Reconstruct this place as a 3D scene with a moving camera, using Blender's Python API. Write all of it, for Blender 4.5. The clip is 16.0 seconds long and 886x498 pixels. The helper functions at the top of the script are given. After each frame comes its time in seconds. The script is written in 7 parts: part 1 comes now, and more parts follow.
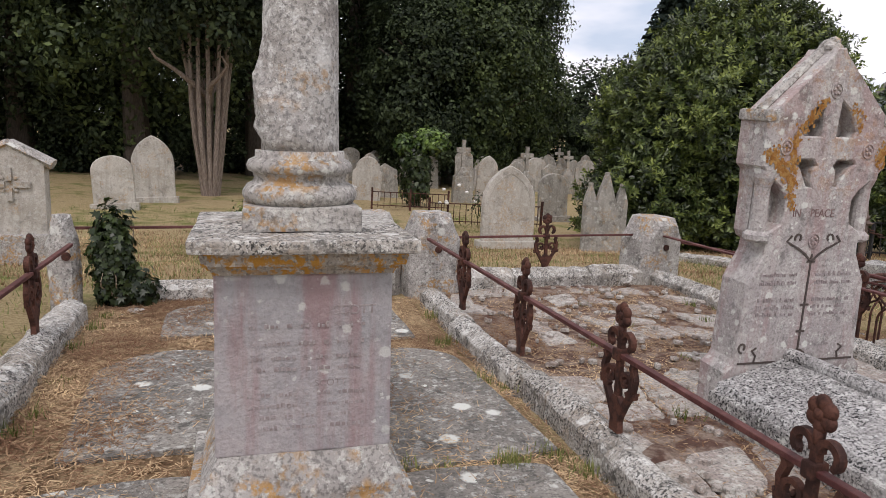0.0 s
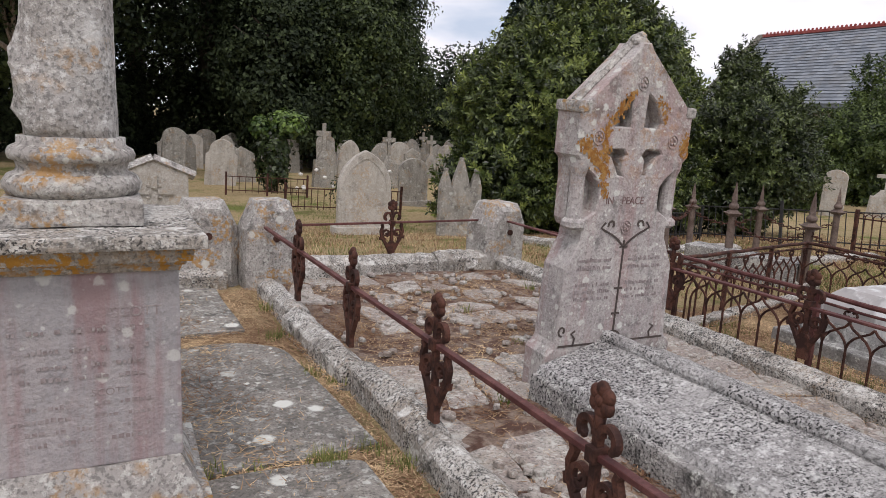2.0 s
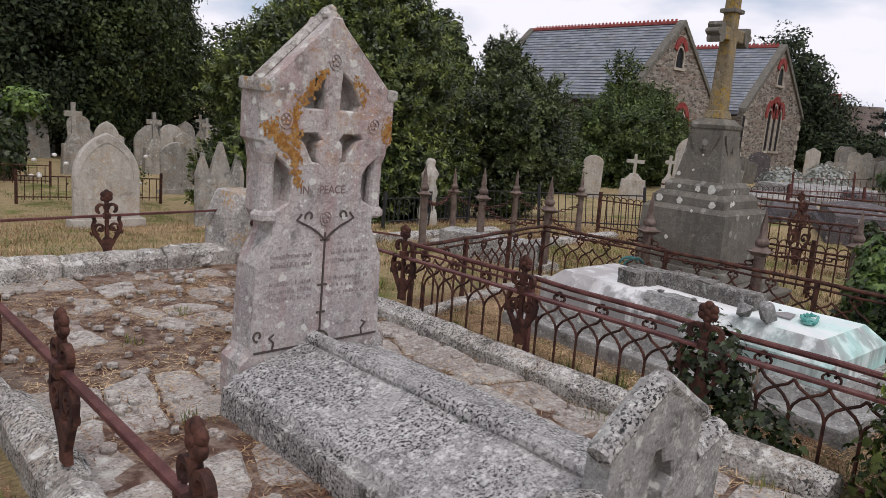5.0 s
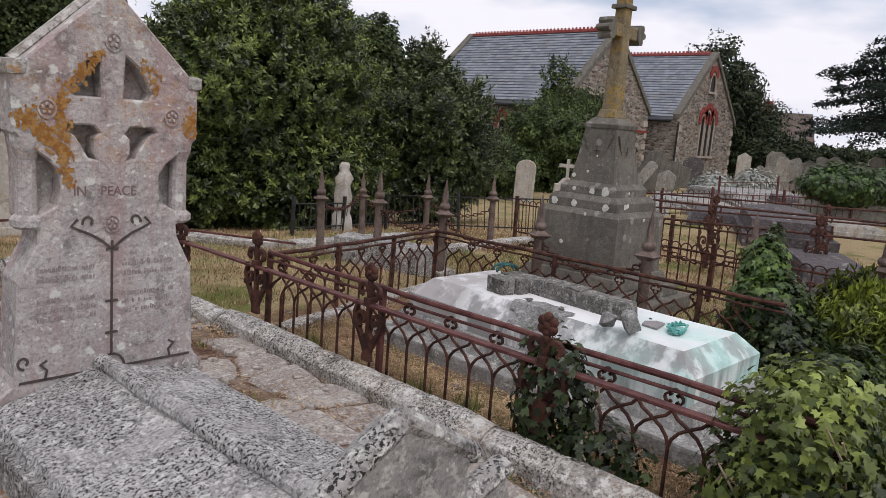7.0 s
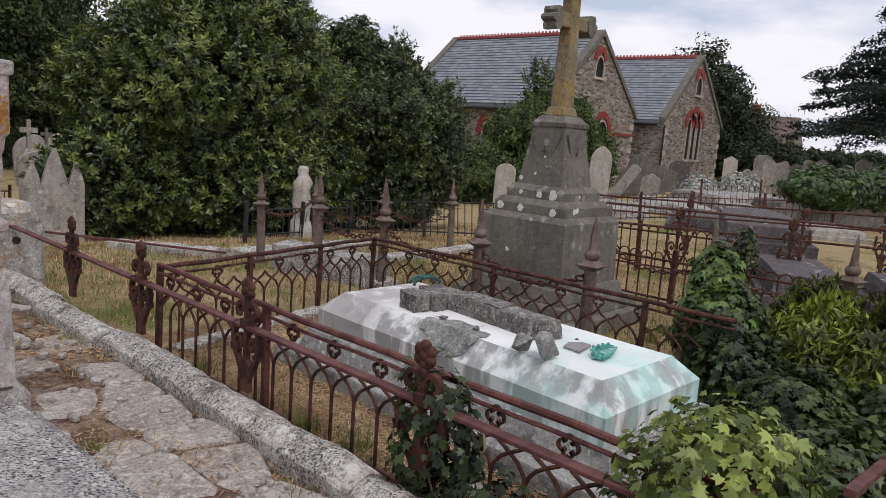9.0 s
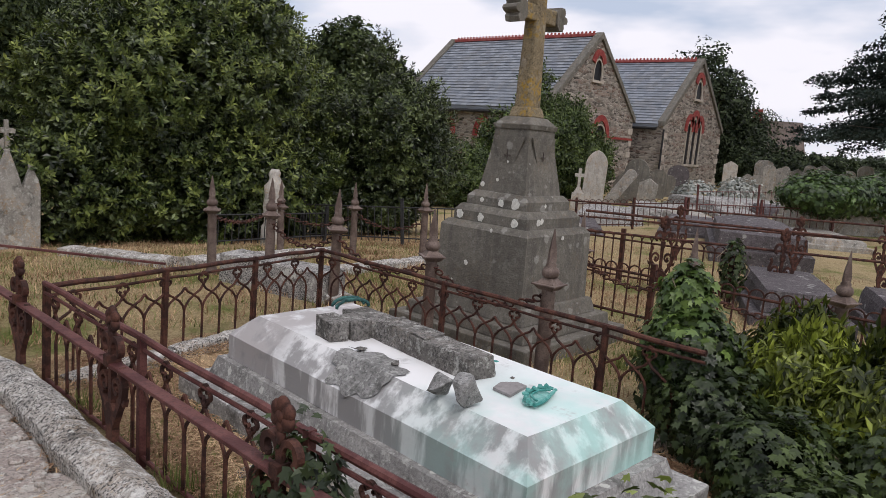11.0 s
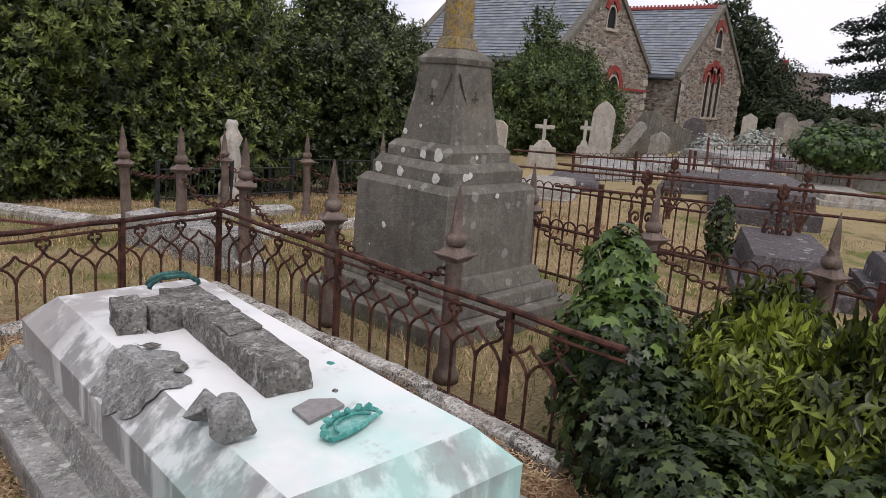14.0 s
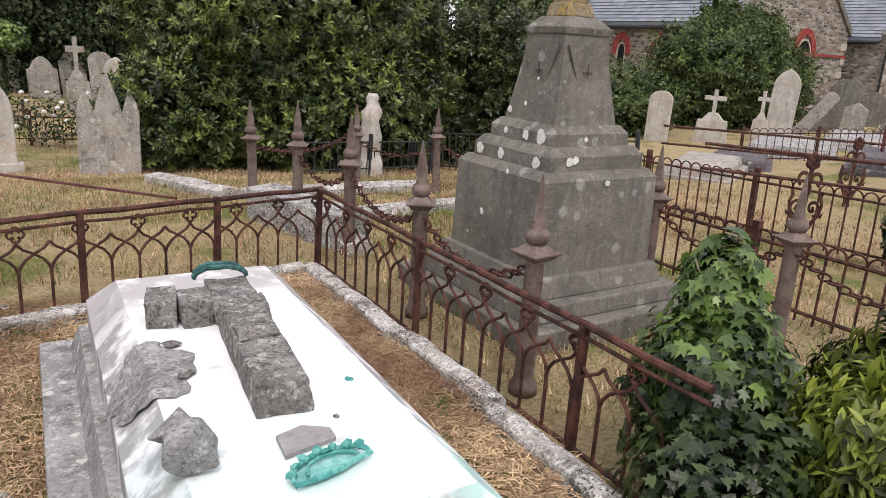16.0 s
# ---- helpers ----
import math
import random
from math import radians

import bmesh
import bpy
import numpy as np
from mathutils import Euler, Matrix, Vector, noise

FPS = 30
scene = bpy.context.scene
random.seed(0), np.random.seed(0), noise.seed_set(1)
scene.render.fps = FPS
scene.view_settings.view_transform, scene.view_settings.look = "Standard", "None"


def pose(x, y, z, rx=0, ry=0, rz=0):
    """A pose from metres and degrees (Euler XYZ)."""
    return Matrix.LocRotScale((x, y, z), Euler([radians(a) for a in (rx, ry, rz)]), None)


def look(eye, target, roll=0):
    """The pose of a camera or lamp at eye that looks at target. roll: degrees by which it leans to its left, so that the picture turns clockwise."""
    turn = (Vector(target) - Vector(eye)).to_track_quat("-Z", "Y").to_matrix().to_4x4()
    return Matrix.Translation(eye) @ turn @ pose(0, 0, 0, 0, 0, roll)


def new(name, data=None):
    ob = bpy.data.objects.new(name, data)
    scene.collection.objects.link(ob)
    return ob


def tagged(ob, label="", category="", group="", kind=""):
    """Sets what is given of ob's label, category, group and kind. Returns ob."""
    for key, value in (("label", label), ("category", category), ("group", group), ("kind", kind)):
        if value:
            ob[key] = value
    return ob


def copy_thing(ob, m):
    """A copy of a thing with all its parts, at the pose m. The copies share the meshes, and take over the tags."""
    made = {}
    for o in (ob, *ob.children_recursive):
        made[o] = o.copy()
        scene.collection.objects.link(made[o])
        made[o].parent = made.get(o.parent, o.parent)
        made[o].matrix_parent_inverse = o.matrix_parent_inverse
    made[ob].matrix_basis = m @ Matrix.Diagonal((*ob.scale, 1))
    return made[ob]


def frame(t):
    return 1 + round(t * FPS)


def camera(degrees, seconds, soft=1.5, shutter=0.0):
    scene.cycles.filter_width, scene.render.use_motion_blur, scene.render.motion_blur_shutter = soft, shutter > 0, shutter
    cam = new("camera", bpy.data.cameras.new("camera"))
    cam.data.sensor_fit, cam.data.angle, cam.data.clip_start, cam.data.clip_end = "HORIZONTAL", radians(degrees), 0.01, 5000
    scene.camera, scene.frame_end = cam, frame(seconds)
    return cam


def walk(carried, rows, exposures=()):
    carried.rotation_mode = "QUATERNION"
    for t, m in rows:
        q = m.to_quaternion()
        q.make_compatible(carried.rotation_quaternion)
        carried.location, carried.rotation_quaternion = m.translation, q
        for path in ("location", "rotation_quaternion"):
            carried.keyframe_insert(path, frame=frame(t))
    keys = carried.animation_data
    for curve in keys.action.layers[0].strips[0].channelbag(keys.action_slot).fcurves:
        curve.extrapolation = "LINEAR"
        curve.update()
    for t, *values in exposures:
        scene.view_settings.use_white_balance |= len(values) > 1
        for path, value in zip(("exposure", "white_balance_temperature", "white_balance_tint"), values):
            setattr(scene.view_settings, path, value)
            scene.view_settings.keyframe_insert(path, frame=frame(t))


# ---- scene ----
cam = camera(64.5, 16.0, soft=0.7)
PATH = [
    (0, (1.726, 0.667, 1.419), (2.264, 2.564, 1.084), 2.17),
    (0.5, (1.793, 0.721, 1.420), (2.378, 2.600, 1.065), 2.48),
    (1, (1.836, 0.745, 1.436), (2.524, 2.588, 1.074), 2.70),
    (1.5, (1.905, 0.732, 1.431), (2.719, 2.523, 1.070), 3.04),
    (2, (1.981, 0.671, 1.444), (2.861, 2.430, 1.081), 3.16),
    (2.5, (2.047, 0.633, 1.438), (3.029, 2.338, 1.079), 3.29),
    (3, (2.171, 0.662, 1.444), (3.256, 2.303, 1.081), 3.53),
    (3.5, (2.323, 0.719, 1.424), (3.497, 2.296, 1.056), 3.67),
    (4, (2.415, 0.737, 1.439), (3.642, 2.270, 1.061), 3.70),
    (4.2, (2.462, 0.735, 1.443), (3.723, 2.241, 1.064), 3.82),
    (6.3, (3.027, 0.562, 1.485), (4.413, 1.961, 1.135), 4.39),
    (6.5, (3.139, 0.577, 1.471), (4.536, 1.966, 1.125), 4.30),
    (7, (3.332, 0.530, 1.440), (4.776, 1.871, 1.099), 4.33),
    (7.5, (3.496, 0.415, 1.446), (4.947, 1.749, 1.109), 4.34),
    (8, (3.655, 0.386, 1.435), (5.103, 1.725, 1.100), 4.13),
    (8.5, (3.908, 0.471, 1.450), (5.353, 1.812, 1.114), 4.23),
    (9, (4.049, 0.520, 1.424), (5.508, 1.849, 1.098), 4.14),
    (9.5, (4.234, 0.452, 1.452), (5.686, 1.786, 1.121), 4.14),
    (9.7, (4.316, 0.424, 1.475), (5.767, 1.760, 1.146), 4.34),
    (11.8, (5.077, 0.700, 1.425), (6.533, 2.035, 1.111), 4.44),
    (12, (5.190, 0.693, 1.424), (6.642, 2.031, 1.106), 4.34),
    (12.5, (5.327, 0.643, 1.424), (6.777, 1.982, 1.101), 4.24),
    (13, (5.515, 0.630, 1.396), (6.958, 1.968, 1.037), 4.23),
    (13.5, (5.721, 0.689, 1.389), (7.157, 2.018, 0.975), 4.33),
    (14, (5.857, 0.689, 1.385), (7.264, 2.039, 0.940), 4.31),
    (14.5, (6.024, 0.629, 1.397), (7.327, 2.075, 0.937), 3.94),
    (15, (6.119, 0.609, 1.387), (7.306, 2.147, 0.910), 3.48),
    (15.5, (6.289, 0.669, 1.384), (7.386, 2.262, 0.875), 3.33),
    (16, (6.424, 0.728, 1.433), (7.463, 2.345, 0.879), 3.40),
]
walk(cam, [(t, look(eye, target, roll)) for t, eye, target, roll in PATH],
     [(0.0, -0.06, 6450, 18), (3.0, -0.2, 6400, 18), (6.5, -0.28, 6350, 18), (13.0, -0.25, 6350, 18), (14.5, -0.04, 6450, 19), (16.0, 0.4, 6500, 19)])

# ---- sky and sun: a bright overcast day ----
world = bpy.data.worlds.new("overcast_sky")
scene.world = world
world.use_nodes = True
wn, wl = world.node_tree.nodes, world.node_tree.links
wn.clear()
sky = wn.new("ShaderNodeTexSky")
sky.sky_type = 'NISHITA'
sky.sun_disc = False
sky.sun_elevation, sky.sun_rotation = radians(52), radians(200)
sky.air_density, sky.dust_density = 1.0, 3.0
coord = wn.new("ShaderNodeTexCoord")
stretch = wn.new("ShaderNodeMapping")
stretch.inputs["Scale"].default_value = (1.6, 1.6, 5.0)
cloud = wn.new("ShaderNodeTexNoise")
cloud.inputs["Scale"].default_value, cloud.inputs["Detail"].default_value = 1.7, 5.0
ramp = wn.new("ShaderNodeValToRGB")
ramp.color_ramp.elements[0].position, ramp.color_ramp.elements[0].color = 0.36, (8.3, 9.8, 11.5, 1)
ramp.color_ramp.elements[1].position, ramp.color_ramp.elements[1].color = 0.5, (15.0, 15.1, 15.3, 1)
blend = wn.new("ShaderNodeMixRGB")
blend.inputs[0].default_value = 0.93
back = wn.new("ShaderNodeBackground")
back.inputs["Strength"].default_value = 0.079
wout = wn.new("ShaderNodeOutputWorld")
wl.new(coord.outputs["Generated"], stretch.inputs["Vector"])
wl.new(stretch.outputs["Vector"], cloud.inputs["Vector"])
wl.new(cloud.outputs["Fac"], ramp.inputs["Fac"])
wl.new(sky.outputs["Color"], blend.inputs[1])
wl.new(ramp.outputs["Color"], blend.inputs[2])
wl.new(blend.outputs["Color"], back.inputs["Color"])
wl.new(back.outputs["Background"], wout.inputs["Surface"])
sun = new("sun", bpy.data.lights.new("sun", 'SUN'))
sun.data.energy, sun.data.angle, sun.data.color = 1.4, radians(11), (1.0, 0.96, 0.9)
sun.matrix_basis = look((0, 0, 20), (4.5, 9.5, 4))

# ---- materials ----
def nodes_of(name, rough=0.8, metal=0.0, spec=0.3):
    m = bpy.data.materials.new(name)
    m.use_nodes = True
    n, l = m.node_tree.nodes, m.node_tree.links
    b = n["Principled BSDF"]
    b.inputs["Roughness"].default_value = rough
    b.inputs["Metallic"].default_value = metal
    b.inputs["Specular IOR Level"].default_value = spec
    return m, n, l, b


def coords(n, l, stretch_by=(1, 1, 1)):
    c, mp = n.new("ShaderNodeNewGeometry"), n.new("ShaderNodeMapping")
    l.new(c.outputs["Position"], mp.inputs["Vector"])
    mp.inputs["Scale"].default_value = stretch_by
    return mp.outputs["Vector"]


def noise_tex(n, l, vec, scale, detail=4.0, rough=0.6):
    t = n.new("ShaderNodeTexNoise")
    t.inputs["Scale"].default_value, t.inputs["Detail"].default_value, t.inputs["Roughness"].default_value = scale, detail, rough
    l.new(vec, t.inputs["Vector"])
    return t.outputs["Fac"]


def mask(n, l, value, low, high):
    r = n.new("ShaderNodeMapRange")
    r.interpolation_type = 'SMOOTHSTEP'
    r.inputs["From Min"].default_value, r.inputs["From Max"].default_value = low, high
    l.new(value, r.inputs["Value"])
    return r.outputs["Result"]


def times(n, l, a, b):
    m = n.new("ShaderNodeMath")
    m.operation = 'MULTIPLY'
    for k, v in enumerate((a, b)):
        if isinstance(v, (int, float)):
            m.inputs[k].default_value = v
        else:
            l.new(v, m.inputs[k])
    return m.outputs[0]


def mix(n, l, fac, a, b):
    m = n.new("ShaderNodeMixRGB")
    for k, v in enumerate((fac, a, b)):
        if isinstance(v, (int, float)):
            m.inputs[k].default_value = v
        elif isinstance(v, tuple):
            m.inputs[k].default_value = (*v, 1)
        else:
            l.new(v, m.inputs[k])
    return m.outputs[0]


def bump(n, l, b, height, strength=0.4, distance=0.01):
    u = n.new("ShaderNodeBump")
    u.inputs["Strength"].default_value, u.inputs["Distance"].default_value = strength, distance
    l.new(height, u.inputs["Height"])
    l.new(u.outputs["Normal"], b.inputs["Normal"])


def stone(name, base, second, white=0.5, orange=0.3, dark=0.5, streak=0.0, streak_colour=(0.2, 0.08, 0.07), crust=0.5, rough=0.9,
          orange_colour=(0.42, 0.22, 0.045), white_colour=(0.66, 0.67, 0.62), grain=1.0, disc=9.0, speck=0.0, patch=0.5, above=None, grit=0.85):
    """Weathered stone: two tones, dark algae, pale crust, round white and orange lichens."""
    m, n, l, b = nodes_of(name, rough, spec=0.2)
    v = coords(n, l)
    col = mix(n, l, mask(n, l, noise_tex(n, l, v, 3.2), 0.35, 0.65), base, second)
    fine = noise_tex(n, l, v, 70 * grain, 3)
    col = mix(n, l, times(n, l, mask(n, l, fine, 0.48, 0.64), 0.85 * grit), col, tuple(c * 0.32 for c in base))
    col = mix(n, l, times(n, l, mask(n, l, noise_tex(n, l, v, 38 * grain, 4, 0.7), 0.54, 0.64), 0.42 * grit), col, tuple(min(0.8, c * 1.75) for c in base))
    if streak:
        sv = coords(n, l, (5, 5, 0.5))
        col = mix(n, l, times(n, l, mask(n, l, noise_tex(n, l, sv, 1.6, 5), 0.46, 0.62), streak), col, streak_colour)
    if dark:
        col = mix(n, l, times(n, l, mask(n, l, noise_tex(n, l, v, 7.5, 8, 0.7), 0.52, 0.66), dark), col, (0.055, 0.055, 0.05))
    if crust:
        col = mix(n, l, times(n, l, mask(n, l, noise_tex(n, l, v, 22, 8, 0.75), 0.53, 0.6), crust), col, white_colour)
    if orange:
        big = mask(n, l, noise_tex(n, l, v, 4.1, 3), patch, patch + 0.13)
        if above is not None:
            hgt = n.new("ShaderNodeSeparateXYZ")
            l.new(v, hgt.inputs[0])
            big = times(n, l, big, mask(n, l, hgt.outputs[2], above, above + 0.25))
        col = mix(n, l, times(n, l, times(n, l, big, mask(n, l, noise_tex(n, l, v, 30, 6, 0.7), 0.47, 0.56)), orange), col, orange_colour)
    if speck:
        col = mix(n, l, times(n, l, times(n, l, mask(n, l, noise_tex(n, l, v, 80, 5, 0.65), 0.535, 0.565), mask(n, l, noise_tex(n, l, v, 3.0, 3), 0.36, 0.55)), speck), col, (0.025, 0.025, 0.025))
    if white:
        area = mask(n, l, noise_tex(n, l, v, 3.7, 3), 0.42, 0.6)
        for sc, lo, rare in ((disc, 0.24, 0.8), (disc * 2.6, 0.2, 0.72)):
            w = n.new("ShaderNodeTexVoronoi")
            w.inputs["Scale"].default_value = sc
            wob = n.new("ShaderNodeVectorMath")
            wob.operation = 'MULTIPLY_ADD'
            jit = n.new("ShaderNodeTexNoise")
            jit.inputs["Scale"].default_value = 45
            jit.inputs["Detail"].default_value = 4
            l.new(v, jit.inputs["Vector"])
            l.new(jit.outputs["Color"], wob.inputs[0])
            wob.inputs[1].default_value = (0.03, 0.03, 0.03)
            l.new(v, wob.inputs[2])
            l.new(wob.outputs[0], w.inputs["Vector"])
            sep = n.new("ShaderNodeSeparateColor")
            l.new(w.outputs["Color"], sep.inputs[0])
            pick = mask(n, l, sep.outputs[0], rare, rare + 0.03)
            inside = n.new("ShaderNodeMath")
            inside.operation = 'SUBTRACT'
            inside.inputs[0].default_value = 1.0
            l.new(mask(n, l, w.outputs["Distance"], lo, lo + 0.12), inside.inputs[1])
            spot = times(n, l, pick, inside.outputs[0])
            if sc != disc:
                spot = times(n, l, spot, area)
            col = mix(n, l, times(n, l, spot, white), col, white_colour)
    l.new(col, b.inputs["Base Color"])
    rel = n.new("ShaderNodeMath")
    rel.operation = 'ADD'
    l.new(fine, rel.inputs[0])
    l.new(times(n, l, noise_tex(n, l, v, 18, 5), 2.0), rel.inputs[1])
    bump(n, l, b, rel.outputs[0], 0.35 + 0.35 * grit, 0.01)
    return m


def two_tone(name, a, c, scale=8.0, rough=0.8, metal=0.0, spec=0.3, fine=80.0, strength=0.3, distance=0.004, lo=0.4, hi=0.6, stretch_by=(1, 1, 1)):
    m, n, l, b = nodes_of(name, rough, metal, spec)
    v = coords(n, l, stretch_by)
    f = noise_tex(n, l, v, fine, 4)
    col = mix(n, l, mask(n, l, noise_tex(n, l, v, scale, 6), lo, hi), a, c)
    col = mix(n, l, times(n, l, mask(n, l, f, 0.45, 0.7), 0.5), col, tuple(k * 0.55 for k in a))
    l.new(col, b.inputs["Base Color"])
    bump(n, l, b, f, strength, distance)
    return m


def leaf(name, dark, light, rough=0.45, spec=0.3, through_light=0.16):
    """Leaves: each one takes its own tone between dark and light, and lets some light pass."""
    m, n, l, b = nodes_of(name, rough, spec=spec)
    g = n.new("ShaderNodeNewGeometry")
    v = coords(n, l)
    patch = mask(n, l, noise_tex(n, l, v, 1.3, 3), 0.35, 0.65)
    add = n.new("ShaderNodeMath")
    add.operation = 'MULTIPLY_ADD'
    l.new(g.outputs["Random Per Island"], add.inputs[0])
    add.inputs[1].default_value = 0.6
    l.new(times(n, l, patch, 0.4), add.inputs[2])
    rare = n.new("ShaderNodeMath")
    rare.operation = 'POWER'
    l.new(add.outputs[0], rare.inputs[0])
    rare.inputs[1].default_value = 2.0
    col = mix(n, l, rare.outputs[0], dark, light)
    l.new(col, b.inputs["Base Color"])
    t = n.new("ShaderNodeBsdfTranslucent")
    l.new(col, t.inputs["Color"])
    s = n.new("ShaderNodeMixShader")
    s.inputs[0].default_value = through_light
    out = n["Material Output"]
    l.new(b.outputs[0], s.inputs[1])
    l.new(t.outputs[0], s.inputs[2])
    l.new(s.outputs[0], out.inputs["Surface"])
    return m


def ground_material():
    m, n, l, b = nodes_of("dry_mown_grass", 0.95, spec=0.1)
    v = coords(n, l)
    straw = mix(n, l, mask(n, l, noise_tex(n, l, v, 45, 6, 0.7), 0.35, 0.65), (0.26, 0.195, 0.105), (0.45, 0.36, 0.2))
    green = mix(n, l, mask(n, l, noise_tex(n, l, v, 60, 6, 0.7), 0.35, 0.65), (0.09, 0.12, 0.03), (0.2, 0.21, 0.065))
    col = mix(n, l, mask(n, l, noise_tex(n, l, v, 0.9, 6, 0.65), 0.49, 0.66), straw, green)
    col = mix(n, l, times(n, l, mask(n, l, noise_tex(n, l, v, 3.5, 6), 0.55, 0.7), 0.5), col, (0.14, 0.1, 0.06))
    l.new(col, b.inputs["Base Color"])
    bump(n, l, b, noise_tex(n, l, v, 60, 6, 0.8), 0.8, 0.03)
    return m


M_GROUND = ground_material()
M_BED = two_tone("needle_litter_soil", (0.12, 0.065, 0.048), (0.3, 0.23, 0.18), 9.0, 0.95, fine=42, strength=1.0, distance=0.03)
M_STRAW_BED = two_tone("straw_litter", (0.24, 0.155, 0.085), (0.48, 0.36, 0.21), 7.0, 0.95, fine=48, strength=1.0, distance=0.03)
M_PINK = stone("pink_grey_die_stone", (0.41, 0.375, 0.37), (0.33, 0.32, 0.325), white=0.5, orange=0.0, dark=0.12, streak=0.6, streak_colour=(0.27, 0.145, 0.145), crust=0.05, disc=14, grit=0.25)
M_LIME = stone("lichened_limestone", (0.43, 0.41, 0.38), (0.31, 0.29, 0.27), white=0.7, orange=0.75, dark=0.6, crust=0.5)
M_SHAFT = stone("pale_column_marble", (0.46, 0.45, 0.43), (0.34, 0.32, 0.3), white=0.5, orange=0.5, dark=0.45, crust=0.6, patch=0.56, white_colour=(0.7, 0.7, 0.68))
M_ORANGE = stone("orange_lichened_moulding", (0.4, 0.36, 0.31), (0.3, 0.27, 0.23), white=0.5, orange=1.0, dark=0.5, crust=0.3, patch=0.38, orange_colour=(0.4, 0.2, 0.035))
M_KERB = stone("pale_crusted_kerb_stone", (0.5, 0.48, 0.44), (0.34, 0.31, 0.27), white=0.5, orange=0.15, dark=0.75, grit=0.95, crust=0.65, speck=0.9, white_colour=(0.76, 0.76, 0.72))
M_GOTHIC = stone("pinkish_lichened_headstone", (0.47, 0.44, 0.42), (0.38, 0.345, 0.335), white=0.8, patch=0.47, above=1.05, disc=15, orange_colour=(0.45, 0.2, 0.03), orange=0.3, dark=0.5, grit=0.5, streak=0.5, streak_colour=(0.34, 0.21, 0.2), crust=0.4)
M_GREY = stone("grey_headstone", (0.36, 0.34, 0.3), (0.27, 0.255, 0.225), white=0.35, orange=0.3, dark=0.55, streak=0.35, streak_colour=(0.13, 0.12, 0.105), crust=0.3, grit=0.35)
M_LIGHT = stone("pale_headstone", (0.5, 0.47, 0.42), (0.4, 0.37, 0.32), white=0.3, orange=0.35, dark=0.35, streak=0.3, streak_colour=(0.2, 0.18, 0.155), crust=0.3, grit=0.35)
M_SLAB = stone("grey_ledger_slab", (0.29, 0.27, 0.24), (0.17, 0.16, 0.145), white=0.95, orange=0.0, dark=0.7, crust=0.4, disc=6.5)
M_COVER = stone("pale_speckled_cover_stone", (0.44, 0.43, 0.415), (0.34, 0.33, 0.32), white=0.3, orange=0.0, dark=0.45, crust=0.6, speck=1.0, grit=1.0, white_colour=(0.72, 0.72, 0.7))
M_COPED = stone("speckled_grave_cover", (0.38, 0.365, 0.345), (0.27, 0.26, 0.25), white=0.4, orange=0.0, dark=0.8, crust=0.7, speck=1.0)
M_TOMBBASE = stone("grey_tomb_base_stone", (0.34, 0.335, 0.32), (0.24, 0.235, 0.225), white=0.6, orange=0.0, dark=0.6, crust=0.35, disc=16, grit=0.5)
M_OBEL = stone("grey_olive_monument_stone", (0.185, 0.172, 0.145), (0.14, 0.13, 0.11), white=0.2, orange=0.05, dark=0.3, streak=0.5, streak_colour=(0.085, 0.08, 0.07), crust=0.08, grit=0.35)
M_YELLOW = stone("yellow_lichened_cross_stone", (0.26, 0.21, 0.13), (0.2, 0.16, 0.1), white=0.1, orange=1.0, dark=0.4, crust=0.1, orange_colour=(0.34, 0.22, 0.05))
M_DARKSTONE = stone("dark_broken_cross_stone", (0.21, 0.2, 0.185), (0.13, 0.122, 0.11), white=0.1, orange=0.04, dark=0.75, crust=0.35, speck=0.6)
M_BROKEN = stone("broken_grey_stone", (0.3, 0.3, 0.29), (0.19, 0.19, 0.18), white=0.0, orange=0.0, dark=0.6, crust=0.3)
M_SHARD = two_tone("pinkish_grey_slate", (0.3, 0.285, 0.28), (0.25, 0.235, 0.23), 12, 0.8, fine=60)
M_RUBBLE = stone("paving_rubble", (0.42, 0.39, 0.35), (0.32, 0.27, 0.24), white=0.3, orange=0.1, dark=0.35, crust=0.5)
M_OLDCOPPER = two_tone("dark_verdigris", (0.022, 0.07, 0.066), (0.06, 0.17, 0.155), 22, 0.7, 0.2, fine=60, strength=0.6)
M_SLATEDARK = stone("dark_slate_stone", (0.12, 0.105, 0.11), (0.085, 0.075, 0.078), white=0.3, orange=0.0, dark=0.3, crust=0.1)
M_LICHEN = two_tone("orange_lichen", (0.3, 0.13, 0.03), (0.42, 0.24, 0.08), 40, 0.9, fine=120, strength=0.5)
M_CARVE = two_tone("dark_carving_line", (0.075, 0.06, 0.055), (0.1, 0.08, 0.07), 20)
M_DEEPLETTER = two_tone("reddish_cut_lettering", (0.17, 0.105, 0.1), (0.24, 0.17, 0.16), 30)
M_LETTER = two_tone("weathered_lettering", (0.27, 0.225, 0.22), (0.37, 0.33, 0.325), 30)
M_MOSSPOT = two_tone("white_lichen", (0.72, 0.72, 0.66), (0.6, 0.6, 0.54), 25)
M_RUST = two_tone("rusted_iron", (0.042, 0.019, 0.015), (0.11, 0.046, 0.031), 14, 0.75, 0.15, 0.3, fine=120, strength=0.35)
M_RUSTRED = two_tone("red_oxide_iron", (0.085, 0.028, 0.026), (0.15, 0.06, 0.052), 9, 0.6, 0.12, 0.35, fine=90, strength=0.3)
M_BOLLARD = two_tone("brown_painted_iron", (0.12, 0.085, 0.07), (0.2, 0.15, 0.125), 9, 0.65, 0.2, 0.4, fine=90, strength=0.3)
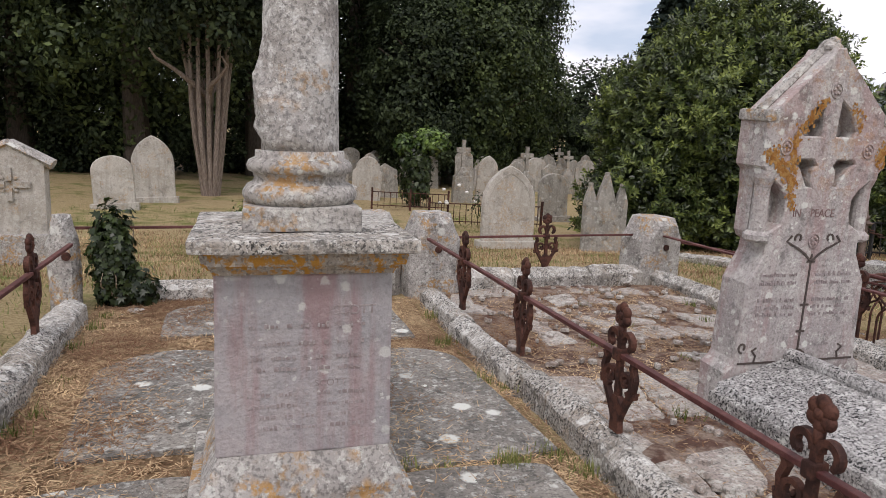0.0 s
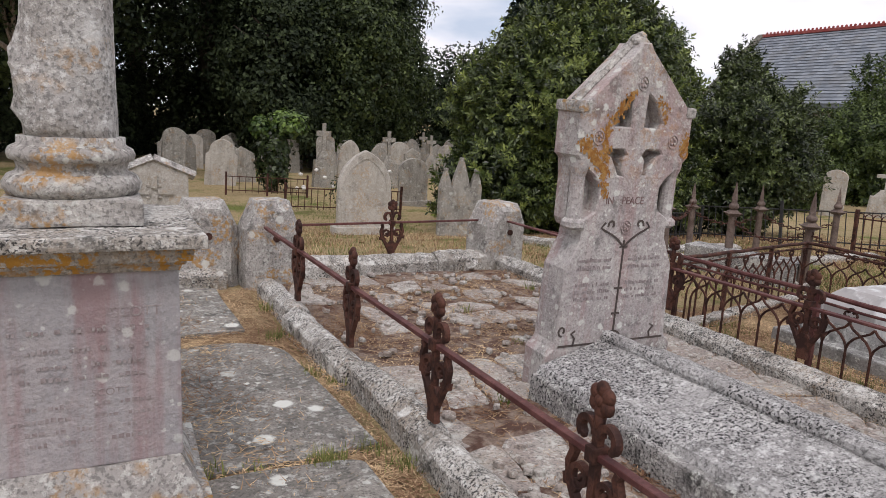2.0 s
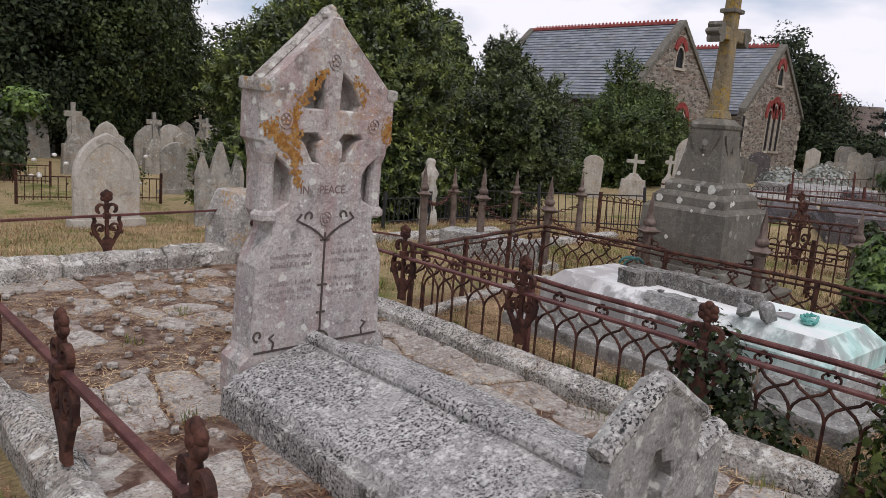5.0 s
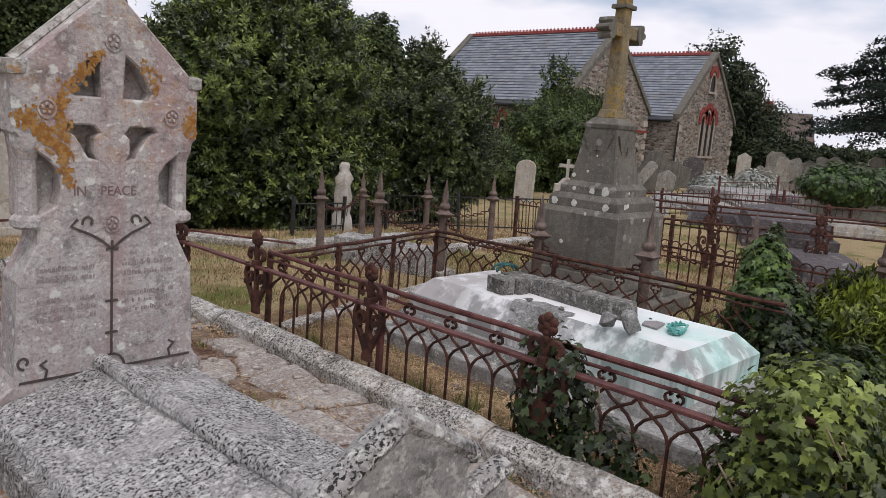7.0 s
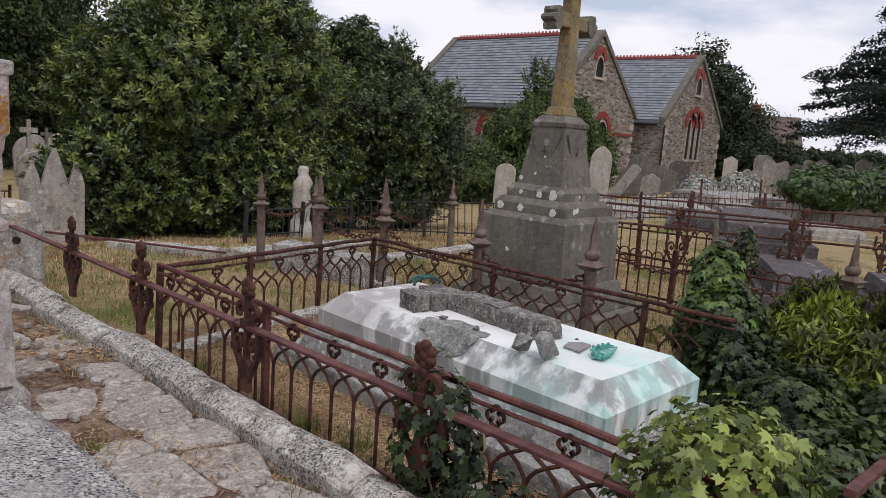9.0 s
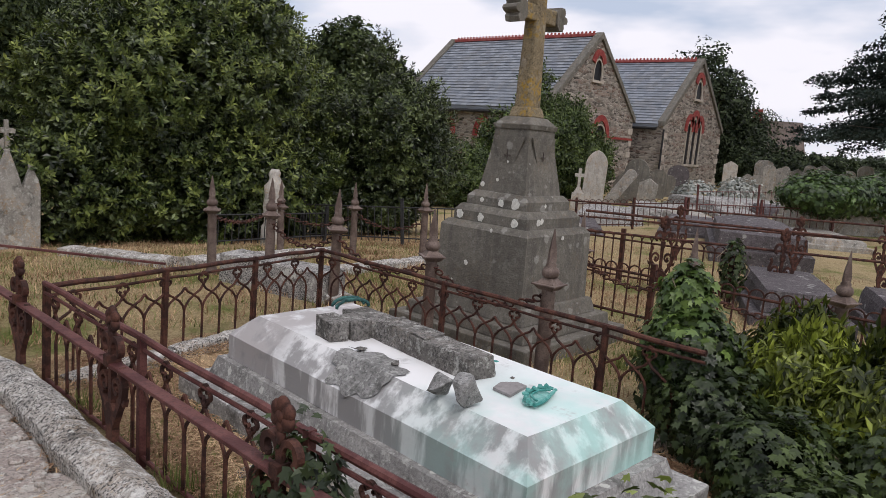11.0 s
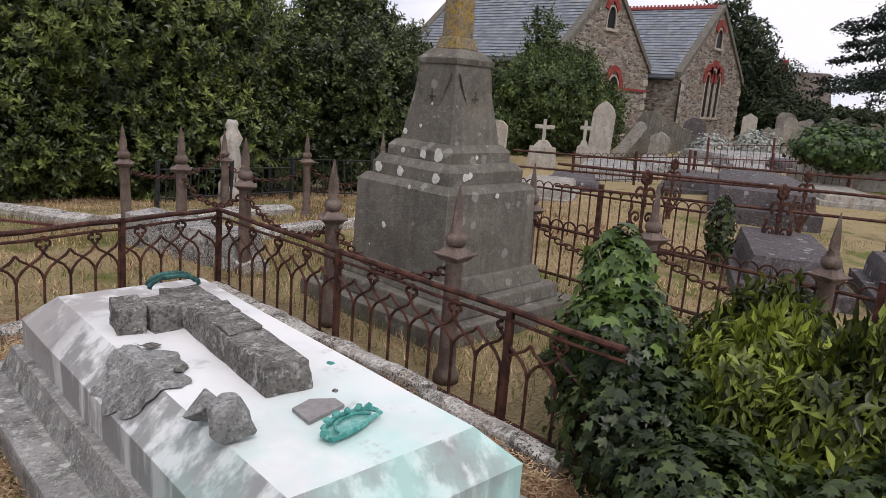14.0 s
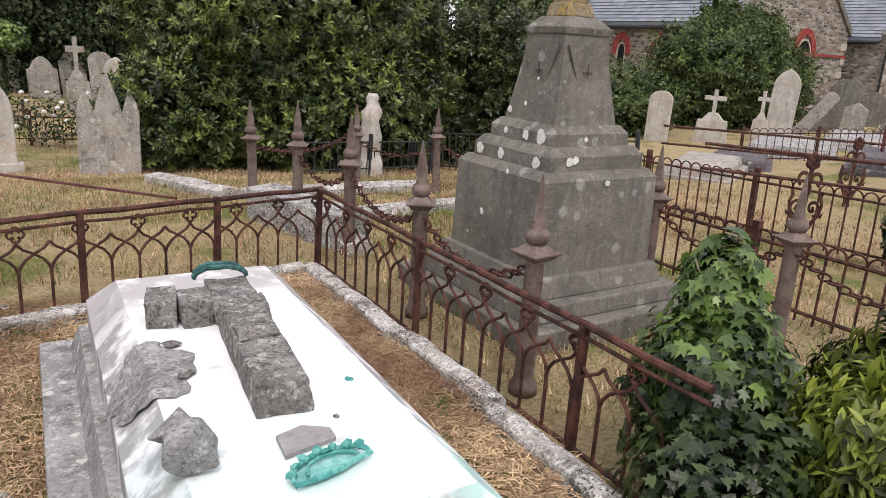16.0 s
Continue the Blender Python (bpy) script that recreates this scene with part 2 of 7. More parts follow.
M_VERDIGRIS = two_tone("verdigris_copper", (0.05, 0.26, 0.23), (0.17, 0.46, 0.41), 22, 0.7, 0.2, fine=60, strength=0.6)
M_PALECOPPER = two_tone("pale_verdigris", (0.3, 0.56, 0.52), (0.16, 0.42, 0.38), 30, 0.75, 0.1, fine=80, strength=0.5)
M_BARK = two_tone("grey_bark", (0.2, 0.155, 0.125), (0.33, 0.27, 0.225), 12, 0.9, fine=60, strength=0.9, distance=0.02, stretch_by=(3, 3, 0.6))
M_DARKBARK = two_tone("dark_bark", (0.07, 0.055, 0.045), (0.11, 0.09, 0.07), 10, 0.9, fine=40, strength=0.9, distance=0.02, stretch_by=(3, 3, 0.6))
M_LAUREL = leaf("laurel_leaf", (0.012, 0.022, 0.008), (0.19, 0.245, 0.08), 0.36, 0.45, 0.12)
M_YOUNG = leaf("young_laurel_leaf", (0.05, 0.08, 0.02), (0.35, 0.41, 0.105), 0.4, 0.35, 0.2)
M_WOOD = leaf("dark_wood_leaf", (0.01, 0.017, 0.009), (0.1, 0.135, 0.06), 0.6, 0.2, 0.15)
M_WOODLIT = leaf("mid_wood_leaf", (0.022, 0.036, 0.016), (0.14, 0.185, 0.06), 0.55, 0.25, 0.2)
M_MIDGREEN = leaf("mid_green_hedge_leaf", (0.02, 0.036, 0.011), (0.2, 0.27, 0.075), 0.45, 0.3, 0.2)
M_CEDAR = leaf("cedar_needle", (0.012, 0.022, 0.018), (0.05, 0.068, 0.05), 0.7, 0.15, 0.1)
M_IVY = leaf("ivy_leaf", (0.022, 0.05, 0.01), (0.24, 0.36, 0.08), 0.4, 0.45)
M_IVYLIGHT = leaf("light_ivy_leaf", (0.012, 0.027, 0.004), (0.36, 0.44, 0.1), 0.42, 0.35)
M_IVYDARK = leaf("dark_ivy_leaf", (0.009, 0.018, 0.005), (0.1, 0.145, 0.04), 0.4, 0.4)
M_IVYHEDGE = leaf("hedge_ivy_leaf", (0.014, 0.032, 0.008), (0.13, 0.22, 0.05), 0.4, 0.4)
M_HEDGE = leaf("yellow_green_shrub_leaf", (0.007, 0.015, 0.002), (0.36, 0.43, 0.06), 0.42, 0.35)
M_GREYLEAF = leaf("silver_shrub_leaf", (0.3, 0.32, 0.29), (0.5, 0.52, 0.48), 0.8, 0.1)
M_GRASS = leaf("grass_blade", (0.08, 0.11, 0.022), (0.36, 0.37, 0.13), 0.6, 0.2)
M_STRAW = leaf("straw_and_needles", (0.17, 0.085, 0.05), (0.85, 0.64, 0.38), 0.9, 0.1, 0.05)
M_STEM = two_tone("pale_ivy_stem", (0.36, 0.3, 0.22), (0.28, 0.22, 0.16), 20)
M_PETAL = leaf("white_petal", (0.75, 0.73, 0.68), (0.85, 0.83, 0.8), 0.7, 0.2)
M_PATH = two_tone("sandy_gravel_path", (0.4, 0.31, 0.22), (0.5, 0.42, 0.31), 2.0, 0.95, fine=50, strength=0.5)
M_REDSTONE = two_tone("red_brick_dressing", (0.23, 0.035, 0.033), (0.31, 0.075, 0.06), 6, 0.85, fine=30)
M_PALEDRESS = two_tone("pale_ashlar_dressing", (0.5, 0.45, 0.38), (0.4, 0.35, 0.29), 3, 0.85, fine=30)
M_DARKGLASS = two_tone("dark_leaded_glass", (0.012, 0.012, 0.014), (0.02, 0.02, 0.022), 8, 0.45, 0.0, 0.2)
M_BLACKIRON = two_tone("black_gutter_iron", (0.02, 0.02, 0.022), (0.035, 0.035, 0.035), 8, 0.5)
M_RIDGETILE = two_tone("red_ridge_tile", (0.3, 0.06, 0.055), (0.38, 0.11, 0.095), 4, 0.8)
M_WHITEWALL = two_tone("white_render", (0.75, 0.74, 0.7), (0.65, 0.64, 0.6), 2, 0.8)
M_FARROOF = two_tone("far_brown_roof", (0.12, 0.09, 0.075), (0.16, 0.13, 0.11), 2, 0.85)


def rubble_wall():
    """Coursed rubble: flat stones of many tones in pale mortar, with redder courses."""
    m, n, l, b = nodes_of("rubble_stone_wall", 0.92, spec=0.15)
    v = coords(n, l, (1, 1, 2.6))
    w = n.new("ShaderNodeTexVoronoi")
    w.inputs["Scale"].default_value = 3.4
    l.new(v, w.inputs["Vector"])
    sep = n.new("ShaderNodeSeparateColor")
    l.new(w.outputs["Color"], sep.inputs[0])
    col = mix(n, l, sep.outputs[0], (0.075, 0.066, 0.056), (0.42, 0.38, 0.32))
    courses = coords(n, l, (0.15, 0.15, 2.2))
    red = times(n, l, mask(n, l, noise_tex(n, l, courses, 1.0, 2), 0.45, 0.6), mask(n, l, sep.outputs[1], 0.35, 0.6))
    col = mix(n, l, times(n, l, red, 0.45), col, (0.2, 0.11, 0.08))
    e = n.new("ShaderNodeTexVoronoi")
    e.feature = 'DISTANCE_TO_EDGE'
    e.inputs["Scale"].default_value = 3.4
    l.new(v, e.inputs["Vector"])
    col = mix(n, l, mask(n, l, e.outputs["Distance"], 0.02, 0.07), (0.3, 0.27, 0.235), col)
    l.new(col, b.inputs["Base Color"])
    bump(n, l, b, mask(n, l, e.outputs["Distance"], 0.0, 0.15), 0.7, 0.05)
    return m


def slate_roof():
    m, n, l, b = nodes_of("blue_grey_slate", 0.5, spec=0.4)
    g = n.new("ShaderNodeNewGeometry")
    v = coords(n, l)
    col = mix(n, l, g.outputs["Random Per Island"], (0.14, 0.16, 0.185), (0.25, 0.275, 0.31))
    col = mix(n, l, times(n, l, mask(n, l, noise_tex(n, l, v, 1.2, 5), 0.45, 0.65), 0.4), col, (0.19, 0.185, 0.17))
    l.new(col, b.inputs["Base Color"])
    bump(n, l, b, noise_tex(n, l, v, 30, 4), 0.3, 0.005)
    return m


def white_tomb():
    """White marble, grey weathering streaks and copper stain in green."""
    m, n, l, b = nodes_of("stained_white_marble", 0.6, spec=0.3)
    v = coords(n, l)
    col = mix(n, l, mask(n, l, noise_tex(n, l, v, 2.2, 5), 0.4, 0.65), (0.8, 0.8, 0.79), (0.68, 0.7, 0.69))
    sv = coords(n, l, (7, 7, 1.4))
    g = n.new("ShaderNodeNewGeometry")
    sep = n.new("ShaderNodeSeparateXYZ")
    l.new(g.outputs["Normal"], sep.inputs[0])
    steep = n.new("ShaderNodeMath")
    steep.operation = 'SUBTRACT'
    steep.inputs[0].default_value = 1.0
    l.new(mask(n, l, sep.outputs[2], 0.8, 0.98), steep.inputs[1])
    col = mix(n, l, times(n, l, times(n, l, mask(n, l, noise_tex(n, l, sv, 1.3, 6), 0.4, 0.56), steep.outputs[0]), 0.85), col, (0.23, 0.225, 0.22))
    pos = n.new("ShaderNodeSeparateXYZ")
    l.new(g.outputs["Position"], pos.inputs[0])
    near = n.new("ShaderNodeMath")
    near.operation = 'SUBTRACT'
    near.inputs[0].default_value = 1.0
    l.new(mask(n, l, pos.outputs[1], 1.75, 2.75), near.inputs[1])
    stain = times(n, l, near.outputs[0], mask(n, l, noise_tex(n, l, v, 2.6, 6), 0.32, 0.62))
    col = mix(n, l, times(n, l, stain, 0.75), col, (0.42, 0.72, 0.66))
    col = mix(n, l, times(n, l, mask(n, l, noise_tex(n, l, v, 5.5, 8, 0.7), 0.57, 0.68), 0.5), col, (0.36, 0.35, 0.33))
    col = mix(n, l, times(n, l, mask(n, l, pos.outputs[1], 3.3, 3.6), mask(n, l, noise_tex(n, l, v, 9, 6), 0.3, 0.55)), col, (0.4, 0.38, 0.37))
    l.new(col, b.inputs["Base Color"])
    bump(n, l, b, noise_tex(n, l, v, 40, 5), 0.25, 0.004)
    return m


M_WALL = rubble_wall()
M_SLATE = slate_roof()
M_MARBLE = white_tomb()


# ---- building tools ----
RNG = random.Random(7)


def gz(x, y=0.0):
    """The lawn falls gently towards +x, and behind the plots towards +y."""
    return -0.022 * (max(-8.0, min(16.0, x)) - 4.0) - 0.095 * min(max(0.0, y - 6.6), 6.4) - 0.012 * min(max(0.0, y - 13.0), 40.0)


def P(x, y, z=0.0, turn=0.0, lean_x=0.0, lean_y=0.0):
    """A pose on the ground at x, y, z above it."""
    return pose(x, y, gz(x, y) + z, lean_x, lean_y, turn)


def part(name, bm, material, parent=None, label="", at=None, smooth=False):
    me = bpy.data.meshes.new(name)
    bm.normal_update()
    bm.to_mesh(me)
    bm.free()
    me.materials.append(material)
    if smooth:
        me.polygons.foreach_set("use_smooth", [True] * len(me.polygons))
    ob = new(name, me)
    if parent is not None:
        ob.parent = parent
    if at is not None:
        ob.matrix_basis = at
    if label:
        tagged(ob, label)
    return ob


def thing(name, label, category, at=None, group="", kind=""):
    ob = tagged(new(name), label, category, group, kind)
    ob.empty_display_size = 0.1
    if at is not None:
        ob.matrix_basis = at
    return ob


def box(bm, x0, x1, y0, y1, z0, z1, bev=0.0, m=None):
    r = bmesh.ops.create_cube(bm, size=1.0)
    vs = r["verts"]
    for v in vs:
        v.co = Vector(((x0 + x1) / 2 + v.co.x * (x1 - x0), (y0 + y1) / 2 + v.co.y * (y1 - y0), (z0 + z1) / 2 + v.co.z * (z1 - z0)))
    if m is not None:
        bmesh.ops.transform(bm, matrix=m, verts=vs)
    if bev:
        es = list({e for v in vs for e in v.link_edges})
        bmesh.ops.bevel(bm, geom=es, offset=bev, segments=2, affect='EDGES', profile=0.6)
    return bm


def boxes(*rows, bev=0.0):
    bm = bmesh.new()
    for r in rows:
        box(bm, *r, bev=bev)
    return bm


def frustum(bm, cx, cy, z0, z1, w0, d0, w1, d1, bev=0.0):
    r = bmesh.ops.create_cube(bm, size=1.0)
    for v in r["verts"]:
        top = v.co.z > 0
        v.co = Vector((cx + v.co.x * (w1 if top else w0), cy + v.co.y * (d1 if top else d0), z1 if top else z0))
    if bev:
        bmesh.ops.bevel(bm, geom=list({e for v in r["verts"] for e in v.link_edges}), offset=bev, segments=2, affect='EDGES', profile=0.6)
    return bm


def plate(bm, outer, y0, y1, holes=(), m=None):
    """A flat piece cut to an outline (x, z), with holes, between the depths y0 and y1."""
    before = set(bm.verts)
    edges = []
    for loop in (outer, *holes):
        vs = [bm.verts.new((x, y0, z)) for x, z in loop]
        edges += [bm.edges.new((vs[i], vs[(i + 1) % len(vs)])) for i in range(len(vs))]
    faces = [f for f in bmesh.ops.triangle_fill(bm, use_beauty=True, use_dissolve=False, edges=edges)["geom"] if isinstance(f, bmesh.types.BMFace)]
    ext = bmesh.ops.extrude_face_region(bm, geom=faces)["geom"]
    for v in ext:
        if isinstance(v, bmesh.types.BMVert):
            v.co.y = y1
    vs = [v for v in bm.verts if v not in before]
    if m is not None:
        bmesh.ops.transform(bm, matrix=m, verts=vs)
    bmesh.ops.recalc_face_normals(bm, faces=list({f for v in vs for f in v.link_faces}))
    return bm


def lathe(bm, profile, seg=20, cx=0.0, cy=0.0):
    rings = []
    for r, z in profile:
        rings.append([bm.verts.new((cx + r * math.cos(2 * math.pi * k / seg), cy + r * math.sin(2 * math.pi * k / seg), z)) for k in range(seg)])
    for a, c in zip(rings, rings[1:]):
        for k in range(seg):
            bm.faces.new((a[k], a[(k + 1) % seg], c[(k + 1) % seg], c[k]))
    bm.faces.new(rings[-1])
    bm.faces.new(rings[0][::-1])
    return bm


def tube(bm, pts, r, seg=8, r_end=None):
    pts = [Vector(p) for p in pts]
    rings = []
    for i, p in enumerate(pts):
        d = (pts[min(i + 1, len(pts) - 1)] - pts[max(i - 1, 0)]).normalized()
        side = d.cross(Vector((0, 0, 1))) if abs(d.z) < 0.95 else d.cross(Vector((0, 1, 0)))
        side.normalize()
        up = side.cross(d)
        rr = r if r_end is None else r + (r_end - r) * i / (len(pts) - 1)
        rings.append([bm.verts.new(p + rr * (math.cos(2 * math.pi * k / seg) * side + math.sin(2 * math.pi * k / seg) * up)) for k in range(seg)])
    for a, c in zip(rings, rings[1:]):
        for k in range(seg):
            bm.faces.new((a[k], a[(k + 1) % seg], c[(k + 1) % seg], c[k]))
    bm.faces.new(rings[-1])
    bm.faces.new(rings[0][::-1])
    return bm


def ribbon(bm, pts, wide, deep):
    """A flat iron strip that follows points (x, z), wide in that plane and deep in y."""
    rings = []
    n = len(pts)
    for i, (x, z) in enumerate(pts):
        x1, z1 = pts[min(i + 1, n - 1)]
        x0, z0 = pts[max(i - 1, 0)]
        ln = math.hypot(x1 - x0, z1 - z0) or 1.0
        nx, nz = -(z1 - z0) / ln, (x1 - x0) / ln
        w = wide / 2
        rings.append([bm.verts.new((x + s * nx * w, t * deep / 2, z + s * nz * w)) for s, t in ((1, 1), (-1, 1), (-1, -1), (1, -1))])
    for a, c in zip(rings, rings[1:]):
        for k in range(4):
            bm.faces.new((a[k], a[(k + 1) % 4], c[(k + 1) % 4], c[k]))
    bm.faces.new(rings[-1])
    bm.faces.new(rings[0][::-1])
    return bm


def ball(bm, x, y, z, rx, ry, rz, sub=2):
    r = bmesh.ops.create_icosphere(bm, subdivisions=sub, radius=1.0)
    for v in r["verts"]:
        v.co = Vector((x + v.co.x * rx, y + v.co.y * ry, z + v.co.z * rz))
    return bm


def worn(bm, amp, scale=8.0, seed=0.0, cuts=0):
    """Uneven, weathered surface."""
    if cuts:
        bmesh.ops.subdivide_edges(bm, edges=bm.edges[:], cuts=cuts, use_grid_fill=True)
    for v in bm.verts:
        v.co += amp * noise.noise_vector(v.co * scale + Vector((seed, seed * 1.7, seed * 0.3)))
    return bm


def arc(cx, cz, r, a0, a1, n=10):
    return [(cx + r * math.cos(radians(a0 + (a1 - a0) * k / n)), cz + r * math.sin(radians(a0 + (a1 - a0) * k / n))) for k in range(n + 1)]


def spiral(cx, cz, r0, r1, a0, a1, n=16):
    return [(cx + (r0 + (r1 - r0) * k / n) * math.cos(radians(a0 + (a1 - a0) * k / n)), cz + (r0 + (r1 - r0) * k / n) * math.sin(radians(a0 + (a1 - a0) * k / n))) for k in range(n + 1)]


def lettering(body, size, at, material, parent, name="inscription"):
    cu = bpy.data.curves.new(name, 'FONT')
    cu.body, cu.size, cu.extrude = body, size, 0.0012
    cu.align_x, cu.align_y = 'CENTER', 'CENTER'
    tmp = bpy.data.objects.new("tmp", cu)
    scene.collection.objects.link(tmp)
    bpy.context.view_layer.update()
    me = bpy.data.meshes.new_from_object(tmp.evaluated_get(bpy.context.evaluated_depsgraph_get()))
    bpy.data.objects.remove(tmp)
    me.materials.clear()
    me.materials.append(material)
    ob = new(name, me)
    ob.parent, ob.matrix_basis = parent, at
    return ob


def sheet_mesh(name, verts, faces, material, smooth=False):
    me = bpy.data.meshes.new(name)
    me.from_pydata(verts, [], faces)
    me.materials.append(material)
    if smooth:
        me.polygons.foreach_set("use_smooth", [True] * len(me.polygons))
    return me


def tri_mesh(name, co, tri, material):
    """A mesh from arrays of corners and triangles."""
    me = bpy.data.meshes.new(name)
    n, f = len(co), len(tri)
    me.vertices.add(n)
    me.vertices.foreach_set("co", co.astype(np.float32).ravel())
    me.loops.add(3 * f)
    me.loops.foreach_set("vertex_index", tri.astype(np.int32).ravel())
    me.polygons.add(f)
    me.polygons.foreach_set("loop_start", np.arange(0, 3 * f, 3, dtype=np.int32))
    me.polygons.foreach_set("loop_total", np.full(f, 3, dtype=np.int32))
    me.materials.append(material)
    me.update(calc_edges=True)
    return me


LEAF = np.array([(0, 0, 0), (0.3, 0.45, 0.09), (0, 1, -0.06), (-0.3, 0.45, 0.09)])
LEAF_T = np.array([(0, 1, 2), (0, 2, 3)])
NARROW = np.array([(0, 0, 0), (0.19, 0.5, 0.05), (0, 1, -0.06), (-0.19, 0.5, 0.05)])
SLIM = np.array([(0, 0, 0), (0.17, 0.5, 0.06), (0, 1, -0.1), (-0.17, 0.5, 0.06)])
NEEDLE = np.array([(-0.12, 0, 0), (0.12, 0, 0), (0, 1, 0.05)])
NEEDLE_T = np.array([(0, 1, 2)])
IVY = np.array([(0, 0.18, 0.0), (-0.12, 0, 0), (-0.46, 0.1, -0.05), (-0.26, 0.34, 0.05), (-0.4, 0.66, -0.04), (-0.14, 0.6, 0.05), (0, 1.0, -0.06), (0.14, 0.6, 0.05), (0.4, 0.66, -0.04), (0.26, 0.34, 0.05), (0.46, 0.1, -0.05), (0.12, 0, 0)])
IVY_T = np.array([(0, k, k + 1) for k in range(1, 11)] + [(0, 11, 1)])


def scatter_leaves(rs, where, out, size, spread=0.6, shape=LEAF, tris=LEAF_T, droop=0.2, vary=0.35):
    """Leaf corners and triangles at the points where, each facing roughly along out."""
    n = len(where)
    nrm = out + rs.normal(0, spread, (n, 3))
    nrm /= np.linalg.norm(nrm, axis=1, keepdims=True) + 1e-9
    tip = rs.normal(0, 1, (n, 3)) + np.array((0, 0, -droop)) + 0.5 * out
    tip -= nrm * (tip * nrm).sum(1, keepdims=True)
    tip /= np.linalg.norm(tip, axis=1, keepdims=True) + 1e-9
    side = np.cross(tip, nrm)
    s = size * (1 + vary * rs.uniform(-1, 1, n))
    co = where[:, None, :] + s[:, None, None] * (shape[None, :, 0:1] * side[:, None, :] + shape[None, :, 1:2] * tip[:, None, :] + shape[None, :, 2:3] * nrm[:, None, :])
    tri = tris[None] + (np.arange(n) * len(shape))[:, None, None]
    return co.reshape(-1, 3), tri.reshape(-1, 3)


def lumpy_crown(rs, centre, radii, clumps, per, clump_r, shell=0.55, flat=0.0, low=-1.0):
    """Points and outward ways of leaves: clumps set in an uneven ellipsoid, most of them near its outside."""
    d = rs.normal(0, 1, (clumps, 3))
    d /= np.linalg.norm(d, axis=1, keepdims=True)
    d[:, 2] = np.where(d[:, 2] < low, -d[:, 2], d[:, 2])
    lump = np.array([noise.noise(Vector(v) * 1.7 + Vector(centre)) for v in d])
    r = (shell + (1 - shell) * rs.uniform(0, 1, clumps) ** 0.5) * (1 + 0.28 * lump)
    c = np.array(centre) + d * r[:, None] * np.array(radii)
    q = rs.normal(0, 1, (clumps, per, 3))
    q /= np.linalg.norm(q, axis=2, keepdims=True)
    cr = clump_r * rs.uniform(0.6, 1.3, (clumps, 1, 1))
    pts = c[:, None, :] + q * cr * rs.uniform(0.5, 1.0, (clumps, per, 1)) * np.array((1, 1, 1 - flat))
    out = q * 0.7 + d[:, None, :] * 0.6 + np.array((0, 0, 0.35))
    return pts.reshape(-1, 3), out.reshape(-1, 3)


def crown_shell(rs, centre, radii, n, shell=0.8):
    """Points near the outside of a lobed ellipsoid, and their outward ways."""
    d = rs.normal(0, 1, (n, 3))
    d /= np.linalg.norm(d, axis=1, keepdims=True)
    lump = np.array([0.3 * noise.noise(Vector(v) * 1.7 + Vector(centre)) + 0.2 * noise.noise(Vector(v) * 4.3 + Vector(centre)) for v in d])
    r = rs.uniform(shell, 1.0, n) * (1 + lump)
    return np.array(centre) + d * r[:, None] * np.array(radii), d


def shoots(rs, base, way, leaves, length, size, open_by=0.75, shape=LEAF, tris=LEAF_T):
    """Leafy shoots: leaves set spirally round a stem, spreading low down and drawn together at the tip."""
    n = len(base)
    axis = way / (np.linalg.norm(way, axis=1, keepdims=True) + 1e-9)
    e1 = np.cross(axis, np.array((0.31, 0.52, 0.8)))
    e1 /= np.linalg.norm(e1, axis=1, keepdims=True) + 1e-9
    e2 = np.cross(axis, e1)
    u = np.linspace(0.1, 1.0, leaves)[None, :, None]
    ang = (np.arange(leaves)[None, :] * 2.4 + rs.uniform(0, 6.28, (n, 1)))[..., None]
    radial = np.cos(ang) * e1[:, None, :] + np.sin(ang) * e2[:, None, :]
    ax = axis[:, None, :]
    ln = length * rs.uniform(0.6, 1.4, (n, 1, 1))
    pos = base[:, None, :] + ax * ln * u
    tip = radial * (open_by + 0.35 * (1 - u)) + ax * (0.2 + 0.6 * u) + rs.normal(0, 0.2, (n, leaves, 3))
    tip /= np.linalg.norm(tip, axis=2, keepdims=True)
    nrm = ax + rs.normal(0, 0.25, (n, leaves, 3))
    nrm = nrm - tip * (nrm * tip).sum(2, keepdims=True)
    nrm /= np.linalg.norm(nrm, axis=2, keepdims=True) + 1e-9
    side = np.cross(tip, nrm)
    s = (size * rs.uniform(0.7, 1.25, (n, leaves, 1)))[:, :, None, :]
    co = pos[:, :, None, :] + s * (shape[None, None, :, 0:1] * side[:, :, None, :] + shape[None, None, :, 1:2] * tip[:, :, None, :] + shape[None, None, :, 2:3] * nrm[:, :, None, :])
    tri = tris[None] + (np.arange(n * leaves) * len(shape))[:, None, None]
    return co.reshape(-1, 3), tri.reshape(-1, 3)


def joined(name, pieces, material, parent=None, label=""):
    co, tri, k = [], [], 0
    for c, t in pieces:
        co.append(c)
        tri.append(t + k)
        k += len(c)
    ob = new(name, tri_mesh(name, np.concatenate(co), np.concatenate(tri), material))
    if parent is not None:
        ob.parent = parent
    if label:
        tagged(ob, label)
    return ob


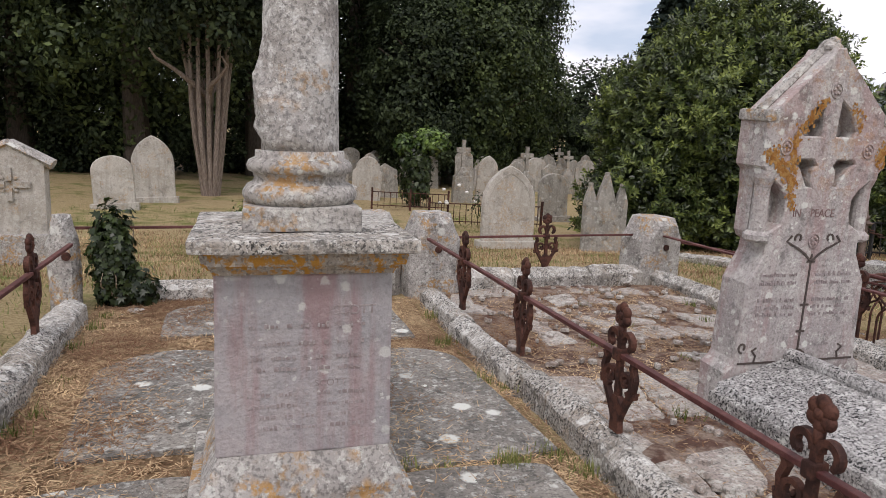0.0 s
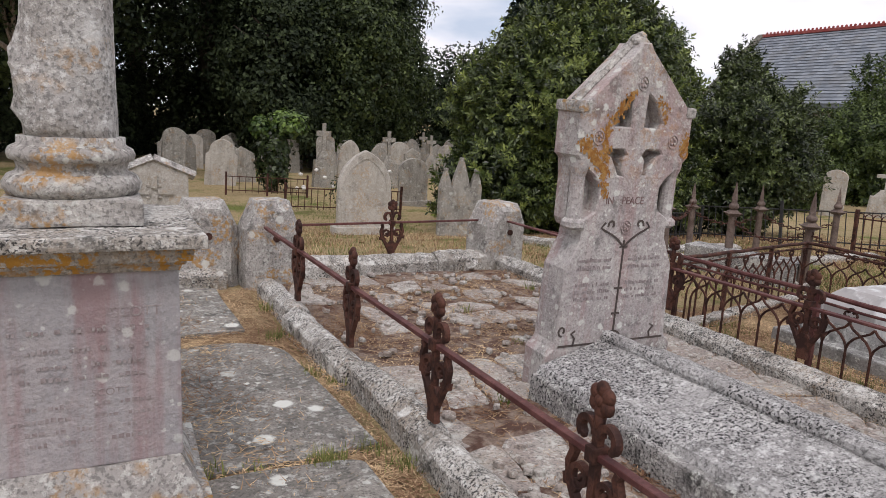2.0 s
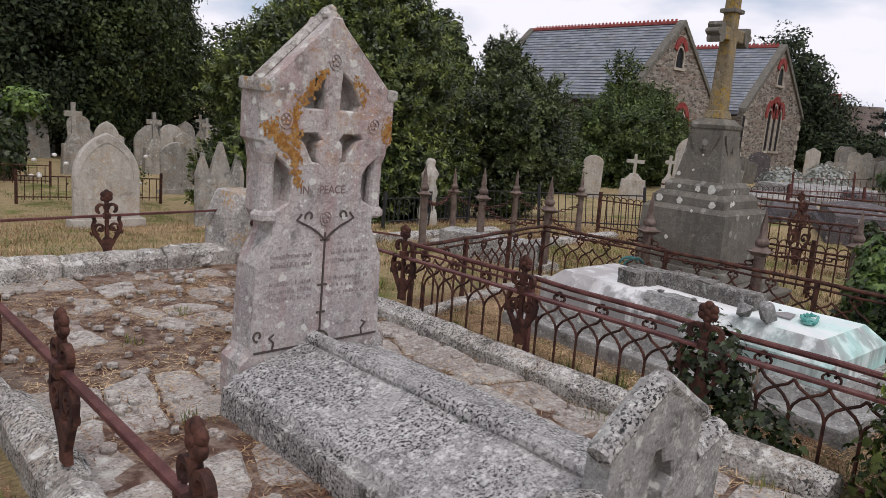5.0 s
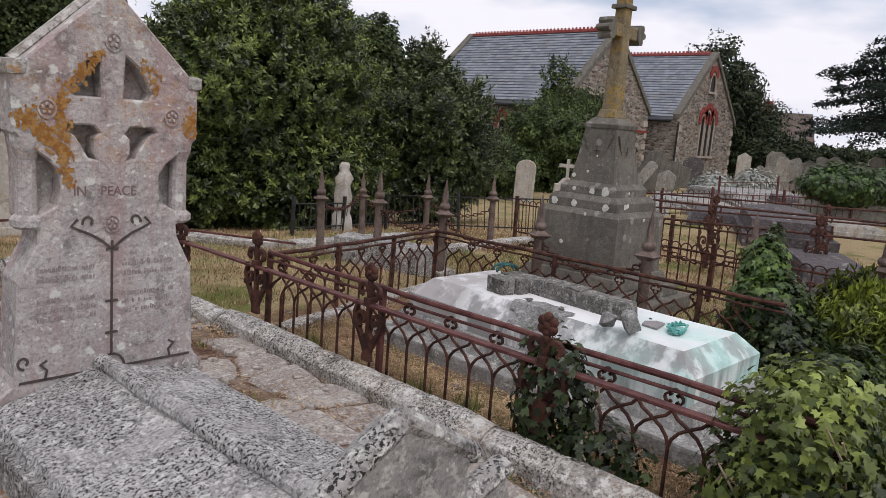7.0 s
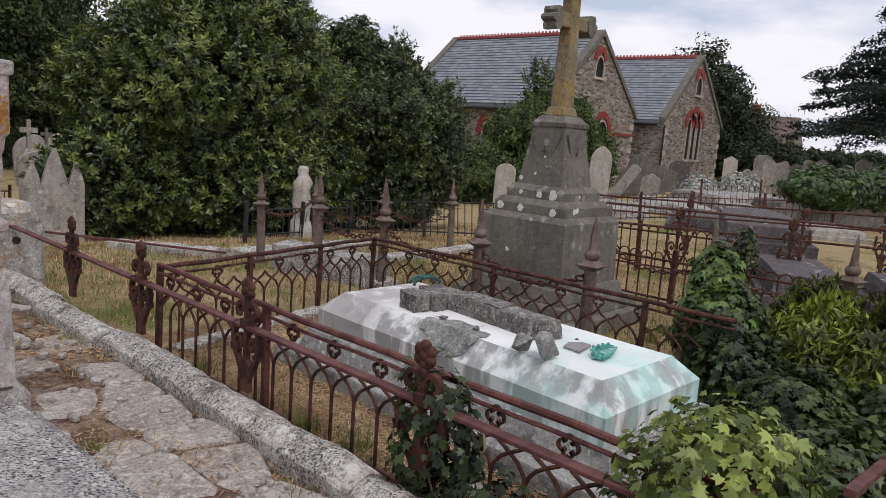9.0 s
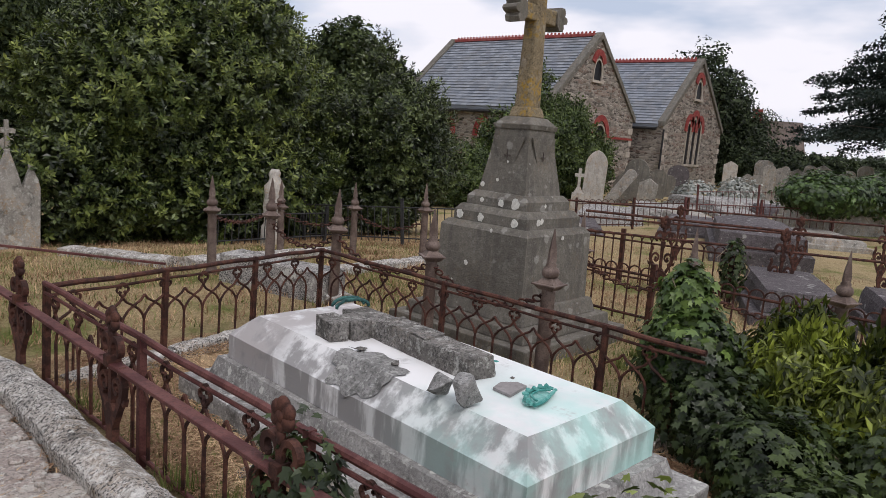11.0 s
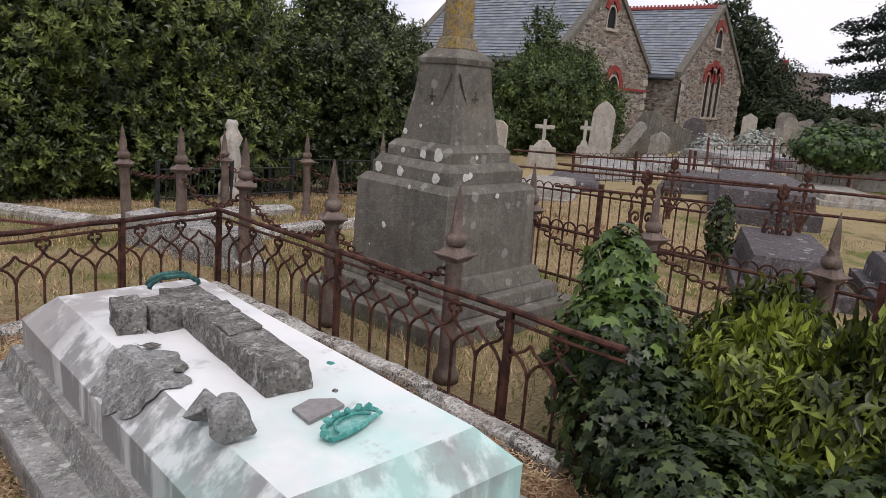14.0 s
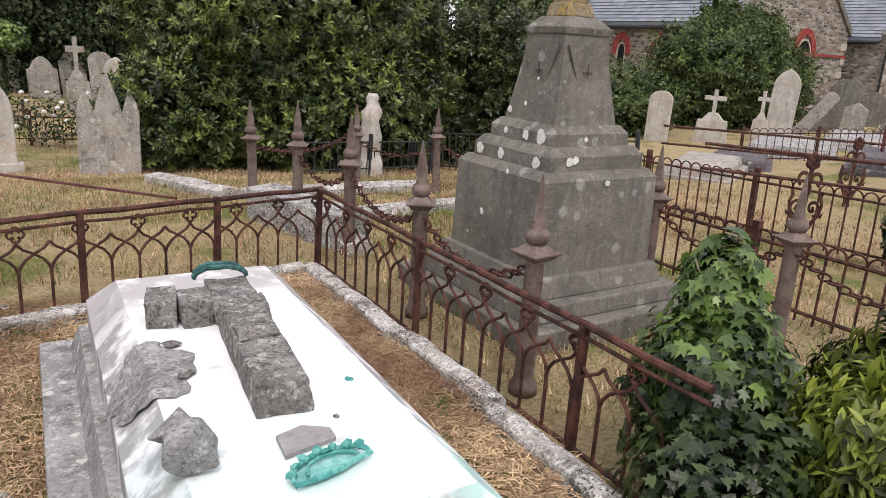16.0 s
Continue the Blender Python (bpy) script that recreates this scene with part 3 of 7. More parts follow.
# ---- the setting: lawn, beds, paths ----
def lawn():
    xs = np.concatenate([-np.geomspace(1500, 5, 26), np.arange(-4.6, 16.0, 0.16), np.geomspace(16.2, 1500, 30)])
    ys = np.concatenate([-np.geomspace(1500, 4, 22), np.arange(-3.6, 20.0, 0.16), np.geomspace(20.3, 1500, 30)])
    verts = []
    for y in ys:
        for x in xs:
            near = -5 < x < 17 and -4 < y < 21
            bumps = 0.02 * noise.noise(Vector((x * 1.3, y * 1.3, 0))) + 0.012 * noise.noise(Vector((x * 4, y * 4, 3)))
            verts.append((x, y, gz(x, y) - 0.03 + (bumps if near else 0)))
    w = len(xs)
    faces = [(j * w + i, j * w + i + 1, (j + 1) * w + i + 1, (j + 1) * w + i) for j in range(len(ys) - 1) for i in range(w - 1)]
    return tagged(new("ground", sheet_mesh("ground", verts, faces, M_GROUND, True)), "dry patchy mown churchyard grass lawn", "lawn", kind="structure")


def bed(name, x0, x1, y0, y1, material, label, lift=0.0, step=0.12, seed=0.0, amp=0.02):
    """An uneven bed of litter or gravel a little above the lawn, ragged at its edge."""
    nx, ny = int((x1 - x0) / step) + 1, int((y1 - y0) / step) + 1
    verts, faces = [], []
    for j in range(ny + 1):
        for i in range(nx + 1):
            x, y = x0 + (x1 - x0) * i / nx, y0 + (y1 - y0) * j / ny
            rim = 0.06 if i in (0, nx) or j in (0, ny) else 0.0
            z = gz(x, y) + lift + amp * noise.noise(Vector((x * 3 + seed, y * 3, seed))) + amp * 0.5 * noise.noise(Vector((x * 11, y * 11, seed))) - rim
            verts.append((x, y, z))
    for j in range(ny):
        for i in range(nx):
            k = j * (nx + 1) + i
            faces.append((k, k + 1, k + nx + 2, k + nx + 1))
    return tagged(new(name, sheet_mesh(name, verts, faces, material, True)), label, "ground", kind="structure")


lawn()
bed("ground_column_plot", 0.62, 3.1, 1.0, 6.3, M_STRAW_BED, "straw and dry needle litter between grave slabs", 0.005, seed=1)
bed("ground_gothic_plot", 3.16, 5.72, 1.0, 6.8, M_BED, "reddish needle litter over broken stone paving", 0.015, seed=5)
bed("ground_tomb_plot", 5.95, 8.35, 1.0, 5.1, M_STRAW_BED, "brown needle litter and dry grass round the tomb", -0.03, seed=9)


def sandy_path():
    pts = [(33, 6.5), (38, 8.6), (46, 10.4), (64, 12.4)]
    verts, faces = [], []
    for k, (x, y) in enumerate(pts):
        verts += [(x, y - 1.1, gz(x, y) + 0.01), (x, y + 1.1, gz(x, y) + 0.01)]
        if k:
            faces.append((2 * k - 2, 2 * k, 2 * k + 1, 2 * k - 1))
    tagged(new("path", sheet_mesh("path", verts, faces, M_PATH)), "pale sandy gravel path towards the chapel", "path", kind="structure")


sandy_path()


# ---- kerbs, iron posts and rails ----
def along(ax, ay, bx, by, za=0.0, zb=0.0):
    """A pose at a whose x runs to b; and the length."""
    a, b = Vector((ax, ay, gz(ax, ay) + za)), Vector((bx, by, gz(bx, by) + zb))
    d = b - a
    x = d.normalized()
    y = Vector((0, 0, 1)).cross(x).normalized()
    z = x.cross(y)
    return Matrix(((x.x, y.x, z.x, a.x), (x.y, y.y, z.y, a.y), (x.z, y.z, z.z, a.z), (0, 0, 0, 1))), d.length


def kerb(a, b, wide, high, count, label, seed=1, peak=0.35, shift=0.0):
    """A row of worn kerb stones with sloped tops, each set a little differently."""
    m, ln = along(*a, *b)
    rs = random.Random(seed)
    k = thing("grave_kerb", label, "kerb", m)
    cuts = [0] + [ln * (i + rs.uniform(-0.25, 0.25)) / count for i in range(1, count)] + [ln]
    for i, (x0, x1) in enumerate(zip(cuts, cuts[1:])):
        bm = bmesh.new()
        n = max(3, int((x1 - x0) / 0.11))
        h = high * rs.uniform(0.93, 1.06)
        prof = [(-wide / 2, -0.12), (-wide / 2, h * (1 - peak)), (-wide * 0.46, h * (1 - peak) + 0.012), (-wide * 0.1, h), (wide * 0.1, h), (wide * 0.46, h * (1 - peak) + 0.012), (wide / 2, h * (1 - peak)), (wide / 2, -0.12)]
        rings = []
        for q in range(n + 1):
            x = x0 + 0.006 + (x1 - x0 - 0.012) * q / n
            end = 0.92 if q in (0, n) else 1.0
            rings.append([bm.verts.new((x, y * end, z * (end if z > 0 else 1))) for y, z in prof])
        for r0, r1 in zip(rings, rings[1:]):
            for e in range(len(prof) - 1):
                bm.faces.new((r0[e], r1[e], r1[e + 1], r0[e + 1]))
        bm.faces.new(rings[0])
        bm.faces.new(rings[-1][::-1])
        bmesh.ops.recalc_face_normals(bm, faces=bm.faces[:])
        worn(bm, 0.012, 5.0, seed * 3.1 + i, cuts=1)
        worn(bm, 0.01, 19.0, seed + i)
        part("kerb_stone", bm, M_KERB, k, at=pose(0, rs.uniform(-0.012, 0.012) + shift, 0, rs.uniform(-2, 2), 0, rs.uniform(-0.8, 0.8)))
    return k


def fret_post(parent_label, group):
    """A cast fretwork post: tapering foot, two scrolls, side lobes, neck with curled leaves and a trefoil flower."""
    t = thing("ornamental_iron_post", parent_label, "railing post", pose(0, 0, -50), group)
    bm = bmesh.new()
    plate(bm, [(-0.035, 0), (0.035, 0), (0.03, 0.05), (0.055, 0.12), (0.02, 0.16), (-0.02, 0.16), (-0.055, 0.12), (-0.03, 0.05)], -0.014, 0.014)
    plate(bm, [(-0.014, 0.1), (0.014, 0.1), (0.014, 0.42), (-0.014, 0.42)], -0.012, 0.012)
    part("stem", bm, M_RUST, t)
    for s in (-1, 1):
        bm = bmesh.new()
        ribbon(bm, [(s * 0.03, 0.08), (s * 0.07, 0.15), (s * 0.105, 0.2), (s * 0.118, 0.26), (s * 0.1, 0.305), (s * 0.11, 0.33)], 0.024, 0.026)
        ribbon(bm, [(s * x, z) for x, z in spiral(0.058, 0.235, 0.05, 0.014, -80, 330, 18)], 0.018, 0.024)
        ball(bm, s * 0.058, 0, 0.235, 0.014, 0.016, 0.014, 1)
        plate(bm, [(s * 0.1, 0.19), (s * 0.14, 0.215), (s * 0.13, 0.18)], -0.01, 0.01)
        part("scroll", bm, M_RUST, t)
        bm = bmesh.new()
        ribbon(bm, [(s * x, z) for x, z in arc(0.046, 0.4, 0.036, 190, -50, 12)], 0.022, 0.026)
        ball(bm, s * 0.066, 0, 0.372, 0.014, 0.014, 0.014, 1)
        part("curled_leaf", bm, M_RUST, t, smooth=False)
    bm = bmesh.new()
    for k in range(6):
        a = radians(60 * k + 30)
        ball(bm, 0.03 * math.cos(a), 0, 0.505 + 0.032 * math.sin(a), 0.027, 0.017, 0.027, 2)
    ball(bm, 0, 0, 0.505, 0.026, 0.026, 0.026, 1)
    ball(bm, 0, 0, 0.44, 0.02, 0.02, 0.04, 1)
    part("flower_finial", bm, M_RUST, t, smooth=True)
    bm = bmesh.new()
    box(bm, -0.022, 0.022, -0.03, 0.03, 0.315, 0.365, 0.006)
    part("rail_clasp", bm, M_RUST, t)
    return t


def bar_rail(a, b, za, zb, label, square=True, wide=0.032, high=0.02):
    m, ln = along(*a, *b, za, zb)
    t = thing("iron_rail", label, "railing", m)
    bm = bmesh.new()
    if square:
        box(bm, 0, ln, -wide / 2, wide / 2, -high / 2, high / 2, 0.004)
    else:
        tube(bm, [(ln * k / 10, 0, 0) for k in range(11)], wide / 2, 10)
    part("rail_bar", bm, M_RUSTRED if square else M_RUST, t)
    return t


POST = fret_post("rusted cast-iron ornamental fretwork post on the kerb", "ornamental posts of the grave kerbs")


def post_at(x, y, z, turn, lean=0.0, tip=0.0):
    return copy_thing(POST, P(x, y, z, turn, lean, tip))


# column plot and gothic plot, common kerb at x 3.18
kerb((3.27, 1.15), (3.16, 6.1), 0.17, 0.14, 5, "white crusted limestone kerb between two graves", 3)
kerb((0.58, 1.4), (0.58, 5.7), 0.2, 0.16, 4, "white crusted limestone kerb edging the column grave", 8)
kerb((3.42, 6.5), (5.6, 7.0), 0.24, 0.2, 3, "lichened stone kerb at the back of the gothic grave", 13)
kerb((0.95, 6.25), (2.9, 6.5), 0.2, 0.14, 3, "lichened stone kerb at the back of the column grave", 15)
kerb((5.78, 1.5), (5.76, 6.9), 0.2, 0.15, 5, "white crusted limestone kerb along the railed tomb", 21)
POST.matrix_basis = P(3.2, 5.3, 0.15, 91)
for y, tw in ((4.24, -2), (3.19, 2), (2.16, -1), (1.2, 1)):
    post_at(3.3 - 0.019 * y, y, 0.16, 90 + tw, 0, tw * 0.6)
bar_rail((3.18, 6.25), (3.28, 1.15), 0.5, 0.495, "rusty red square iron rail through ornamental posts")
post_at(4.5, 6.82, 0.14, 8)
bar_rail((3.4, 6.55), (5.6, 7.08), 0.47, 0.5, "rusty square iron rail between two stone pillars", wide=0.028)
bar_rail((6.78, 0.98), (8.2, 1.02), 0.33, 0.1, "fallen rusty iron rail among ivy", wide=0.045, high=0.03)
bar_rail((5.95, 7.15), (7.6, 6.6), 0.46, 0.2, "fallen rusty iron rail beside a stone pillar", wide=0.028)
bar_rail((0.55, 6.1), (2.62, 6.55), 0.56, 0.56, "rusty square iron rail behind the column grave", wide=0.028)
for y in (4.85, 3.75, 2.6):
    post_at(0.6, y, 0.15, 90)
bar_rail((0.6, 5.75), (0.6, 1.5), 0.5, 0.48, "rusty iron rail on the column grave kerb")
for y, tw in ((5.6, 1), (4.53, 2), (3.38, -1), (2.2, 1)):
    post_at(5.84, y, 0.16, 90 + tw, 0, 0)
bar_rail((5.84, 6.9), (5.84, 1.2), 0.5, 0.49, "flat red-brown iron rail through ornamental posts", wide=0.05, high=0.016)


def stone_pillar(x, y, w, d, h, turn=0.0, lean=0.0, label="lichened octagonal stone corner pillar with a rusty rail hole", seed=1.0):
    t = thing("stone_pillar", label, "pillar", P(x, y, -0.1, turn, lean, 0))
    bm = bmesh.new()
    c = w * 0.22
    outline = [(-w / 2, 0), (w / 2, 0), (w / 2, h * 0.82), (w / 2 - c, h + 0.1), (-w / 2 + c, h + 0.1), (-w / 2, h * 0.82)]
    plate(bm, outline, -d / 2, d / 2)
    bmesh.ops.bevel(bm, geom=[e for e in bm.edges if abs(e.verts[0].co.y - e.verts[1].co.y) < 1e-5 and e.calc_length() > 0.05 and len(e.link_faces) == 2 and e.calc_face_angle(0) > 0.5], offset=0.07, segments=1, affect='EDGES')
    bmesh.ops.triangulate(bm, faces=bm.faces[:])
    worn(bm, 0.016, 7, seed, cuts=2)
    part("pillar_block", bm, M_LIME, t)
    bm = bmesh.new()
    lathe(bm, [(0.03, -0.02), (0.03, 0.02)], 10)
    part("iron_socket", bm, M_RUST, t, at=pose(0.0, -d / 2, h * 0.72, 90))
    return t


stone_pillar(3.26, 6.5, 0.46, 0.4, 0.7, 6, seed=2)
stone_pillar(2.76, 6.62, 0.5, 0.36, 0.68, 4, -2, "broad lichened stone pillar at the grave corner", 5)
stone_pillar(5.82, 7.12, 0.54, 0.44, 0.7, 12, 1, seed=8)
stone_pillar(0.5, 6.0, 0.2, 0.24, 0.66, 20, -6, "thin broken lichened stone pillar beside ivy", 11)


# ---- the broken column monument ----
def broken_column():
    t = thing("broken_column_monument", "lichened broken marble column on an inscribed pinkish stone pedestal", "monument", P(1.915, 3.27, -0.02, 0))
    bm = boxes((-0.4, 0.4, -0.4, 0.4, -0.1, 0.09), bev=0.02)
    worn(bm, 0.01, 8, 1, cuts=3)
    part("base_step", bm, M_LIME, t)
    bm = bmesh.new()
    frustum(bm, 0, 0, 0.09, 0.16, 0.72, 0.72, 0.7, 0.7)
    frustum(bm, 0, 0, 0.16, 0.275, 0.7, 0.7, 0.58, 0.58)
    worn(bm, 0.008, 9, 2, cuts=4)
    part("sloped_plinth", bm, M_LIME, t)
    bm = bmesh.new()
    frustum(bm, 0, 0, 0.275, 0.905, 0.598, 0.565, 0.588, 0.555, 0.006)
    worn(bm, 0.003, 9, 3, cuts=3)
    die = part("inscribed_die", bm, M_PINK, t, "pinkish streaked stone die with worn lettering")
    lettering("SCOTT", 0.046, pose(0.165, -0.2795, 0.775, 90), M_LETTER, die)
    lettering("SCOTT", 0.034, pose(0.085, -0.281, 0.52, 90), M_LETTER, die)
    rs = random.Random(4)
    bm = bmesh.new()
    for row, z in enumerate((0.72, 0.66, 0.61, 0.57, 0.48, 0.44, 0.4, 0.36)):
        x = -0.2 + rs.uniform(0, 0.06)
        while x < 0.2:
            w = rs.uniform(0.006, 0.016)
            box(bm, x, x + w, -0.2835, -0.281, z, z + rs.uniform(0.008, 0.016))
            x += w + (0.006 if rs.random() < 0.75 else 0.03)
    tagged(part("worn_lettering", bm, M_LETTER, die, "rows of letters too worn to read"), kind="stuff")
    bm = bmesh.new()
    for z0, z1, w in ((0.905, 0.925, 0.59), (0.925, 0.94, 0.62), (0.94, 0.985, 0.66)):
        frustum(bm, 0, 0, z0, z1, w, w, w + 0.015, w + 0.015)
    worn(bm, 0.004, 10, 3, cuts=3)
    part("cornice", bm, M_ORANGE, t, "orange lichened moulded cornice")
    bm = bmesh.new()
    frustum(bm, 0, 0, 0.985, 1.03, 0.74, 0.74, 0.74, 0.74, 0.01)
    worn(bm, 0.008, 10, 4, cuts=4)
    part("cap_slab", bm, M_KERB, t)
    bm = bmesh.new()
    box(bm, -0.2, 0.2, -0.2, 0.2, 1.03, 1.115, 0.012)
    worn(bm, 0.006, 10, 5, cuts=3)
    part("column_plinth", bm, M_LIME, t)
    bm = bmesh.new()
    lathe(bm, [(0.19, 1.115), (0.203, 1.135), (0.205, 1.155), (0.19, 1.18), (0.17, 1.187), (0.162, 1.2), (0.168, 1.22), (0.185, 1.226), (0.19, 1.245), (0.182, 1.262), (0.16, 1.275), (0.158, 1.3)], 40)
    worn(bm, 0.004, 12, 6)
    part("column_base", bm, M_LIME, t, smooth=True)
    bm = bmesh.new()
    lathe(bm, [(0.138 - 0.018 * k / 24, 1.29 + 0.045 * k) for k in range(25)] + [(0.09, 2.38)], 48)
    for v in bm.verts:
        if v.co.z > 1.32:
            a = math.atan2(v.co.y, v.co.x)
            twist = math.sin(a * 1.0 + v.co.z * 6.5 + 1.2)
            band = math.exp(-((twist - 0.9) / 0.16) ** 2)
            k = 1 + band * (0.2 + 0.18 * noise.noise(v.co * 22)) + 0.02 * noise.noise(v.co * 9)
            v.co.x *= k
            v.co.y *= k
            if v.co.z > 2.2:
                v.co.z += 0.06 * noise.noise(v.co * 7)
    part("broken_shaft", bm, M_SHAFT, t, "column shaft wound with a carved climbing stem", smooth=True)


broken_column()


def flat_slab(x, y, w, ln, turn, label, seed, head=0.5, h=0.06, sink=-0.032):
    bm = bmesh.new()
    pts = [(-w / 2, 0), (w / 2, 0), (w / 2, ln - w * head)] + [(w / 2 * math.cos(radians(a)), ln - w * head + w * head * math.sin(radians(a))) for a in range(12, 180, 12)] + [(-w / 2, ln - w * head)]
    low = [bm.verts.new((px, py, 0)) for px, py in pts]
    f = bm.faces.new(low)
    top = bmesh.ops.extrude_face_region(bm, geom=[f])["geom"]
    for v in top:
        if isinstance(v, bmesh.types.BMVert):
            v.co.z += h
            v.co.x *= 0.985
    bmesh.ops.recalc_face_normals(bm, faces=bm.faces[:])
    bmesh.ops.triangulate(bm, faces=bm.faces[:])
    worn(bm, 0.01, 4, seed, cuts=3)
    ob = part("grave_slab", bm, M_SLAB, at=P(x, y, sink, turn))
    return tagged(ob, label, "grave slab", "flat slabs of the column grave")


flat_slab(2.62, 3.28, 0.86, 1.55, 4, "grey rounded grave slab with white lichen discs", 3, 0.35)
flat_slab(2.52, 1.2, 0.95, 2.02, 2, "grey flat grave slab spotted with white lichen", 7, 0.1)
flat_slab(1.42, 3.55, 0.86, 1.35, 3, "grey rounded grave slab with a pale lichen patch", 12, 0.45)
flat_slab(1.3, 1.55, 0.95, 1.75, 1, "grey flat grave slab with white lichen discs", 17, 0.12)
flat_slab(1.55, 5.2, 0.72, 0.8, 2, "small grey grave slab sunk in straw", 22, 0.4)
flat_slab(2.5, 5.05, 0.6, 1.2, 1, "narrow grey grave slab beside the kerb", 27, 0.2)


# ---- the gothic headstone and its grave ----
def gothic_headstone():
    t = thing("gothic_headstone", "tall pinkish gabled gothic headstone with a cut-out cross, lichened", "headstone", P(4.54, 3.72, 0, 0, 2.0) @ Matrix.Diagonal((0.87, 1, 0.968, 1)))
    half = [(0.5, 0.0), (0.5, 0.25), (0.455, 0.29), (0.44, 0.32), (0.42, 0.74), (0.335, 0.9), (0.33, 0.955), (0.365, 0.97), (0.37, 1.005), (0.325, 1.02), (0.25, 1.06), (0.235, 1.1), (0.235, 1.19), (0.27, 1.24), (0.4, 1.335), (0.43, 1.36), (0.43, 1.6), (0.4, 1.625), (0.38, 1.645)]
    top = [(0.055, 1.93), (0.03, 1.965)]
    right = half + top
    outer = [(x, z) for x, z in right] + [(-x, z) for x, z in right[::-1]]
    bm = bmesh.new()
    wide = [(max(x, 0.385) if 1.0 < z < 1.36 else x, z) for x, z in right]
    plate(bm, wide + [(-x, z) for x, z in wide[::-1]], 0.008, 0.11)
    part("back_slab", bm, M_GOTHIC, t)
    holes = []
    for s in (-1, 1):
        holes.append([(s * 0.05, 1.52), (s * 0.17, 1.52), (s * 0.19, 1.55), (s * 0.12, 1.66), (s * 0.06, 1.7)][::s])
        holes.append([(s * 0.07, 1.255), (s * 0.085, 1.28), (s * 0.085, 1.345), (s * 0.06, 1.37), (s * 0.085, 1.4), (s * 0.2, 1.4), (s * 0.215, 1.38), (s * 0.17, 1.355), (s * 0.14, 1.31), (s * 0.11, 1.26)][::s])
    bm = bmesh.new()
    plate(bm, outer, -0.09, 0.01, holes)
    bmesh.ops.bevel(bm, geom=[e for e in bm.edges if len(e.link_faces) == 2 and e.calc_face_angle(0) > 1.0 and e.verts[0].co.y < -0.085 and e.verts[1].co.y < -0.085], offset=0.008, segments=1, affect='EDGES')
    part("carved_front", bm, M_GOTHIC, t)
    for s in (-1, 1):
        bm = bmesh.new()
        d = Vector((0.345 * s, 0, -0.295)).normalized()
        tube(bm, [(0.02 * s, 0.01, 1.965), (0.4 * s, 0.01, 1.635)], 0.03, 6)
        box(bm, min(0.37 * s, 0.45 * s), max(0.37 * s, 0.45 * s), -0.1, 0.12, 1.585, 1.645, 0.015)
        worn(bm, 0.004, 12, s)
        part("coping", bm, M_LIME, t, "white crusted gable coping")
        bm = bmesh.new()
        lathe(bm, [(0.05, 0.96), (0.07, 0.975), (0.07, 1.0), (0.045, 1.02), (0.042, 1.25), (0.06, 1.3), (0.065, 1.345)], 14, 0.36 * s, -0.035)
        part("angle_shaft", bm, M_GOTHIC, t)
    bm = bmesh.new()
    ball(bm, 0, 0, 1.965, 0.05, 0.07, 0.05, 2)
    for k in range(4):
        ball(bm, 0.03 * math.cos(k * 1.6), -0.03, 1.97 + 0.03 * math.sin(k * 1.6), 0.025, 0.03, 0.025, 1)
    worn(bm, 0.008, 20, 3)
    part("apex_knot", bm, M_LIME, t)
    for x, z in ((0, 1.755), (0.29, 1.455), (-0.29, 1.46), (0.0, 0.975)):
        bm = bmesh.new()
        for k in range(5):
            a = radians(72 * k + 18)
            ball(bm, x + 0.018 * math.cos(a), -0.092, z + 0.018 * math.sin(a), 0.0105, 0.009, 0.0105, 1)
        ribbon(bm, arc(x, z, 0.037, 0, 360, 18), 0.008, 0.012)
        for v in bm.verts:
            if v.co.y > -0.07 and abs(v.co.y) < 0.02:
                v.co.y -= 0.09
        part("carved_rosette", bm, M_GOTHIC, t)
    lines = [[(-0.42, 0.3), (0.42, 0.3)], [(0, 0.36), (0, 0.9)], [(-0.03, 0.86), (0.03, 0.86)], [(-0.03, 0.62), (0.03, 0.62)], [(-0.03, 0.47), (0.03, 0.47)], arc(0, 0.3, 0.065, 0, 180, 12),
             [(0, 0.86), (-0.05, 0.9), (-0.1, 0.93), (-0.15, 0.95), (-0.19, 0.97), (-0.16, 1.0)], [(0, 0.86), (0.05, 0.9), (0.1, 0.93), (0.15, 0.95), (0.19, 0.97), (0.16, 1.0)],
             spiral(-0.11, 0.985, 0.03, 0.01, 200, -60), spiral(0.11, 0.985, 0.03, 0.01, -20, 240), [(-0.31, 0.3), (-0.3, 0.34), (-0.33, 0.37), (-0.3, 0.385)], [(0.31, 0.3), (0.3, 0.34), (0.33, 0.37), (0.3, 0.385)], spiral(-0.4, 0.39, 0.03, 0.012, 270, -60)]
    # Carved lines drawn as thin dark strips laid on the face.
    for ln in lines:
        bm = bmesh.new()
        ribbon(bm, ln, 0.011, 0.006)
        for v in bm.verts:
            v.co.y -= 0.0915
        part("incised_line", bm, M_CARVE, t)
    lettering("IN", 0.06, pose(-0.15, -0.0915, 1.12, 90), M_DEEPLETTER, t)
    lettering("PEACE", 0.06, pose(0.03, -0.0915, 1.12, 90), M_DEEPLETTER, t)
    rs = random.Random(9)
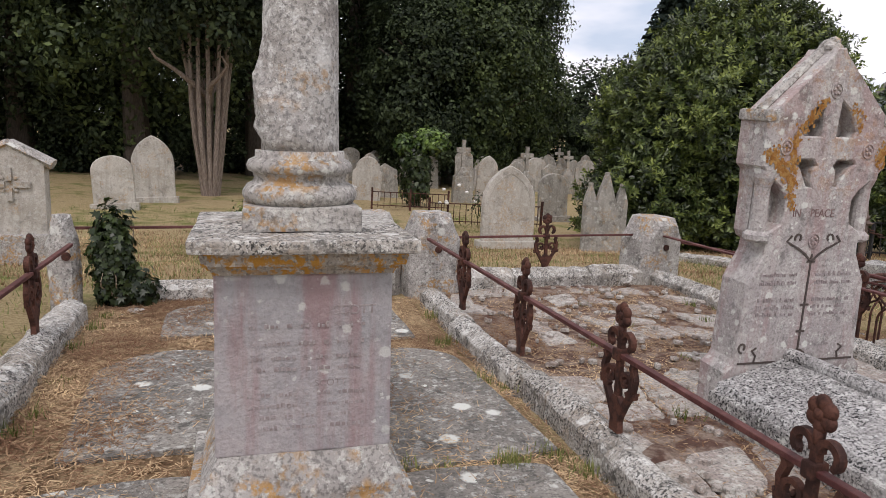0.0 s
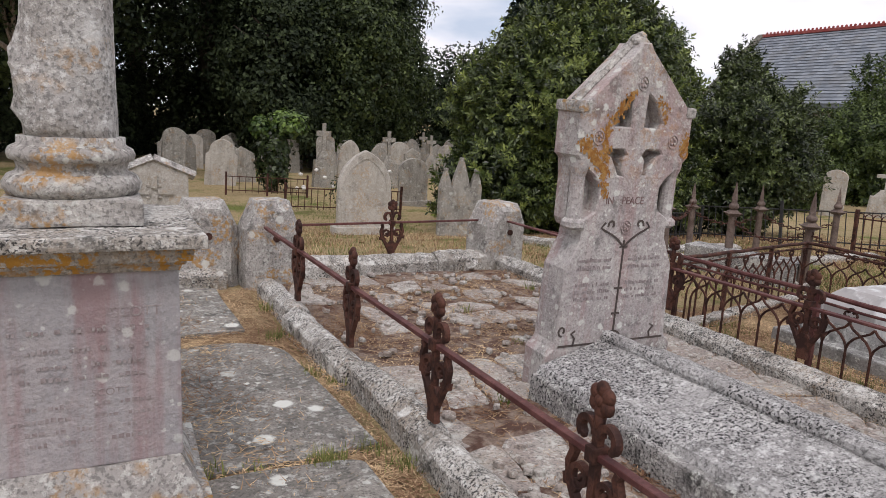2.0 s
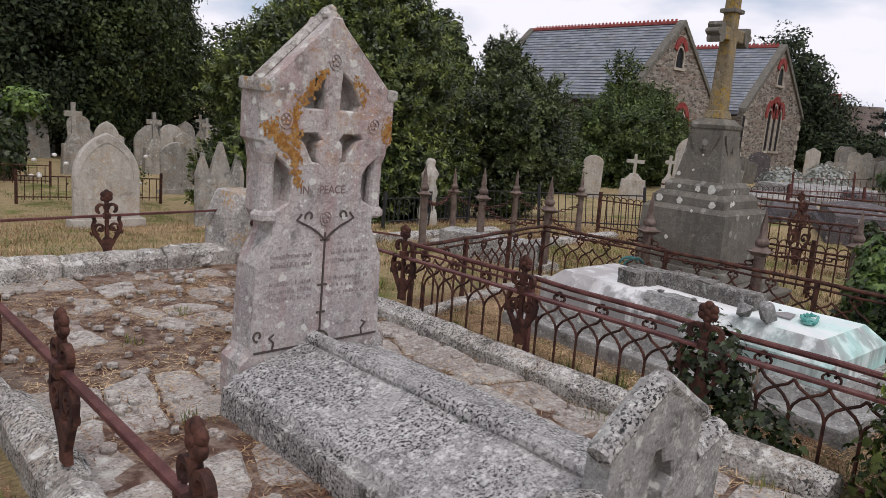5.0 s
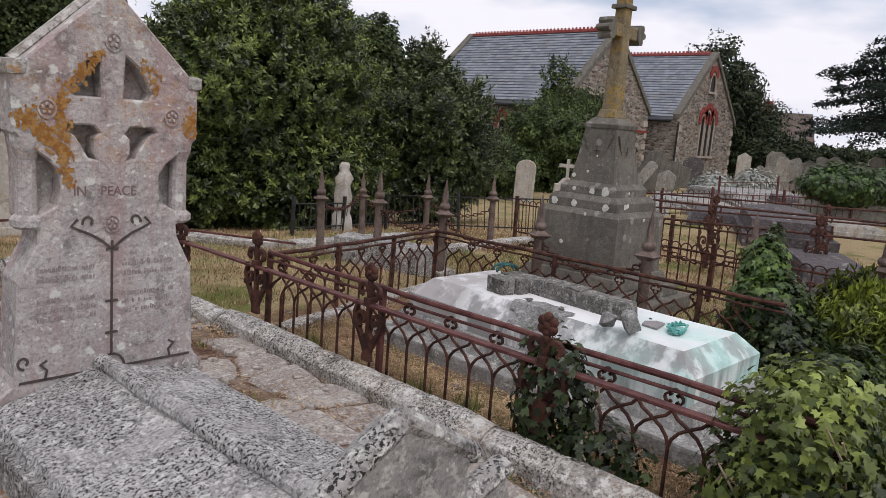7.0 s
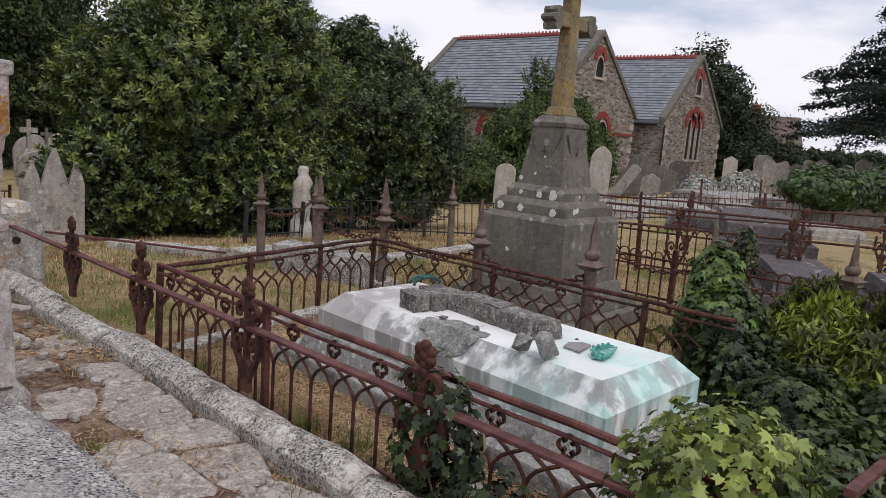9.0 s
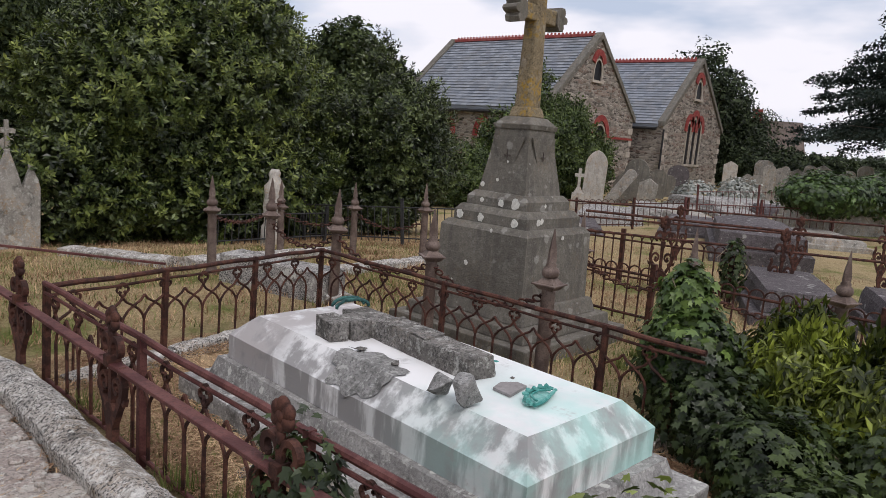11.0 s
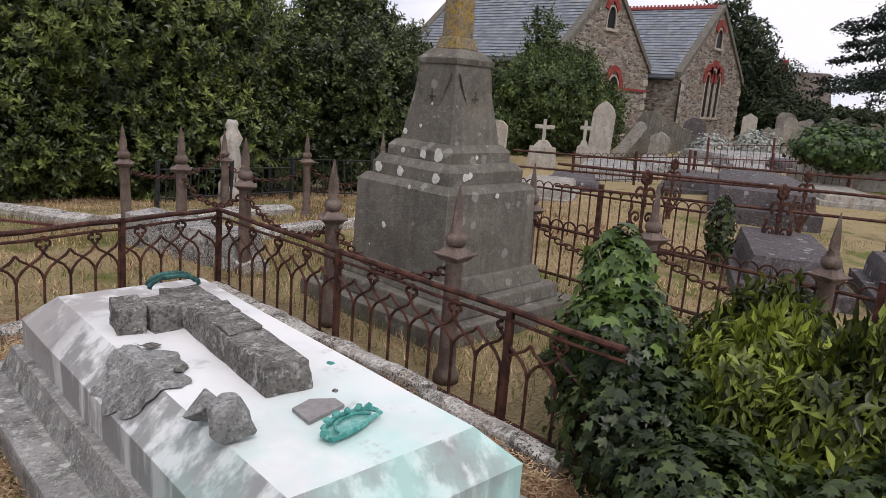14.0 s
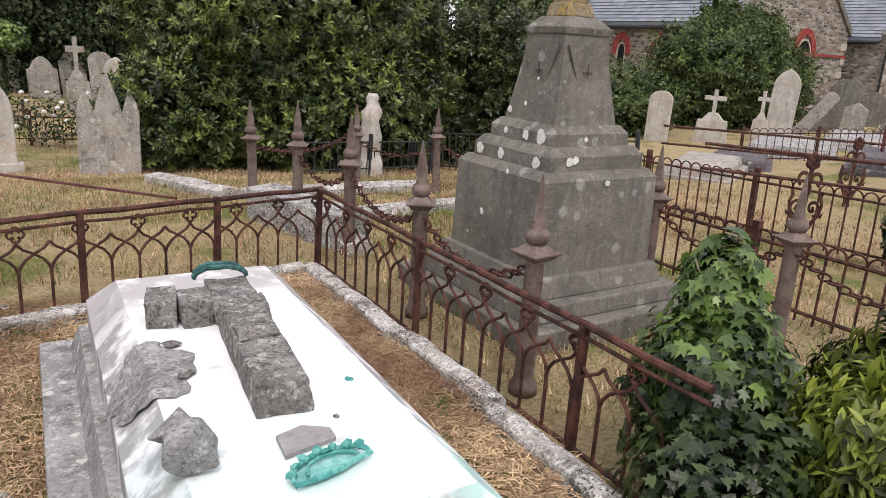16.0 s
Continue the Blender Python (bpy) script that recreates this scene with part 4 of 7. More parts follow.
    for side in (-1, 1):
        bm = bmesh.new()
        for z in (0.78, 0.735, 0.64, 0.6, 0.56):
            x = 0.05 if side > 0 else -0.34
            end = x + 0.29
            while x < end - 0.03:
                w = rs.uniform(0.005, 0.014)
                box(bm, x, min(x + w, end), -0.0935, -0.0895, z, z + rs.uniform(0.012, 0.024))
                x += w + (0.005 if rs.random() < 0.78 else 0.022)
        tagged(part("worn_lettering", bm, M_LETTER, t, "lines of letters too worn to read"), kind="stuff")
    # orange lichen crusts round the cut-out cross
    bm = bmesh.new()
    for (x0, z0), (x1, z1), n in (((-0.4, 1.425), (-0.3, 1.36), 130), ((-0.32, 1.38), (-0.2, 1.25), 150), ((-0.235, 1.53), (-0.225, 1.28), 150), ((-0.21, 1.22), (-0.19, 1.16), 40), ((-0.15, 1.6), (-0.06, 1.7), 90), ((-0.2, 1.54), (-0.14, 1.62), 40), ((0.13, 1.68), (0.22, 1.57), 40), ((0.4, 1.48), (0.38, 1.38), 80), ((-0.36, 1.44), (-0.24, 1.47), 30)):
        for k in range(n):
            u = rs.random()
            cx, cz, r = x0 + u * (x1 - x0) + rs.gauss(0, 0.017), z0 + u * (z1 - z0) + rs.gauss(0, 0.017), rs.uniform(0.003, 0.011)
            ring = [bm.verts.new((cx + r * q * math.cos(a), -0.0925 - 0.0012 * u, cz + 1.2 * r * q * math.sin(a))) for a, q in ((2 * math.pi * j / 9, rs.uniform(0.6, 1.15)) for j in range(9))]
            bm.faces.new(ring[::-1])
            bm.faces.new([bm.verts.new((v.co.x * 0.2 + cx * 0.8, -0.0945, v.co.z * 0.2 + cz * 0.8)) for v in ring][::-1])
    tagged(part("lichen_crust", bm, M_LICHEN, t, "orange lichen crusts"), kind="stuff")


gothic_headstone()


def coped_grave():
    """A low grave cover with a rolled ridge, falling to both sides, kerbed all round."""
    m, ln = along(4.5, 3.62, 4.56, 1.72)
    t = thing("coped_grave_cover", "speckled grey coped grave cover with a rolled ridge", "grave cover", m)
    bm = boxes((0, ln, -0.5, 0.5, -0.1, 0.16), bev=0.015)
    worn(bm, 0.01, 6, 2, cuts=4)
    part("cover_base", bm, M_COPED, t)
    bm = bmesh.new()
    n = 24
    prof = [(-0.46, 0.16), (-0.44, 0.2), (-0.05, 0.3), (0.05, 0.3), (0.44, 0.2), (0.46, 0.16)]
    rings = []
    for q in range(n + 1):
        x = ln * q / n
        rings.append([bm.verts.new((x, y + 0.004 * noise.noise(Vector((x * 6, y * 5, 1))), z + 0.008 * noise.noise(Vector((x * 5, y * 6, 4))))) for y, z in prof])
    for a, c in zip(rings, rings[1:]):
        for e in range(len(prof) - 1):
            bm.faces.new((a[e], c[e], c[e + 1], a[e + 1]))
    bm.faces.new(rings[0])
    bm.faces.new(rings[-1][::-1])
    bmesh.ops.recalc_face_normals(bm, faces=bm.faces[:])
    part("sloped_cover", bm, M_COVER, t)
    bm = bmesh.new()
    tube(bm, [(ln * k / 20, 0.004 * math.sin(k), 0.316) for k in range(21)], 0.04, 12)
    worn(bm, 0.006, 12, 5)
    part("ridge_roll", bm, M_COVER, t)
    return t


coped_grave()


def footstone():
    t = thing("gabled_footstone", "small gabled grey footstone with a carved trefoil niche", "footstone", P(4.42, 1.68, 0.0, 0, 2))
    right = [(0.44, 0), (0.44, 0.44), (0.41, 0.5), (0.25, 0.48), (0.245, 0.62), (0.03, 0.765)]
    outer = right + [(-x, z) for x, z in right[::-1]]
    niche = [(0.07, 0.3), (0.07, 0.4), (0.11, 0.44), (0.09, 0.5), (0.04, 0.51), (0.02, 0.56), (-0.02, 0.56), (-0.04, 0.51), (-0.09, 0.5), (-0.11, 0.44), (-0.07, 0.4), (-0.07, 0.3)]
    bm = bmesh.new()
    plate(bm, outer, 0.0, 0.035)
    part("back_slab", bm, M_TOMBBASE, t)
    bm = bmesh.new()
    plate(bm, outer, -0.05, 0.002, [niche])
    bmesh.ops.bevel(bm, geom=[e for e in bm.edges if len(e.link_faces) == 2 and e.calc_face_angle(0) > 1.0 and e.verts[0].co.y < -0.045 and e.verts[1].co.y < -0.045], offset=0.007, segments=1, affect='EDGES')
    part("carved_front", bm, M_TOMBBASE, t)
    for s in (-1, 1):
        bm = bmesh.new()
        tube(bm, [(0.0, 0.02, 0.775), (0.09 * s, 0.02, 0.72), (0.18 * s, 0.02, 0.665), (0.275 * s, 0.02, 0.607)], 0.03, 10)
        for v in bm.verts:
            v.co.y = -0.018 + (v.co.y - 0.02) * 1.35
        worn(bm, 0.004, 14, 3)
        part("rolled_coping", bm, M_COPED, t)
        bm = bmesh.new()
        tube(bm, [(0.25 * s, 0.02, 0.47), (0.34 * s, 0.02, 0.495), (0.43 * s, 0.02, 0.52)], 0.03, 10)
        for v in bm.verts:
            v.co.y = -0.018 + (v.co.y - 0.02) * 1.35
        worn(bm, 0.004, 14, 5)
        part("shoulder_roll", bm, M_COPED, t)
    bm = boxes((-0.5, 0.5, -0.1, 0.16, -0.1, 0.16), bev=0.012)
    worn(bm, 0.008, 8, 3, cuts=2)
    part("footstone_base", bm, M_TOMBBASE, t)


footstone()


# ---- cast-iron railing round the white tomb ----
BAR_BM = bmesh.new()
tube(BAR_BM, [(0, 0, 0.05), (0, 0, 0.3)], 0.0085, 6)
BAR = bpy.data.meshes.new("bar")
BAR_BM.to_mesh(BAR)
BAR.materials.append(M_RUST)
STEP = 0.155
ARCH_BM = bmesh.new()
tube(ARCH_BM, [(0, 0, 0.3), (0.012, 0, 0.335), (0.04, 0, 0.37), (0.085, 0, 0.4), (0.13, 0, 0.425), (STEP, 0, 0.455)], 0.008, 6)
tube(ARCH_BM, [(2 * STEP, 0, 0.3), (2 * STEP - 0.012, 0, 0.335), (2 * STEP - 0.04, 0, 0.37), (2 * STEP - 0.085, 0, 0.4), (2 * STEP - 0.13, 0, 0.425), (STEP, 0, 0.455)], 0.008, 6)
ARCH = bpy.data.meshes.new("pointed_arch")
ARCH_BM.to_mesh(ARCH)
ARCH.materials.append(M_RUST)
FOIL_BM = bmesh.new()
for fk in range(4):
    fa = radians(90 * fk)
    ribbon(FOIL_BM, arc(0.021 * math.cos(fa), 0.505 + 0.021 * math.sin(fa), 0.019, 90 * fk - 130, 90 * fk + 130, 10), 0.009, 0.014)
ball(FOIL_BM, 0, 0, 0.462, 0.012, 0.012, 0.016, 1)
FOIL = bpy.data.meshes.new("quatrefoil")
FOIL_BM.to_mesh(FOIL)
FOIL.materials.append(M_RUST)


def cast_railing(a, b, label, drop=0.0, posts=(), lift=0.0, tint=None):
    m, ln = along(*a, *b)
    t = thing("cast_iron_railing", label, "railing", m @ pose(0, 0, -drop + lift))
    for name, z, r in (("top_rail", 0.585, 0.016), ("upper_rail", 0.535, 0.009), ("lower_rail", 0.47, 0.008), ("bottom_rail", 0.055, 0.011)):
        if name == "lower_rail":
            continue
        bm = bmesh.new()
        tube(bm, [(ln * k / 12, 0, z + 0.004 * math.sin(k * 2.1)) for k in range(13)], r, 8)
        part(name, bm, tint or M_RUST, t)
    n = int(ln / STEP)
    for k in range(n + 1):
        o = new("bar", BAR)
        o.parent, o.matrix_basis = t, pose(k * STEP, 0, 0)
        if k + 2 <= n:
            o = new("pointed_arch", ARCH)
            o.parent, o.matrix_basis = t, pose(k * STEP, 0, 0)
        if k % 2:
            o = new("quatrefoil", FOIL)
            o.parent, o.matrix_basis = t, pose(k * STEP, 0, 0)
    for x in posts:
        bm = bmesh.new()
        box(bm, x * ln - 0.016, x * ln + 0.016, -0.016, 0.016, -0.05, 0.6, 0.003)
        part("upright", bm, tint or M_RUST, t)
    return t


cast_railing((5.98, 4.6), (8.25, 5.2), "rusted cast-iron railing with pointed arches and quatrefoils", 0.05, (0.0, 0.33, 0.67, 1.0))
cast_railing((8.25, 5.2), (8.25, 1.95), "rusted cast-iron railing with pointed arches beside bollards", 0.05, (0.43, 0.82))
cast_railing((5.98, 4.6), (5.98, 1.05), "red-rusted cast-iron railing with pointed arches behind the kerb", 0.03, (0.33, 0.66, 1.0), tint=M_RUSTRED)
kerb((8.14, 5.05), (8.12, 1.4), 0.11, 0.07, 5, "low white stone kerb under the railing", 31)
kerb((6.05, 4.55), (8.1, 5.08), 0.12, 0.05, 3, "low pale stone kerb under the back railing", 33)


# ---- the white chest tomb with its fallen cross ----
def white_tomb_chest():
    t = thing("white_chest_tomb", "white marble coffin-shaped tomb streaked grey, stained green", "tomb", P(7.055, 2.86, 0, -2.2))
    bm = boxes((-0.62, 0.62, -1.22, 1.22, -0.1, 0.13), bev=0.015)
    worn(bm, 0.006, 6, 1, cuts=4)
    part("base_slab", bm, M_TOMBBASE, t, "speckled grey stone base slab")
    bm = bmesh.new()
    frustum(bm, 0, 0, 0.13, 0.24, 1.0, 2.24, 0.93, 2.16)
    worn(bm, 0.006, 6, 2, cuts=4)
    part("plinth", bm, M_TOMBBASE, t)
    bm = bmesh.new()
    frustum(bm, 0, 0, 0.24, 0.37, 0.86, 2.06, 0.86, 2.06)
    frustum(bm, 0, 0, 0.37, 0.48, 0.86, 2.06, 0.63, 1.85)
    bmesh.ops.remove_doubles(bm, verts=bm.verts[:], dist=1e-4)
    worn(bm, 0.004, 5, 3, cuts=5)
    part("coffin_top", bm, M_MARBLE, t)
    bm = bmesh.new()
    n = 44
    c = bm.verts.new((-0.31, 0.0, 0.487))
    ring = []
    for k in range(n):
        a = 2 * math.pi * k / n
        r = 1 + 0.4 * noise.noise(Vector((math.cos(a) * 2, math.sin(a) * 2, 3))) + 0.14 * noise.noise(Vector((math.cos(a) * 6, math.sin(a) * 6, 5)))
        x, y = -0.31 + 0.13 * r * math.cos(a), 0.0 + 0.2 * r * math.sin(a)
        z = 0.486 if x > -0.33 else 0.486 - (-0.33 - x) * 1.1
        ring.append(bm.verts.new((x, y, z + 0.005 * noise.noise(Vector((x * 30, y * 30, 0))))))
    for k in range(n):
        bm.faces.new((c, ring[k], ring[(k + 1) % n]))
    worn(bm, 0.003, 30, 1)
    part("spalled_patch", bm, M_BROKEN, t, "rough grey spalled patch on the edge")
    return t


white_tomb_chest()


def fallen_cross():
    """A cross lying on its back in pieces: whole shaft, split left arm, stump of the right arm, broken head."""
    t = thing("fallen_stone_cross", "dark weathered broken stone cross lying on the tomb", "stone cross", P(7.03, 2.46, 0.478, -6))
    bm = bmesh.new()
    frustum(bm, 0, 0.33, 0, 0.098, 0.16, 0.72, 0.146, 0.7, 0.008)
    worn(bm, 0.009, 9, 2, cuts=6)
    worn(bm, 0.005, 34, 4)
    part("cross_shaft", bm, M_DARKSTONE, t)
    for k, (x0, x1, y0, y1, z, turn) in enumerate(((-0.2, -0.088, 0.685, 0.845, 0.1, 3), (-0.305, -0.203, 0.71, 0.87, 0.105, -5))):
        bm = bmesh.new()
        cx, cy = (x0 + x1) / 2, (y0 + y1) / 2
        box(bm, x0 - cx, x1 - cx, y0 - cy, y1 - cy, 0, z, 0.005, pose(cx, cy, 0, 0, 0, turn))
        worn(bm, 0.009, 10, k + 1, cuts=4)
        worn(bm, 0.004, 34, k)
        part("cross_arm", bm, M_DARKSTONE, t)
    bm = bmesh.new()
    box(bm, 0.075, 0.12, 0.7, 0.85, 0, 0.05, 0.004)
    worn(bm, 0.016, 16, 8, cuts=4)
    part("broken_stump", bm, M_DARKSTONE, t)
    bm = bmesh.new()
    box(bm, -0.083, 0.083, 0.685, 0.97, 0, 0.088, 0.006)
    worn(bm, 0.013, 9, 5, cuts=5)
    part("cross_head", bm, M_DARKSTONE, t)
    for k, (y, ln, w) in enumerate(((0.3, 0.2, 0.066), (0.5, 0.14, 0.07))):
        bm = bmesh.new()
        box(bm, -w, w, y, y + ln, 0.097, 0.106, 0.003)
        worn(bm, 0.012, 11, y * 9, cuts=4)
        part("flaked_face", bm, M_DARKSTONE, t)


fallen_cross()


def rock(x, y, z, r, label, seed, material, flat=1.0):
    bm = bmesh.new()
    rs = random.Random(int(seed * 10))
    for k in range(13):
        d = Vector((rs.gauss(0, 1), rs.gauss(0, 1), rs.gauss(0, 1))).normalized()
        bm.verts.new((d.x * r * rs.uniform(0.8, 1.1), d.y * r * 0.8, d.z * r * 0.7 * flat))
    bmesh.ops.convex_hull(bm, input=bm.verts[:])
    bmesh.ops.delete(bm, geom=[v for v in bm.verts if not v.link_faces], context='VERTS')
    bmesh.ops.bevel(bm, geom=bm.edges[:], offset=r * 0.05, segments=1, affect='EDGES')
    bmesh.ops.triangulate(bm, faces=bm.faces[:])
    worn(bm, r * 0.06, 3 / r, seed, cuts=1)
    low = min(v.co.z for v in bm.verts)
    for v in bm.verts:
        v.co.z -= low + 0.003
    return tagged(part("rock", bm, material, at=P(x, y, z, seed * 40)), label, "rock")


rock(6.72, 2.4, 0.482, 0.075, "jagged grey broken stone on the tomb", 1.3, M_BROKEN)
rock(6.735, 2.27, 0.482, 0.1, "large grey broken stone on the tomb", 2.2, M_BROKEN)
rock(6.84, 3.02, 0.482, 0.04, "flat grey stone flake on the tomb", 4.2, M_DARKSTONE, 0.35)
rock(6.84, 2.78, 0.482, 0.035, "small grey stone flake on the tomb", 5.2, M_DARKSTONE, 0.35)
rock(7.28, 2.56, 0.482, 0.022, "little verdigris fragment on the tomb", 6.2, M_VERDIGRIS, 0.4)
rock(7.15, 2.36, 0.482, 0.012, "tiny grey pebble on the tomb", 7.2, M_DARKSTONE)
rock(6.3, 3.1, -0.05, 0.06, "pale broken stone beside the railing", 8.2, M_KERB)
rock(6.2, 2.2, -0.02, 0.07, "pale broken stone in dry grass", 9.1, M_KERB)


def slate_shard():
    bm = bmesh.new()
    plate(bm, [(-0.08, -0.045), (0.07, -0.05), (0.085, 0.0), (0.03, 0.055), (-0.05, 0.05)], 0, 0.012)
    tagged(part("slate_shard", bm, M_SHARD, at=P(7.02, 2.28, 0.494, 12, -90) @ pose(0, 0, 0)), "flat pinkish-grey slate shard on the tomb", "slate shard")


slate_shard()


def copper_wreath(x, y, z, turn, r, label):
    """A crushed tiara-shaped copper wreath: rim, row of points, inner bands."""
    t = thing("copper_wreath", label, "metal wreath", P(x, y, z, turn))
    rs = random.Random(int(x * 100))
    bm = bmesh.new()
    ball(bm, 0, 0.12 * r, 0.006, 1.05 * r, 0.46 * r, 0.007, 3)
    worn(bm, 0.005, 34, 2)
    part("wreath_plate", bm, M_PALECOPPER, t, "pale green corroded plate")
    for k, (q, lift, thick) in enumerate(((1.12, 0.02, 0.0065), (0.74, 0.024, 0.005))):
        bm = bmesh.new()
        tube(bm, [(q * r * math.cos(math.pi * (0.02 + 0.96 * j / 16)), 0.62 * q * r * math.sin(math.pi * (0.02 + 0.96 * j / 16)) - 0.2 * r, lift) for j in range(17)], thick, 6)
        worn(bm, 0.005, 35, 2 + k)
        part("wreath_rim", bm, M_VERDIGRIS, t)
    bm = bmesh.new()
    tube(bm, [(1.12 * r * (1 - 2 * j / 12), -0.24 * r - 0.1 * r * math.sin(math.pi * j / 12), 0.016) for j in range(13)], 0.008, 6)
    worn(bm, 0.005, 35, 6)
    part("wreath_band", bm, M_VERDIGRIS, t)
    for k in range(7):
        a = math.pi * (0.12 + 0.76 * k / 6)
        bm = bmesh.new()
        ball(bm, 1.1 * r * math.cos(a), 0.66 * r * math.sin(a) - 0.16 * r, 0.026, 0.017, 0.013, 0.011, 1)
        worn(bm, 0.008, 40, k + rs.random())
        part("wreath_leaf", bm, M_VERDIGRIS, t)
    return t


copper_wreath(7.03, 2.13, 0.484, 14, 0.1, "crumpled verdigris copper ornament lying on the tomb")


def copper_hoop():
    t = thing("copper_hoop", "dark verdigris copper hoop standing on the broken cross", "metal wreath", P(7.11, 3.42, 0.55, -8))
    bm = bmesh.new()
    tube(bm, [(0.1 * math.cos(math.pi * k / 12), 0, 0.02 + 0.045 * math.sin(math.pi * k / 12)) for k in range(13)], 0.01, 7)
    worn(bm, 0.006, 30, 2)
    part("hoop", bm, M_OLDCOPPER, t)
    bm = bmesh.new()
    tube(bm, [(0.1 * math.cos(math.pi * k / 12), 0.05, 0.02 + 0.045 * math.sin(math.pi * k / 12)) for k in range(13)], 0.009, 7)
    worn(bm, 0.006, 30, 4)
    part("inner_hoop", bm, M_OLDCOPPER, t)


copper_hoop()


# ---- the cross monument with its chained bollards ----
def cross_monument():
    t = thing("cross_monument", "brown-grey stepped stone monument with a lichened cross", "monument", P(9.38, 4.08, 0, 0))
    steps = (("lower_step", 1.42, 1.42, -0.15, 0.1, 1.42), ("middle_step", 1.22, 1.22, 0.1, 0.2, 1.2), ("upper_step", 1.04, 1.04, 0.2, 0.32, 0.98))
    for name, w, d, z0, z1, w1 in steps:
        bm = bmesh.new()
        frustum(bm, 0, 0, z0, z1, w, d, w1, w1, 0.01)
        worn(bm, 0.005, 6, z0, cuts=3)
        part(name, bm, M_OBEL, t)
    bm = bmesh.new()
    frustum(bm, 0, 0, 0.32, 0.86, 0.9, 0.9, 0.88, 0.88)
    frustum(bm, 0, 0, 0.86, 0.905, 0.88, 0.88, 0.8, 0.8)
    bmesh.ops.remove_doubles(bm, verts=bm.verts[:], dist=1e-3)
    worn(bm, 0.003, 6, 3, cuts=3)
    die = part("die", bm, M_OBEL, t)
    for k, (w0, w1, z0, z1, z2) in enumerate(((0.74, 0.66, 0.905, 0.985, 1.035), (0.6, 0.52, 1.035, 1.105, 1.15))):
        bm = bmesh.new()
        frustum(bm, 0, 0, z0, z1, w0, w0, w0, w0)
        frustum(bm, 0, 0, z1, z2, w0, w0, w1, w1)
        worn(bm, 0.003, 8, k, cuts=3)
        part("weathered_tier", bm, M_OBEL, t)
    bm = bmesh.new()
    frustum(bm, 0, 0, 1.15, 1.48, 0.48, 0.48, 0.37, 0.37)
    frustum(bm, 0, 0, 1.48, 1.66, 0.37, 0.37, 0.34, 0.34)
    worn(bm, 0.003, 8, 4, cuts=3)
    shaft = part("tapered_block", bm, M_OBEL, t)
    for a in (0, 90, 180, 270):
        bm = bmesh.new()
        plate(bm, [(-0.155, 1.6), (0.155, 1.6), (0.0, 1.22)], -0.2, -0.186)
        part("gablet", bm, M_OBEL, shaft, at=pose(0, 0, 0, 0, 0, a))
        # Carved cross drawn as two dark strips on the gablet.
        bm = bmesh.new()
        ribbon(bm, [(0, 1.42), (0, 1.5)], 0.007, 0.004)
        ribbon(bm, [(-0.035, 1.45), (0.035, 1.45)], 0.007, 0.004)
        for v in bm.verts:
            v.co.y -= 0.205
        part("incised_cross", bm, M_CARVE, shaft, at=pose(0, 0, 0, 0, 0, a))
    bm = bmesh.new()
    frustum(bm, 0, 0, 1.66, 1.7, 0.36, 0.36, 0.38, 0.38, 0.006)
    frustum(bm, 0, 0, 1.7, 1.76, 0.36, 0.36, 0.24, 0.24, 0.006)
    worn(bm, 0.003, 9, 4, cuts=2)
    part("cap_moulding", bm, M_OBEL, t)
    bm = bmesh.new()
    frustum(bm, 0, 0, 1.76, 1.84, 0.22, 0.2, 0.18, 0.17, 0.01)
    frustum(bm, 0, 0, 1.82, 2.62, 0.165, 0.15, 0.125, 0.12, 0.022)
    frustum(bm, 0, 0, 2.5, 2.98, 0.125, 0.12, 0.12, 0.115, 0.02)
    worn(bm, 0.004, 9, 5, cuts=2)
    part("cross_shaft", bm, M_YELLOW, t)
    bm = bmesh.new()
    box(bm, -0.27, 0.27, -0.055, 0.055, 2.5, 2.62, 0.015)
    worn(bm, 0.004, 9, 6, cuts=3)
    part("cross_arm", bm, M_YELLOW, t)
    for s in (-1, 1):
        bm = bmesh.new()
        fleur = [(0.2, 2.52), (0.235, 2.47), (0.29, 2.465), (0.305, 2.5), (0.295, 2.525), (0.335, 2.54), (0.345, 2.56), (0.335, 2.58), (0.295, 2.595), (0.305, 2.62), (0.29, 2.655), (0.235, 2.65), (0.2, 2.6)]
        plate(bm, [(s * x, z) for x, z in fleur], -0.068, 0.068)
        worn(bm, 0.008, 14, s)
        part("trefoil_end", bm, M_OBEL, t)
    bm = bmesh.new()
    box(bm, -0.1, 0.1, -0.08, 0.08, 2.76, 2.8, 0.01)
    part("cross_collar", bm, M_OBEL, t)
    bm = bmesh.new()
    for q in (-1, 0, 1):
        ball(bm, 0.065 * q, 0, 3.0 + (0 if q else 0.03), 0.05, 0.06, 0.05, 2)
    part("cross_head", bm, M_OBEL, t)
    rs = random.Random(12)
    spots = [(-0.445, 0.13, 0.58, 0.028), (-0.45, 0.26, 0.42, 0.012), (-0.37, 0.08, 0.945, 0.045), (-0.37, -0.26, 0.945, 0.045), (-0.37, 0.3, 0.95, 0.05), (-0.3, 0.14, 1.08, 0.028), (-0.3, -0.06, 1.075, 0.04), (-0.3, -0.2, 1.08, 0.055), (-0.445, -0.1, 0.87, 0.02), (-0.22, -0.37, 0.96, 0.035), (-0.18, -0.37, 0.97, 0.03), (-0.05, -0.3, 1.075, 0.02), (0.02, -0.445, 0.84, 0.025), (-0.235, 0.2, 1.2, 0.03), (-0.235, 0.05, 1.25, 0.018), (-0.21, -0.02, 1.4, 0.014)]
